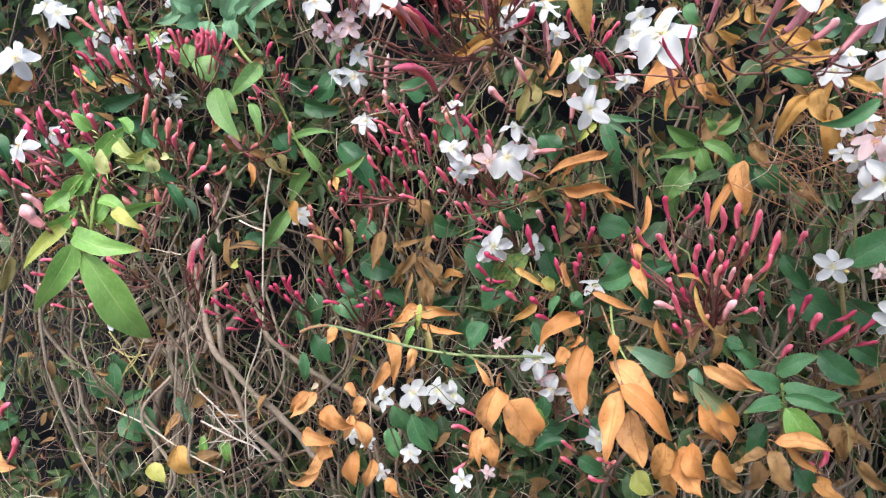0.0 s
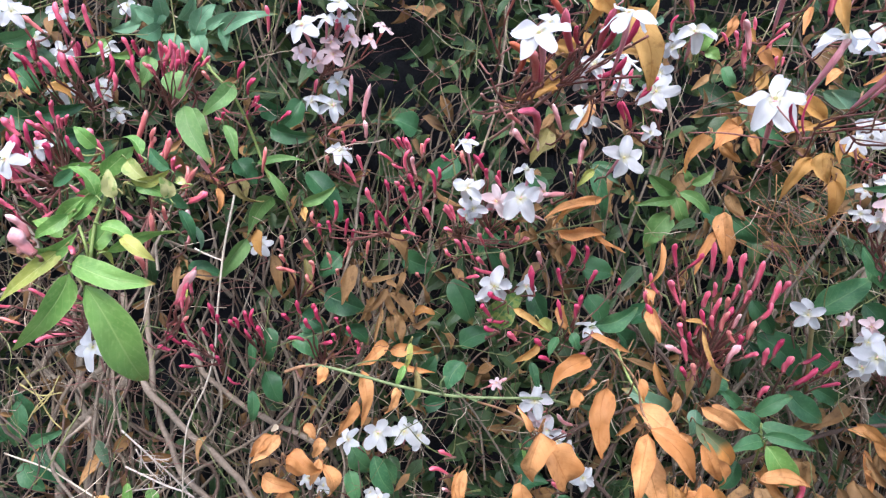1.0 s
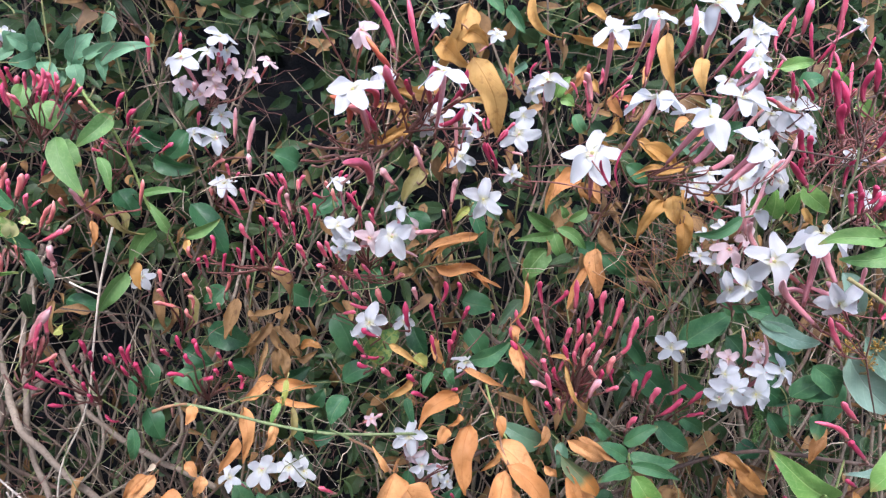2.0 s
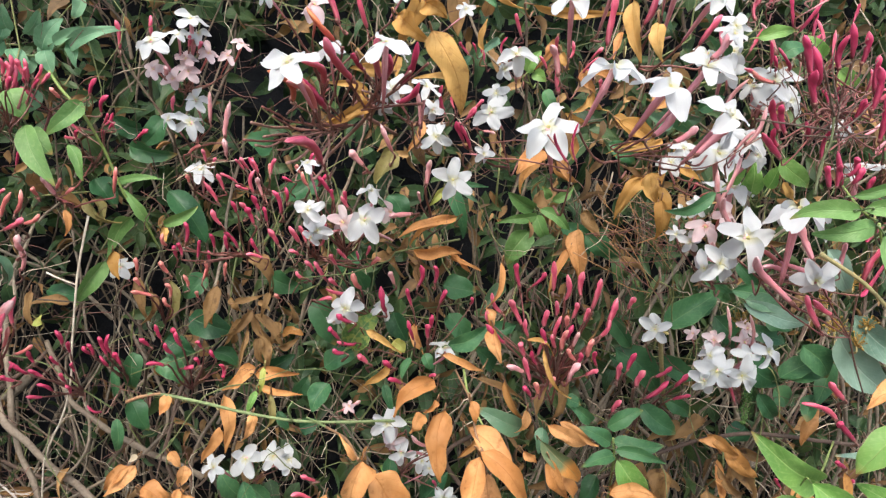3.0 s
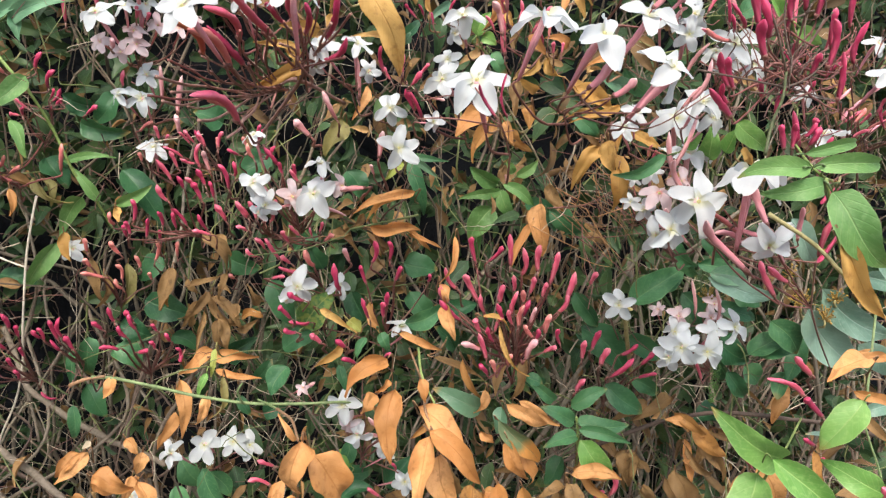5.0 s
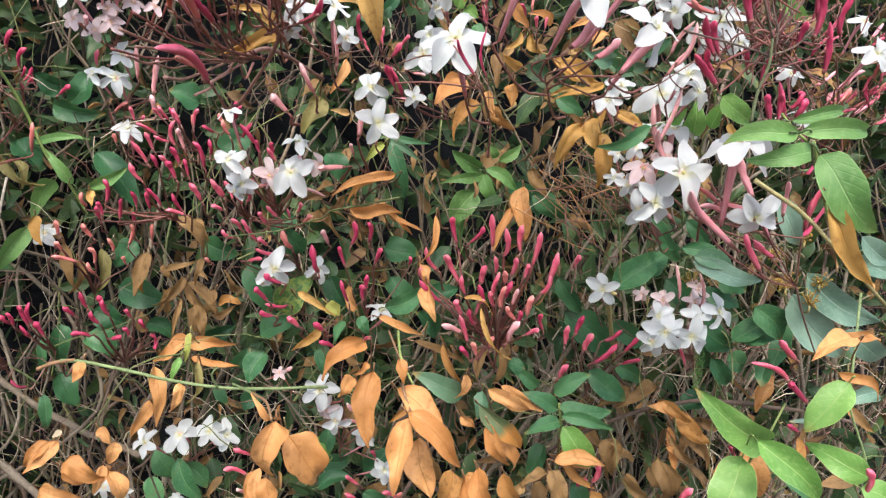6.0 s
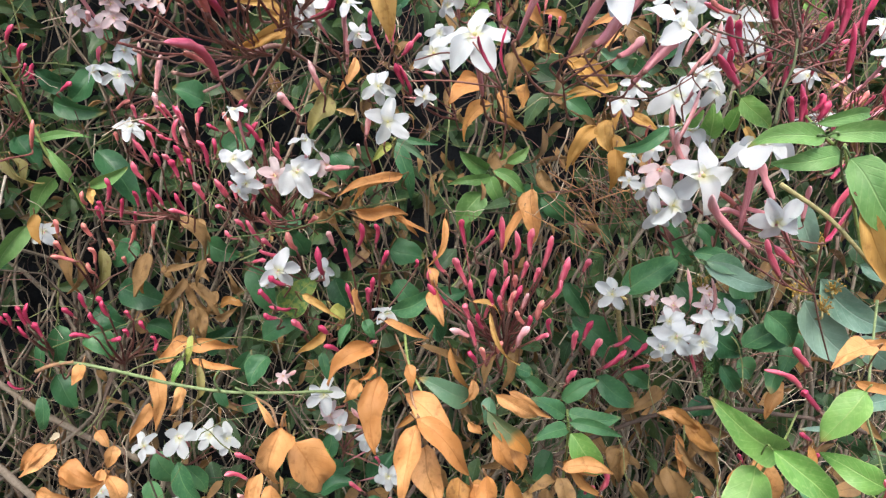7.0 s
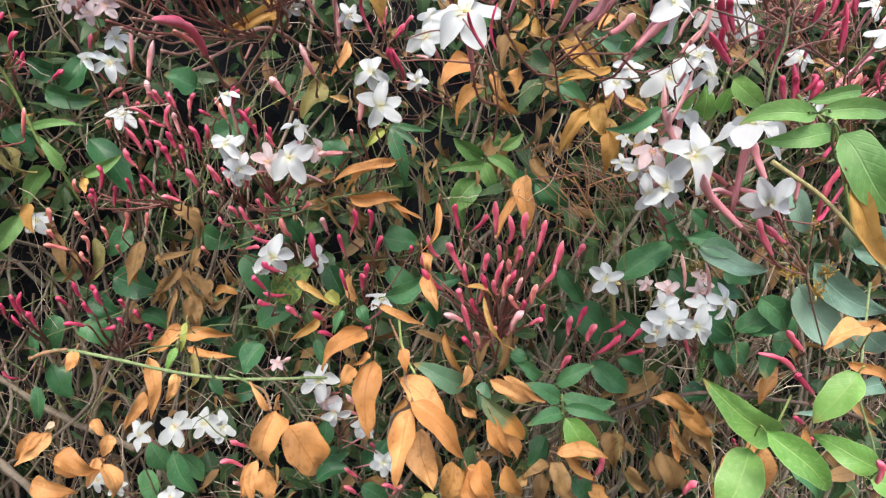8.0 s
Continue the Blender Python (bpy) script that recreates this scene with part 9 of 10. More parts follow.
leaf(t, (0.2708, 0.42, 0.8106), (0.291, 0.416, 0.8264), 0.018, "g", 10, 0.1)
leaf(t, (0.2836, 0.39, 0.8343), (0.3115, 0.386, 0.8249), 0.0121, "g", 10, 0.1)
leaf(t, (0.3356, 0.42, 0.8111), (0.3539, 0.416, 0.8004), 0.02, "dg", 10, 0.1)
leaf(t, (0.3352, 0.42, 0.7521), (0.3506, 0.416, 0.7328), 0.015, "dg", 10, 0.1)
leaf(t, (0.2226, 0.46, 0.9231), (0.2422, 0.456, 0.9097), 0.0131, "dg", 10, 0.1)
leaf(t, (0.2266, 0.4, 0.9431), (0.2533, 0.396, 0.9417), 0.0114, "gg", 10, 0.1)
leaf(t, (0.24, 0.38, 0.9453), (0.2541, 0.376, 0.9521), 0.0109, "g", 10, 0.1)
t = thing("flower_cluster", (0.0214, 0.36, 0.9461), "white jasmine flowers along the upper hedge face", "flower cluster", "flower clusters")
flower(t, (-0.0049, 0.31, 0.9765), (-0.32, -0.89, 0.32), 0.0061, 10, "w")
flower(t, (0.0143, 0.3, 0.9723), (-0.11, -0.78, 0.62), 0.008, 0, "p")
flower(t, (0.0564, 0.35, 0.9899), (-0.22, -0.83, 0.52), 0.0063, 0, "w")
flower(t, (0.0965, 0.38, 0.9899), (-0.12, -0.89, 0.43), 0.0058, 0, "w")
bud(t, (0.0205, 0.25, 0.9523), (0.0091, 0.244, 0.9615), 0.00243, "ora")
bud(t, (0.0229, 0.25, 0.9561), (0.0109, 0.244, 0.9754), 0.00259, "pink")
bud(t, (0.0323, 0.26, 0.9589), (0.0258, 0.254, 0.9778), 0.00235, "pink")
t = thing("flower_cluster", (0.1703, 0.32, 0.9594), "large white jasmine flowers at the top of the hedge", "flower cluster", "flower clusters")
flower(t, (0.1102, 0.26, 0.9761), (-0.18, -0.53, 0.83), 0.0108, 10, "w")
flower(t, (0.1237, 0.25, 0.9825), (0.00, -0.70, 0.71), 0.0093, 20, "w")
flower(t, (0.1367, 0.23, 0.9847), (-0.27, -0.50, 0.82), 0.011, 0, "w")
flower(t, (0.1561, 0.235, 0.9769), (0.09, -0.84, 0.54), 0.0099, 10, "w")
flower(t, (0.2066, 0.3, 0.9761), (-0.01, -0.78, 0.62), 0.0086, 20, "w")
flower(t, (0.2621, 0.3, 1.0014), (0.08, -0.89, 0.44), 0.0057, 0, "w")
flower(t, (0.1543, 0.27, 0.9859), (-0.32, -0.85, 0.42), 0.0066, 0, "w")
bud(t, (0.1212, 0.25, 0.9573), (0.1226, 0.244, 0.9785), 0.00283, "pink")
bud(t, (0.1353, 0.25, 0.9669), (0.1366, 0.244, 0.9855), 0.00285, "pink")
bud(t, (0.1645, 0.26, 0.9624), (0.1698, 0.254, 0.9738), 0.00283, "pink")
bud(t, (0.1967, 0.26, 0.9842), (0.1948, 0.254, 0.999), 0.00286, "pink")
bud(t, (0.2137, 0.26, 0.9836), (0.2106, 0.254, 1.0031), 0.00289, "pink")
t = thing("leaf_spray", (0.1803, 0.36, 0.978), "dry yellow leaves between top flowers", "leaf spray", "leaf sprays")
leaf(t, (0.1047, 0.29, 0.9784), (0.1408, 0.286, 0.9771), 0.0055, "oy", 15, 0.1)
leaf(t, (0.1451, 0.28, 0.9821), (0.1488, 0.276, 0.9565), 0.008, "oy", 10, 0.1)
leaf(t, (0.0912, 0.31, 0.9968), (0.1037, 0.306, 0.9774), 0.0057, "oy", 20, 0.15)
leaf(t, (0.0622, 0.31, 0.9906), (0.051, 0.306, 0.9598), 0.0132, "oy", 10, 0.1)
leaf(t, (0.2327, 0.32, 0.9785), (0.2531, 0.316, 0.9835), 0.0075, "lg", 10, 0.1)
leaf(t, (0.1275, 0.33, 1.0004), (0.1386, 0.326, 0.9928), 0.0071, "oy", 30, 0.1)
leaf(t, (0.1076, 0.4, 1.0104), (0.1181, 0.396, 0.9949), 0.0087, "g", 20, 0.1)
leaf(t, (0.0935, 0.4, 1.0151), (0.1036, 0.396, 1.0029), 0.0098, "g", 20, 0.1)
t = thing("flower_cluster", (-0.3375, 0.56, 0.9159), "white jasmine flowers at the hedge's open end", "flower cluster", "flower clusters")
flower(t, (-0.2928, 0.48, 0.9368), (0.14, -0.86, 0.48), 0.0164, 0, "w")
flower(t, (-0.2899, 0.52, 0.9756), (0.24, -0.84, 0.48), 0.0114, 20, "w")
t = thing("leaf_spray", (-0.0813, 0.56, 0.5818), "dry orange leaves at the foot of the hedge", "leaf spray", "orange leaves")
leaf(t, (-0.0912, 0.51, 0.6318), (-0.1163, 0.506, 0.601), 0.01, "o", 15, 0.15)
leaf(t, (-0.0683, 0.5, 0.6297), (-0.0713, 0.496, 0.5978), 0.0178, "o", 15, 0.15)
leaf(t, (-0.0541, 0.5, 0.6221), (-0.0632, 0.496, 0.5959), 0.0114, "o", 15, 0.15)
leaf(t, (-0.1041, 0.52, 0.599), (-0.132, 0.516, 0.5856), 0.0119, "o", 15, 0.15)
leaf(t, (-0.0404, 0.48, 0.6184), (-0.0317, 0.476, 0.6021), 0.011, "o", 15, 0.15)
leaf(t, (0.0337, 0.45, 0.6762), (0.0279, 0.446, 0.6482), 0.0081, "o", 15, 0.15)
leaf(t, (0.1194, 0.35, 0.7014), (0.1282, 0.346, 0.6879), 0.0134, "yg", 15, 0.12)
leaf(t, (0.1389, 0.34, 0.7192), (0.1503, 0.336, 0.6961), 0.015, "o", 12, 0.12)
leaf(t, (0.1679, 0.36, 0.7095), (0.1805, 0.356, 0.6878), 0.0113, "ot", 15, 0.12)
leaf(t, (0.1345, 0.36, 0.6986), (0.1436, 0.356, 0.6837), 0.0131, "ot", 15, 0.12)
leaf(t, (0.2075, 0.4, 0.6808), (0.2008, 0.396, 0.66), 0.0121, "t", 20, 0.12)
leaf(t, (0.2284, 0.4, 0.6773), (0.2417, 0.396, 0.6607), 0.0141, "dg", 15, 0.12)
t = thing("flower_cluster", (-0.0064, 0.54, 0.5731), "small white jasmine flowers at the foot of the hedge", "flower cluster", "flower clusters")
flower(t, (-0.0234, 0.49, 0.6329), (0.24, -0.89, 0.39), 0.0088, 10, "w")
flower(t, (0.0193, 0.43, 0.6462), (0.14, -0.86, 0.48), 0.0085, 0, "w")
flower(t, (-0.0485, 0.5, 0.6105), (-0.06, -0.92, 0.39), 0.0074, 0, "w")
flower(t, (0.0373, 0.44, 0.6474), (0.24, -0.95, 0.20), 0.0058, 0, "p")
bud(t, (0.0235, 0.44, 0.6558), (0.0136, 0.434, 0.6497), 0.00335, "pink")
bud(t, (0.1181, 0.4, 0.6756), (0.1058, 0.394, 0.6834), 0.00332, "pink")
bud(t, (0.1152, 0.4, 0.6639), (0.0994, 0.394, 0.6719), 0.00333, "pink")
t = thing("leaf_spray", (-0.4556, 0.64, 0.6597), "dry yellow and brown leaves at the hedge's open end", "leaf spray", "leaf sprays")
leaf(t, (-0.4097, 0.57, 0.7048), (-0.4036, 0.566, 0.6774), 0.0127, "oy", 20, 0.12)
leaf(t, (-0.4167, 0.57, 0.7281), (-0.3957, 0.566, 0.714), 0.0151, "ot", 20, 0.12)
leaf(t, (-0.4547, 0.6, 0.5654), (-0.4281, 0.596, 0.5526), 0.0218, "o", 15, 0.12)
leaf(t, (-0.2558, 0.58, 0.5877), (-0.2399, 0.576, 0.5555), 0.0219, "oy", 15, 0.12)
leaf(t, (-0.284, 0.58, 0.5674), (-0.2677, 0.576, 0.5527), 0.0174, "yg", 15, 0.12)
leaf(t, (-0.3794, 0.55, 0.7975), (-0.3895, 0.546, 0.7745), 0.0119, "oy", 20, 0.12)
leaf(t, (-0.374, 0.56, 0.7761), (-0.3856, 0.556, 0.7425), 0.0122, "yo", 20, 0.12)
leaf(t, (-0.3968, 0.56, 0.8244), (-0.3688, 0.556, 0.8343), 0.0165, "dg", 20, 0.12)
leaf(t, (-0.3796, 0.56, 0.8802), (-0.3611, 0.556, 0.8575), 0.0162, "dg", 20, 0.12)
leaf(t, (-0.4269, 0.6, 0.6412), (-0.449, 0.596, 0.62), 0.0188, "g", 20, 0.12)
leaf(t, (-0.4339, 0.62, 0.5971), (-0.4563, 0.616, 0.5808), 0.0215, "dg", 20, 0.12)
leaf(t, (-0.4402, 0.6, 0.6637), (-0.4295, 0.596, 0.6429), 0.0143, "ot", 20, 0.12)
leaf(t, (-0.3717, 0.55, 0.9249), (-0.3537, 0.546, 0.9029), 0.0196, "oy", 20, 0.12)
leaf(t, (-0.3354, 0.56, 0.9336), (-0.3542, 0.556, 0.9116), 0.0163, "ot", 20, 0.12)
leaf(t, (-0.305, 0.52, 0.8819), (-0.2921, 0.516, 0.8608), 0.015, "dg", 20, 0.1)
t = thing("bud_cluster", (-0.4695, 0.66, 0.5126), "pink jasmine buds low at the hedge's open end", "flower buds", "bud clusters")
bud(t, (-0.423, 0.58, 0.5653), (-0.4076, 0.574, 0.5973), 0.0063, "pink")
bud(t, (-0.4235, 0.58, 0.611), (-0.4061, 0.574, 0.6335), 0.00534, "pink")
bud(t, (-0.2365, 0.37, 0.8297), (-0.241, 0.364, 0.842), 0.00351, "sal")
bud(t, (-0.2, 0.35, 0.8453), (-0.2093, 0.344, 0.8594), 0.00456, "pale")
bud(t, (-0.2414, 0.37, 0.8425), (-0.2371, 0.364, 0.853), 0.00295, "pink")
bud(t, (-0.2298, 0.37, 0.8584), (-0.2401, 0.364, 0.8746), 0.00372, "pink")
bud(t, (-0.2546, 0.37, 0.8647), (-0.2625, 0.364, 0.871), 0.00373, "pink")
t = thing("moss_tuft", (0.3396, 0.44, 0.7538), "clump of soft green moss hanging under white flowers", "moss")
moss(t, (0.3116, 0.4, 0.7535), 0.0058, 0.0154)
t = thing("leaf_spray", (0.228, 0.42, 0.914), "dry yellow leaves hanging in the middle of the hedge face", "leaf spray", "leaf sprays")
leaf(t, (0.1818, 0.36, 0.9352), (0.2029, 0.356, 0.9236), 0.0121, "oy", 12, 0.15)
leaf(t, (0.2079, 0.36, 0.9265), (0.1787, 0.356, 0.9174), 0.0054, "oy", 15, 0.2)
leaf(t, (0.2019, 0.37, 0.9071), (0.1901, 0.366, 0.8839), 0.0082, "oy", 12, 0.12)
leaf(t, (0.2036, 0.35, 0.901), (0.2088, 0.346, 0.8751), 0.0083, "oy", 12, 0.12)
leaf(t, (0.1688, 0.38, 0.9339), (0.1546, 0.376, 0.9399), 0.0075, "oy", 20, 0.1)
leaf(t, (0.1687, 0.39, 0.9256), (0.1668, 0.386, 0.9115), 0.0099, "ot", 20, 0.1)
leaf(t, (0.1415, 0.37, 0.9141), (0.1273, 0.366, 0.8962), 0.0093, "ot", 12, 0.15)
leaf(t, (0.1502, 0.37, 0.9119), (0.1609, 0.366, 0.8988), 0.0073, "ot", 20, 0.15)
leaf(t, (0.2264, 0.38, 0.9135), (0.2435, 0.376, 0.9028), 0.0075, "oy", 20, 0.1)
leaf(t, (0.1724, 0.38, 0.951), (0.1797, 0.376, 0.9397), 0.0076, "oy", 25, 0.1)
leaf(t, (0.1845, 0.38, 0.9578), (0.1699, 0.376, 0.9616), 0.0075, "o", 25, 0.1)
leaf(t, (0.2076, 0.36, 0.9519), (0.1972, 0.356, 0.9422), 0.0073, "o", 25, 0.1)
t = thing("leaf_spray", (0.0967, 0.5, 0.8414), "withered curled leaves on dark stalks, orange-brown", "leaf spray", "leaf sprays")
leaf(t, (0.1077, 0.455, 0.8663), (0.083, 0.451, 0.8555), 0.0076, "ot", 25, 0.2)
leaf(t, (0.0841, 0.46, 0.8529), (0.07, 0.456, 0.845), 0.0069, "t", 35, 0.2)
leaf(t, (0.0945, 0.455, 0.8431), (0.1137, 0.451, 0.84), 0.0078, "o", 25, 0.2)
leaf(t, (0.0768, 0.46, 0.8596), (0.0629, 0.456, 0.8542), 0.0063, "t", 35, 0.2)
leaf(t, (0.1124, 0.455, 0.8437), (0.1287, 0.451, 0.8317), 0.0043, "o", 30, 0.2)
leaf(t, (0.0912, 0.46, 0.8531), (0.0983, 0.456, 0.8413), 0.0053, "t", 40, 0.2)
leaf(t, (0.0637, 0.47, 0.8546), (0.0495, 0.466, 0.858), 0.0064, "t", 35, 0.2)
t = thing("leaf_spray", (-0.0253, 0.58, 0.7842), "limp brown leaves hanging among stems", "leaf spray", "leaf sprays")
leaf(t, (-0.0184, 0.55, 0.8234), (-0.0025, 0.546, 0.8038), 0.011, "t", 30, 0.15)
leaf(t, (-0.0505, 0.55, 0.7947), (-0.0523, 0.546, 0.77), 0.0109, "ot", 20, 0.2)
leaf(t, (-0.0383, 0.555, 0.789), (-0.0301, 0.551, 0.7773), 0.0062, "t", 30, 0.2)
leaf(t, (-0.0222, 0.55, 0.7776), (0.0019, 0.546, 0.7532), 0.0081, "t", 20, 0.2)
leaf(t, (-0.0299, 0.55, 0.7734), (-0.0448, 0.546, 0.755), 0.0067, "t", 30, 0.2)
leaf(t, (-0.0163, 0.55, 0.7586), (-0.0138, 0.546, 0.7361), 0.0081, "t", 25, 0.2)
leaf(t, (0.0019, 0.545, 0.762), (0.018, 0.541, 0.7609), 0.0104, "ot", 25, 0.2)
leaf(t, (-0.1141, 0.59, 0.7981), (-0.1063, 0.586, 0.7602), 0.0108, "t", 30, 0.15)
leaf(t, (-0.087, 0.59, 0.7944), (-0.0946, 0.586, 0.7603), 0.0126, "yo", 30, 0.15)
leaf(t, (-0.1429, 0.58, 0.8601), (-0.1351, 0.576, 0.8407), 0.0102, "yo", 30, 0.15)
leaf(t, (0.0135, 0.55, 0.7694), (0.0055, 0.546, 0.7872), 0.0062, "t", 30, 0.15)
t = thing("leaf_spray", (0.2048, 0.43, 0.671), "mixed brown and green leaves at the hedge's foot", "leaf spray", "leaf sprays")
leaf(t, (0.1125, 0.36, 0.7544), (0.1003, 0.356, 0.7441), 0.0063, "ot", 25, 0.2)
leaf(t, (0.1679, 0.37, 0.7283), (0.1819, 0.366, 0.7056), 0.0081, "o", 20, 0.2)
leaf(t, (0.2162, 0.39, 0.7095), (0.2357, 0.386, 0.6844), 0.0094, "ot", 25, 0.2)
leaf(t, (0.2758, 0.42, 0.7322), (0.2465, 0.416, 0.7192), 0.0095, "t", 20, 0.2)
leaf(t, (0.2736, 0.43, 0.6875), (0.2655, 0.426, 0.6651), 0.0087, "t", 25, 0.2)
leaf(t, (0.2848, 0.4, 0.7321), (0.3088, 0.396, 0.7174), 0.0098, "ot", 20, 0.2)
leaf(t, (0.296, 0.4, 0.7084), (0.3222, 0.396, 0.6812), 0.0083, "t", 25, 0.2)
leaf(t, (0.2021, 0.38, 0.6971), (0.1832, 0.376, 0.6933), 0.0075, "t", 25, 0.2)
leaf(t, (0.1531, 0.36, 0.7072), (0.1396, 0.356, 0.7004), 0.0094, "ot", 20, 0.2)
leaf(t, (0.2953, 0.42, 0.6747), (0.3122, 0.416, 0.659), 0.0099, "t", 25, 0.2)
t = thing("bud_cluster", (0.3467, 0.36, 0.8998), "loose slanting pink jasmine buds above glossy leaves", "flower buds", "bud clusters")
bud(t, (0.334, 0.3187, 0.926), (0.3348, 0.3112, 0.9308), 0.00218, "pink")
bud(t, (0.3301, 0.3221, 0.9195), (0.3361, 0.3169, 0.9245), 0.00185, "sal")
bud(t, (0.3255, 0.322, 0.9222), (0.3277, 0.3166, 0.928), 0.00213, "pink")
bud(t, (0.3189, 0.3207, 0.9138), (0.3255, 0.3145, 0.9194), 0.00195, "pink")
bud(t, (0.3264, 0.3278, 0.922), (0.3333, 0.3264, 0.9308), 0.00244, "sal")
bud(t, (0.3413, 0.324, 0.9273), (0.3482, 0.32, 0.9321), 0.00211, "crim")
bud(t, (0.326, 0.3127, 0.9271), (0.3258, 0.3078, 0.936), 0.00175, "pink")
bud(t, (0.3285, 0.3094, 0.9341), (0.3248, 0.3024, 0.9428), 0.00204, "sal")
bud(t, (0.3362, 0.3125, 0.933), (0.3373, 0.3076, 0.9405), 0.00197, "pink")
bud(t, (0.3319, 0.3097, 0.926), (0.3364, 0.3028, 0.9339), 0.00202, "sal")
bud(t, (0.2996, 0.331, 0.9352), (0.2984, 0.3251, 0.9437), 0.00234, "crim")
bud(t, (0.2942, 0.3285, 0.9467), (0.2896, 0.3208, 0.9581), 0.0024, "sal")
bud(t, (0.3072, 0.3301, 0.9445), (0.3118, 0.3235, 0.9542), 0.0025, "crim")
bud(t, (0.2942, 0.3384, 0.9459), (0.2874, 0.3373, 0.9588), 0.00185, "crim")
bud(t, (0.3366, 0.3169, 0.9199), (0.3309, 0.3148, 0.9311), 0.0021, "crim")
bud(t, (0.338, 0.3097, 0.9173), (0.3377, 0.3028, 0.9268), 0.00209, "crim")
t = thing("flower_cluster", (0.3536, 0.35, 0.8973), "white jasmine flowers above a slanting bud mass", "flower cluster", "flower clusters")
flower(t, (0.3195, 0.3, 0.945), (-0.03, -0.89, 0.46), 0.01, 10, "w")
flower(t, (0.3203, 0.3404, 0.9166), (-0.10, -0.22, 0.97), 0.0160, 0, "w")
flower(t, (0.3053, 0.34, 0.9372), (-0.42, -0.79, 0.44), 0.0077, 20, "w")
flower(t, (0.3376, 0.33, 0.9647), (-0.02, -0.83, 0.55), 0.0081, 0, "w")
t = thing("bud_cluster", (-0.218, 0.43, 0.8315), "bright pink jasmine buds crowding round a leafy young shoot", "flower buds", "bud clusters")
bunch(t, (-0.2169, 0.4, 0.8659), (0.036, 0.016, 0.026), 17, (-0.35, -0.2, 1.0), (0.011, 0.019), (0.0022, 0.003), ('pink', 'crim', 'pink'))
t = thing("bud_cluster", (-0.2, 0.41, 0.783), "pink jasmine buds lying level under a broad light leaf", "flower buds", "bud clusters")
bunch(t, (-0.2094, 0.385, 0.7983), (0.02, 0.01, 0.016), 9, (-1.0, -0.2, 0.35), (0.011, 0.017), (0.002, 0.0027), ('pink', 'pink', 'sal'))
t = thing("bud_cluster", (-0.1608, 0.44, 0.7709), "three long salmon jasmine buds over bare stems", "flower buds", "bud clusters")
bunch(t, (-0.1441, 0.4, 0.8019), (0.008, 0.008, 0.01), 3, (0.35, -0.2, 1.0), (0.015, 0.021), (0.0026, 0.0032), ('sal', 'pink'))
t = thing("bud_cluster", (-0.278, 0.62, 0.9), "upright crimson jasmine buds above grey-green leaves", "flower buds", "bud clusters")
bunch(t, (-0.2647, 0.58, 0.926), (0.032, 0.012, 0.016), 11, (-0.1, -0.2, 1.0), (0.016, 0.024), (0.003, 0.0042), ('crim', 'pink', 'crim'))
t = thing("bud_cluster", (-0.2129, 0.6, 0.908), "upright crimson jasmine buds high on the hedge's open end", "flower buds", "bud clusters")
bunch(t, (-0.203, 0.56, 0.937), (0.026, 0.012, 0.012), 6, (0.05, -0.2, 1.0), (0.018, 0.026), (0.003, 0.004), ('crim', 'pink'))
t = thing("bud_cluster", (0.2997, 0.37, 0.9733), "slim upright pink jasmine tubes behind white flowers", "flower buds", "bud clusters")
bunch(t, (0.2679, 0.335, 0.9868), (0.042, 0.016, 0.020), 14, (0.12, -0.2, 1.0), (0.014, 0.022), (0.0019, 0.0026), ("pink", "tube", "crim"))
t = thing("bud_cluster", (0.4043, 0.4, 0.9121), "dusky pink jasmine tubes slanting over brown stalks", "flower buds", "bud clusters")
bunch(t, (0.3677, 0.365, 0.9382), (0.034, 0.016, 0.026), 17, (0.75, -0.2, 0.72), (0.014, 0.021), (0.0019, 0.0026), ("pink", "tube", "pink"))
t = thing("leaf_spray", (-0.2058, 0.6, 0.9689), "grey-green rounded leaflets at the hedge's upper end", "leaf spray", "leaf sprays")
leaf(t, (-0.1996, 0.58, 0.9756), (-0.2148, 0.57, 0.984), 0.0145, "bl", 10, 0.1)
leaf(t, (-0.1988, 0.58, 0.9732), (-0.2136, 0.57, 0.9643), 0.0138, "bl", 10, 0.1)
leaf(t, (-0.1958, 0.58, 0.98), (-0.1956, 0.57, 0.9986), 0.0137, "bl", 10, 0.1)
leaf(t, (-0.1844, 0.575, 0.9789), (-0.1688, 0.565, 0.9967), 0.0121, "bl", 10, 0.1)
leaf(t, (-0.1913, 0.57, 0.9672), (-0.1825, 0.56, 0.9471), 0.0145, "bl", 12, 0.1)
leaf(t, (-0.2041, 0.57, 0.9499), (-0.2084, 0.56, 0.9289), 0.0136, "mg", 15, 0.1)
leaf(t, (-0.1715, 0.575, 0.9737), (-0.1625, 0.57, 0.9577), 0.0115, "bl", 15, 0.1)
leaf(t, (-0.1456, 0.58, 1.0097), (-0.1533, 0.58, 0.9925), 0.0108, "bl", 15, 0.1)
t = thing("bud_cluster", (-0.178, 0.52, 0.9111), "upright pink jasmine buds beside grey-green leaflets", "flower buds", "bud clusters")
bud(t, (-0.1801, 0.493, 0.9316), (-0.1869, 0.4883, 0.9405), 0.00273, "sal")
bud(t, (-0.1693, 0.4942, 0.9364), (-0.166, 0.4904, 0.95), 0.00224, "pink")
bud(t, (-0.1783, 0.4905, 0.9308), (-0.1832, 0.4841, 0.9389), 0.00231, "pink")
bud(t, (-0.1692, 0.4932, 0.9334), (-0.1628, 0.4887, 0.9443), 0.00295, "crim")
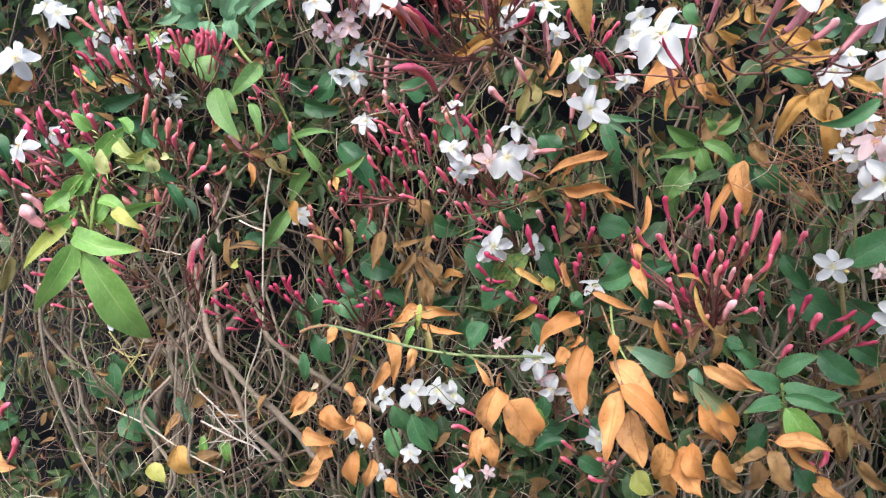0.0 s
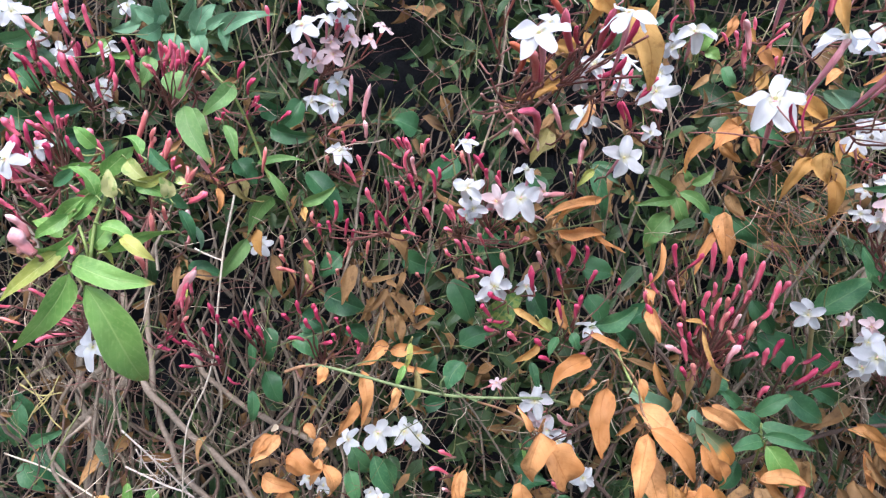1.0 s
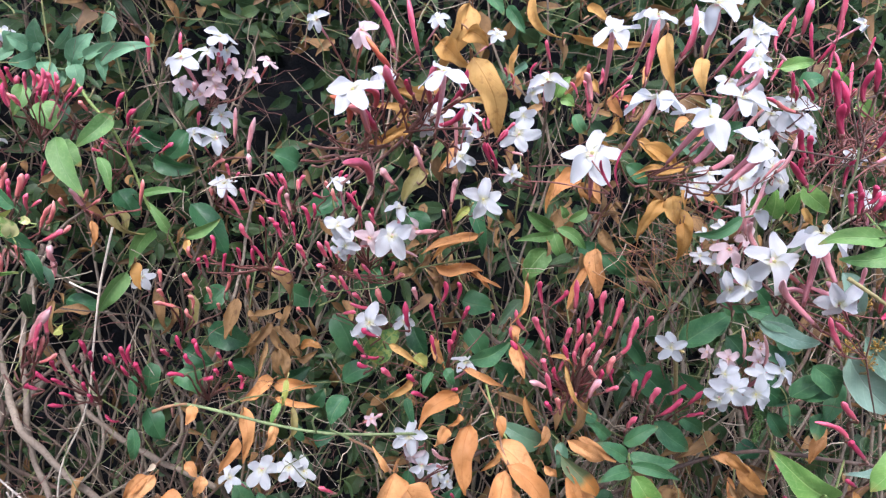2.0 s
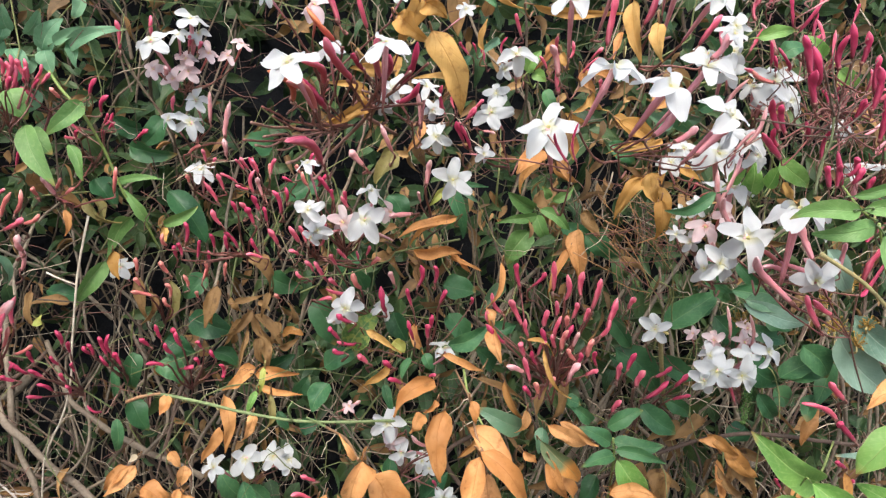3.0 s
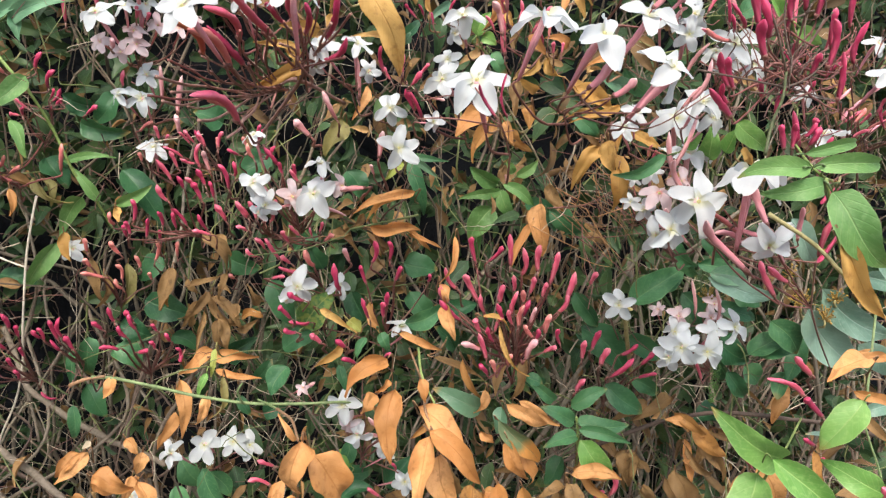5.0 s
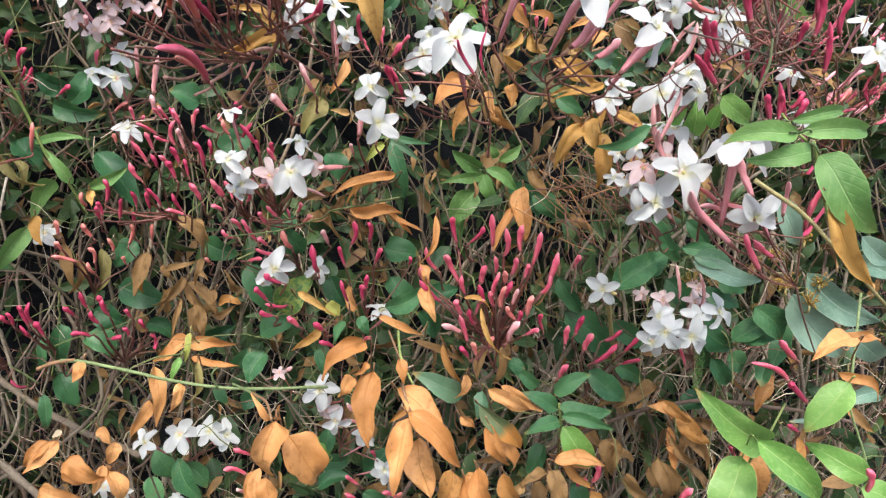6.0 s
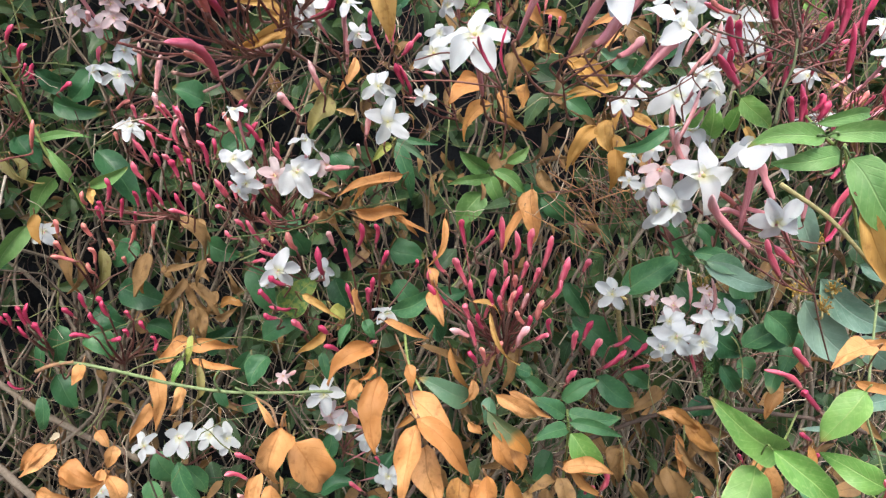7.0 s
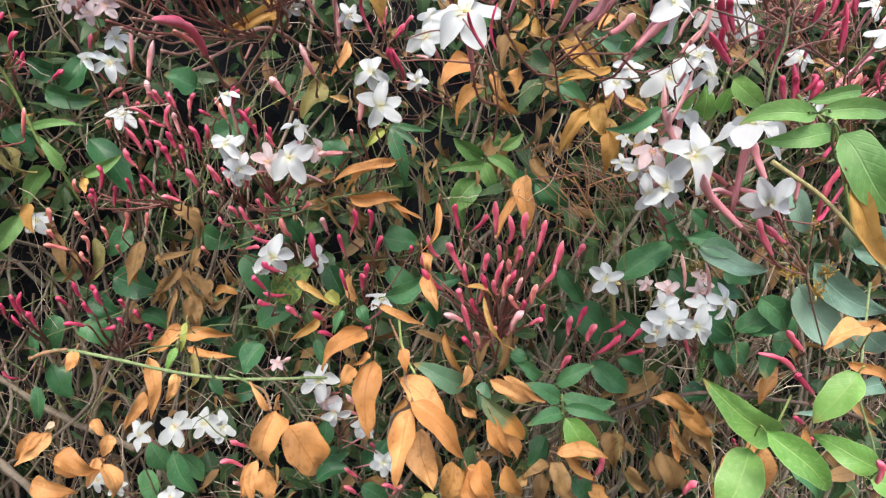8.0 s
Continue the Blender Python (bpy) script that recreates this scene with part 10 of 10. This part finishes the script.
bud(t, (-0.1756, 0.489, 0.9379), (-0.1744, 0.4817, 0.9532), 0.00265, "pink")
bud(t, (-0.1698, 0.4416, 0.8783), (-0.1693, 0.436, 0.8905), 0.00267, "pink")
bud(t, (-0.1618, 0.4434, 0.8726), (-0.1516, 0.4389, 0.8796), 0.0024, "pink")
bud(t, (-0.1729, 0.4386, 0.8766), (-0.1747, 0.4309, 0.8868), 0.0024, "pink")
bud(t, (-0.1666, 0.4425, 0.8765), (-0.1621, 0.4374, 0.887), 0.00222, "sal")
bud(t, (-0.1651, 0.4401, 0.8802), (-0.1572, 0.4335, 0.8936), 0.00292, "pink")
bud(t, (-0.1688, 0.4407, 0.8765), (-0.1678, 0.4344, 0.8869), 0.00263, "crim")
bud(t, (-0.1594, 0.5231, 0.9406), (-0.1509, 0.5185, 0.949), 0.00277, "pink")
bud(t, (-0.1688, 0.5249, 0.9401), (-0.1663, 0.5215, 0.9493), 0.00236, "crim")
bud(t, (-0.1627, 0.5209, 0.9379), (-0.1567, 0.5149, 0.9447), 0.00245, "crim")
bud(t, (-0.1629, 0.5239, 0.9428), (-0.1552, 0.5198, 0.9546), 0.00293, "pink")
bud(t, (-0.1667, 0.5213, 0.9415), (-0.1645, 0.5156, 0.9517), 0.00279, "pink")


# ---- the thicket: twigs and leaves past counting ----
def unit(v):
    return v / np.linalg.norm(v, axis=-1, keepdims=True)


def fast_mesh(name, points, quads, uvs, material, label, category):
    """One mesh from arrays of points and four-cornered faces."""
    mesh = bpy.data.meshes.new(name)
    mesh.vertices.add(len(points))
    mesh.vertices.foreach_set("co", np.asarray(points, np.float32).ravel())
    mesh.loops.add(quads.size)
    mesh.loops.foreach_set("vertex_index", np.asarray(quads, np.int32).ravel())
    mesh.polygons.add(len(quads))
    mesh.polygons.foreach_set("loop_start", np.arange(0, quads.size, 4, dtype=np.int32))
    mesh.polygons.foreach_set("use_smooth", np.ones(len(quads), dtype=bool))
    mesh.update(calc_edges=True)
    layer = mesh.uv_layers.new(name="UVMap")
    layer.data.foreach_set("uv", np.asarray(uvs, np.float32)[quads.ravel()].ravel())
    mesh.materials.append(material)
    tagged(new(name, mesh), label, category, kind="stuff")


def apart(name, piece, label, category, base, points, one, uvs, material, most):
    """The pieces nearest the open face of the hedge as parts of one thing; gives back which pieces are left."""
    behind = base[:, 1] - depth_of(base[:, 0]) + 10.0 * ((np.abs(base[:, 0] - 0.08) > 0.42) | (np.abs(base[:, 2] - 0.82) > 0.3))
    first = np.argsort(behind, kind="stable")[:most]
    foot = Vector((0.08, 0.6, 0.0))
    whole = tagged(new(name), label, category)
    whole.location = foot
    faces = [tuple(int(k) for k in q) for q in one]
    for k in first:
        part(piece, mesh_of(piece, points[k].reshape(-1, 3) - np.array(foot), faces, uvs), material, whole)
    left = np.ones(len(base), dtype=bool)
    left[first] = False
    return left


def depth_of(x):
    return np.interp(x, (-0.6, -0.05, 0.06, 0.2, 0.8), (0.62, 0.60, 0.52, 0.47, 0.46))


def many_twigs(name, label, material, seed, base, way, length, radius, bow, jitter=0.0012, rings=7, sides=5, single=None):
    rng = np.random.RandomState(seed)
    count = len(base)
    u = np.linspace(0, 1, rings)[None, :, None]
    way = unit(way)
    bend = rng.normal(0, 1, (count, 1, 3)) * (bow * length)[:, None, None]
    second = rng.normal(0, 1, (count, 1, 3)) * (0.4 * bow * length)[:, None, None]
    path = base[:, None] + way[:, None] * length[:, None, None] * u + bend * u * (1 - u) * 2 + second * np.sin(2 * np.pi * u)
    path += rng.normal(0, jitter, path.shape)
    across = unit(np.cross(way, rng.normal(0, 1, (count, 3))))
    other = np.cross(way, across)
    turn = np.arange(sides) * 2 * np.pi / sides
    ring = across[:, None] * np.cos(turn)[None, :, None] + other[:, None] * np.sin(turn)[None, :, None]
    thick = radius[:, None] * (1 - 0.45 * u[:, :, 0]) * rng.uniform(0.85, 1.2, (count, rings))
    points = path[:, :, None] + ring[:, None] * thick[:, :, None, None]
    r, s = np.meshgrid(np.arange(rings - 1), np.arange(sides), indexing="ij")
    one = np.stack([r * sides + s, r * sides + (s + 1) % sides, (r + 1) * sides + (s + 1) % sides, (r + 1) * sides + s], -1).reshape(-1, 4)
    uv = np.stack(np.meshgrid(np.linspace(0, 1, rings), np.arange(sides) / sides, indexing="ij"), -1).reshape(-1, 2)
    if single:
        points = points[apart(*single[:4], base, points, one, uv, *single[4:])]
        count = len(points)
        if not count:
            return
    quads = (one[None] + (np.arange(count) * rings * sides)[:, None, None]).reshape(-1, 4)
    uvs = np.tile(uv, (count, 1))
    fast_mesh(name, points.reshape(-1, 3), quads, uvs, material, label, "twigs")


def many_leaves(name, label, material, seed, base, size, dry, rows=7, columns=5, single=None):
    """Loose leaves with folded, wavy, twisted blades, hanging every way."""
    rng = np.random.RandomState(seed)
    count = len(base)
    way = unit(rng.normal(0, 1, (count, 3)) + (0, -0.35, -0.6))
    length = rng.uniform(*size, count)
    out = unit(np.array((0.0, -1.0, 0.45)) + rng.normal(0, 0.75, (count, 3)))
    side = unit(np.cross(way, out))
    up = np.cross(side, way)
    width = length * rng.uniform(0.28, 0.48, count)
    u = np.linspace(0, 1, rows)
    v = np.linspace(-1, 1, columns)
    half = 0.5 * (np.sin(np.pi * u**0.68) ** 0.75 * (1.06 - 0.28 * u) + 0.02 * (1 - u))
    turn = rng.normal(0, 0.7 if dry else 0.3, count)[:, None] * (u - 0.4)[None]
    s = side[:, None] * np.cos(turn)[..., None] + up[:, None] * np.sin(turn)[..., None]
    n = up[:, None] * np.cos(turn)[..., None] - side[:, None] * np.sin(turn)[..., None]
    bend, curl = rng.uniform(0.0, 0.14, count)[:, None], rng.uniform(-0.1, 0.3, count)[:, None]
    middle = base[:, None] + way[:, None] * (length[:, None] * u)[..., None] + n * (length[:, None] * (bend * 4 * u * (1 - u) - curl * u**3))[..., None]
    fold = rng.uniform(0.1, 0.9 if dry else 0.45, count)[:, None, None]
    reach = (width[:, None] * half)[..., None] * v
    lift = np.abs(reach) * fold + width[:, None, None] * 0.06 * np.sin(rng.uniform(0, 6, count)[:, None, None] + 8 * u[None, :, None] + 2 * v) * v * v
    points = middle[:, :, None] + s[:, :, None] * (reach * np.cos(fold * np.abs(v)))[..., None] + n[:, :, None] * lift[..., None]
    r, c = np.meshgrid(np.arange(rows - 1), np.arange(columns - 1), indexing="ij")
    one = np.stack([r * columns + c, r * columns + c + 1, (r + 1) * columns + c + 1, (r + 1) * columns + c], -1).reshape(-1, 4)
    uv = np.stack(np.meshgrid(u, v, indexing="ij"), -1).reshape(-1, 2)
    if single:
        points = points[apart(*single[:4], base, points, one, uv, *single[4:])]
        count = len(points)
    quads = (one[None] + (np.arange(count) * rows * columns)[:, None, None]).reshape(-1, 4)
    uvs = np.tile(uv, (count, 1))
    fast_mesh(name, points.reshape(-1, 3), quads, uvs, material, label, "leaves")


def spread(seed, count, wide, high, deep, keep=None):
    """Random places in the thicket: deep is counted from its face."""
    rng = np.random.RandomState(seed)
    found = np.zeros((0, 3))
    while len(found) < count:
        x, z = rng.uniform(*wide, count), rng.uniform(*high, count)
        some = np.stack([x, depth_of(x) + rng.uniform(*deep, count), z], -1)
        found = np.concatenate([found, some if keep is None else some[keep(some, rng)]])
    return found[:count]


def clumps(p, scale, shift):
    """Slow random swell of the growth, about -1 to 1."""
    return np.array([2 * noise.noise((scale * x + shift, 0.5 * scale * y, scale * z)) for x, y, z in p])


HOLLOWS = ((-0.05, 0.99, 0.085, 0.03), (-0.025, 0.945, 0.035, 0.022), (-0.165, 0.745, 0.055, 0.04), (-0.06, 0.735, 0.035, 0.025), (-0.17, 0.67, 0.07, 0.035), (0.005, 0.757, 0.028, 0.025), (-0.05, 0.885, 0.03, 0.018), (0.19, 0.80, 0.03, 0.025), (0.16, 0.885, 0.03, 0.02))


def open_gap(p):
    """True outside the dark gaps in the growth."""
    kept = np.ones(len(p), dtype=bool)
    for x, z, wide, high in HOLLOWS:
        kept &= ((p[:, 0] - x) / wide) ** 2 + ((p[:, 2] - z) / high) ** 2 > 1
    return kept


def woody(p, rng):
    """Leaves stand in clumps, and thin out where the bare wood lies low."""
    low = (p[:, 0] < 0.0) & (p[:, 2] < 0.78)
    return rng.rand(len(p)) < (np.where(low, 0.22, 0.75) + 0.8 * clumps(p, 16, 3.0)) * np.where(open_gap(p), 1.0, 0.16) * np.where(sere(p), 0.5, 1.0)


def sere(p):
    """The dry upper end of the hedge, where withered leaves hang between the flower stalks."""
    return ((p[:, 0] - 0.21) / 0.13) ** 2 + ((p[:, 2] - 0.915) / 0.065) ** 2 < 1


def bare(p, rng):
    """Bare wood in bundles: thick low down, sparse where the leaves are dense."""
    low = (p[:, 2] < 0.80) & ((p[:, 0] < 0.02) | (p[:, 0] > 0.16))
    return rng.rand(len(p)) < (np.where(low, 0.5, 0.15) - 0.8 * clumps(p, 16, 3.0)) * np.where(open_gap(p), 1.0, 0.12)


def unseen(p, rng):
    return ~((p[:, 0] > -0.45) & (p[:, 0] < 0.6) & (p[:, 2] > 0.5) & (p[:, 2] < 1.12))


def low_wood(p, rng):
    return (p[:, 2] < 0.78) & ((p[:, 0] < 0.04) | (p[:, 0] > 0.18) | (rng.rand(len(p)) < 0.35)) & (open_gap(p) | (rng.rand(len(p)) < 0.3))


VIEW_WIDE, VIEW_HIGH = (-0.55, 0.75), (0.42, 1.2)
rng = np.random.RandomState(8)
place = spread(29, 190, VIEW_WIDE, (0.3, 0.78), (0.0, 0.26), low_wood)
many_twigs("old_stems", "old woody tan and grey stems rising through the hedge", WOOD, 30, place, rng.normal(0, 1, (190, 3)) * (0.33, 0.25, 0.1) + (0.04, 0, 1), rng.uniform(0.12, 0.36, 190), 0.0009 + 0.0019 * rng.rand(190) ** 1.6, np.full(190, 0.10), 0.0015, 10, 7, ("old_stem_tangle", "stem", "old woody tan and grey stems rising through the hedge", "stems", WOOD_ONE, 190))
wood = random.Random(21)
for foot in spread(28, 85, (-0.42, 0.55), (0.42, 0.66), (-0.015, 0.12), low_wood):
    rise, lean, sag = min(wood.uniform(0.1, 0.3), 0.83 - foot[2]), wood.gauss(0.02, 0.05), wood.gauss(0, 0.025)
    x, y, z = foot
    vine(wood.choice(("slender tan woody stem among the leaves", "slender grey-brown woody stem among the leaves")), wood.uniform(0.0006, 0.0019), wood.choice(("tan", "grey", "grey", "brown", "brown")),
         (x, y, z), (x + 0.3 * lean + sag, y + wood.gauss(0, 0.012), z + 0.35 * rise), (x + 0.7 * lean - sag, y + wood.gauss(0, 0.015), z + 0.7 * rise), (x + lean, y + wood.uniform(0, 0.05), z + rise))
place = spread(31, 850, VIEW_WIDE, VIEW_HIGH, (0.03, 0.28), bare)
many_twigs("twig_thicket", "tangle of thin brown and grey stems inside the hedge", TWIGS, 32, place, rng.normal(0, 1, (850, 3)) * (0.45, 0.3, 0.15) + (0.05, 0, 1), rng.uniform(0.06, 0.26, 850), 0.0005 + 0.0012 * rng.rand(850) ** 2.0, np.full(850, 0.13), single=("twig_tangle", "twig", "thin brown and grey twigs standing behind the leaves", "twigs", TWIGS_ONE, 300))
place = spread(33, 800, VIEW_WIDE, VIEW_HIGH, (0.0, 0.22), bare)
many_twigs("dry_twigs", "fine dry twigs crossing every way inside the hedge", TWIGS, 34, place, rng.normal(0, 1, (800, 3)) * (1, 0.5, 0.8), rng.uniform(0.02, 0.1, 800), 0.0003 + 0.0006 * rng.rand(800) ** 2, np.full(800, 0.16), single=("dry_twig_tangle", "twig", "fine dry twigs crossing behind the leaves", "twigs", TWIGS_ONE, 300))
place = spread(35, 480, VIEW_WIDE, VIEW_HIGH, (-0.05, 0.05), lambda p, rng: open_gap(p))
many_twigs("straw", "thin pale dry straws among the leaves", STRAW, 36, place, rng.normal(0, 1, (480, 3)) * (0.9, 0.4, 1), rng.uniform(0.015, 0.06, 480), 0.0002 + 0.0004 * rng.rand(480) ** 2, np.full(480, 0.1), 0.0006)
place = spread(54, 420, VIEW_WIDE, (0.45, 0.80), (-0.02, 0.1), low_wood)
many_twigs("fine_straw", "fine pale dry straws low among the old stems", STRAW, 55, place, rng.normal(0, 1, (420, 3)) * (0.8, 0.4, 1), rng.uniform(0.02, 0.1, 420), 0.0002 + 0.0003 * rng.rand(420) ** 2, np.full(420, 0.12), 0.0006)
place = spread(37, 500, VIEW_WIDE, VIEW_HIGH, (-0.06, 0.05))
many_twigs("green_stalks", "thin green jasmine stalks among the leaves", GREEN_STALKS, 38, place, rng.normal(0, 1, (500, 3)) * (0.8, 0.3, 1), rng.uniform(0.03, 0.12, 500), 0.0004 + 0.0005 * rng.rand(500) ** 2, np.full(500, 0.18), 0.0005)
place = spread(60, 2000, VIEW_WIDE, VIEW_HIGH, (-0.07, 0.07))
many_twigs("fine_red_stalks", "fine red-brown flower stalks crossing among the leaves", RED_STALKS, 61, place, rng.normal(0, 1, (2000, 3)) * (0.9, 0.4, 0.7), rng.uniform(0.015, 0.06, 2000), 0.00014 + 0.0003 * rng.rand(2000) ** 2, np.full(2000, 0.09), 0.0005)
many_leaves("inner_leaves", "dark green jasmine leaves deep in the hedge", INNER, 41, spread(40, 4400, VIEW_WIDE, VIEW_HIGH, (0.0, 0.30), woody), (0.013, 0.034), False, single=("inner_foliage", "leaf", "dark green jasmine leaves just inside the hedge face", "leaves", INNER_ONE, 300))
many_leaves("deep_leaves", "dark green leaves in the shade far inside the hedge", INNER, 53, spread(52, 3400, VIEW_WIDE, VIEW_HIGH, (0.14, 0.36), woody), (0.022, 0.048), False)
many_leaves("inner_dry_leaves", "dry brown leaves caught in the hedge", LITTER, 43, spread(42, 1900, VIEW_WIDE, VIEW_HIGH, (-0.02, 0.24), lambda p, rng: open_gap(p)), (0.012, 0.034), True, single=("caught_leaves", "dry_leaf", "dry brown leaves caught just inside the hedge face", "leaves", LITTER_ONE, 300))
many_leaves("withered_leaves", "withered ochre leaves hanging between the flower stalks", OCHRE, 57, spread(56, 55, (0.06, 0.36), (0.84, 1.0), (-0.04, 0.14), lambda p, rng: sere(p)), (0.008, 0.02), True)
many_leaves("outer_leaves", "dark green jasmine leaves covering the rest of the hedge", INNER, 45, spread(44, 8000, (-1.45, 1.65), (0.03, 1.5), (-0.06, 0.34), unseen), (0.025, 0.055), False)
place = spread(46, 4500, (-1.45, 1.65), (1.36, 1.5), (0.1, 1.25))
many_leaves("crown_leaves", "dark green jasmine leaves on top of the hedge", INNER, 47, place, (0.04, 0.08), False)
place = spread(48, 4000, (-1.45, 1.65), (0.05, 1.45), (1.2, 1.3))
many_leaves("rear_leaves", "dark green jasmine leaves on the back of the hedge", INNER, 49, place, (0.04, 0.08), False)
for name, edge in (("west_leaves", -1.42), ("east_leaves", 1.62)):
    place = spread(50, 1600, (-0.06, 0.06), (0.05, 1.45), (0.0, 1.25)) + (edge, 0, 0)
    many_leaves(name, "dark green jasmine leaves on the end of the hedge", INNER, 51, place, (0.04, 0.08), False)
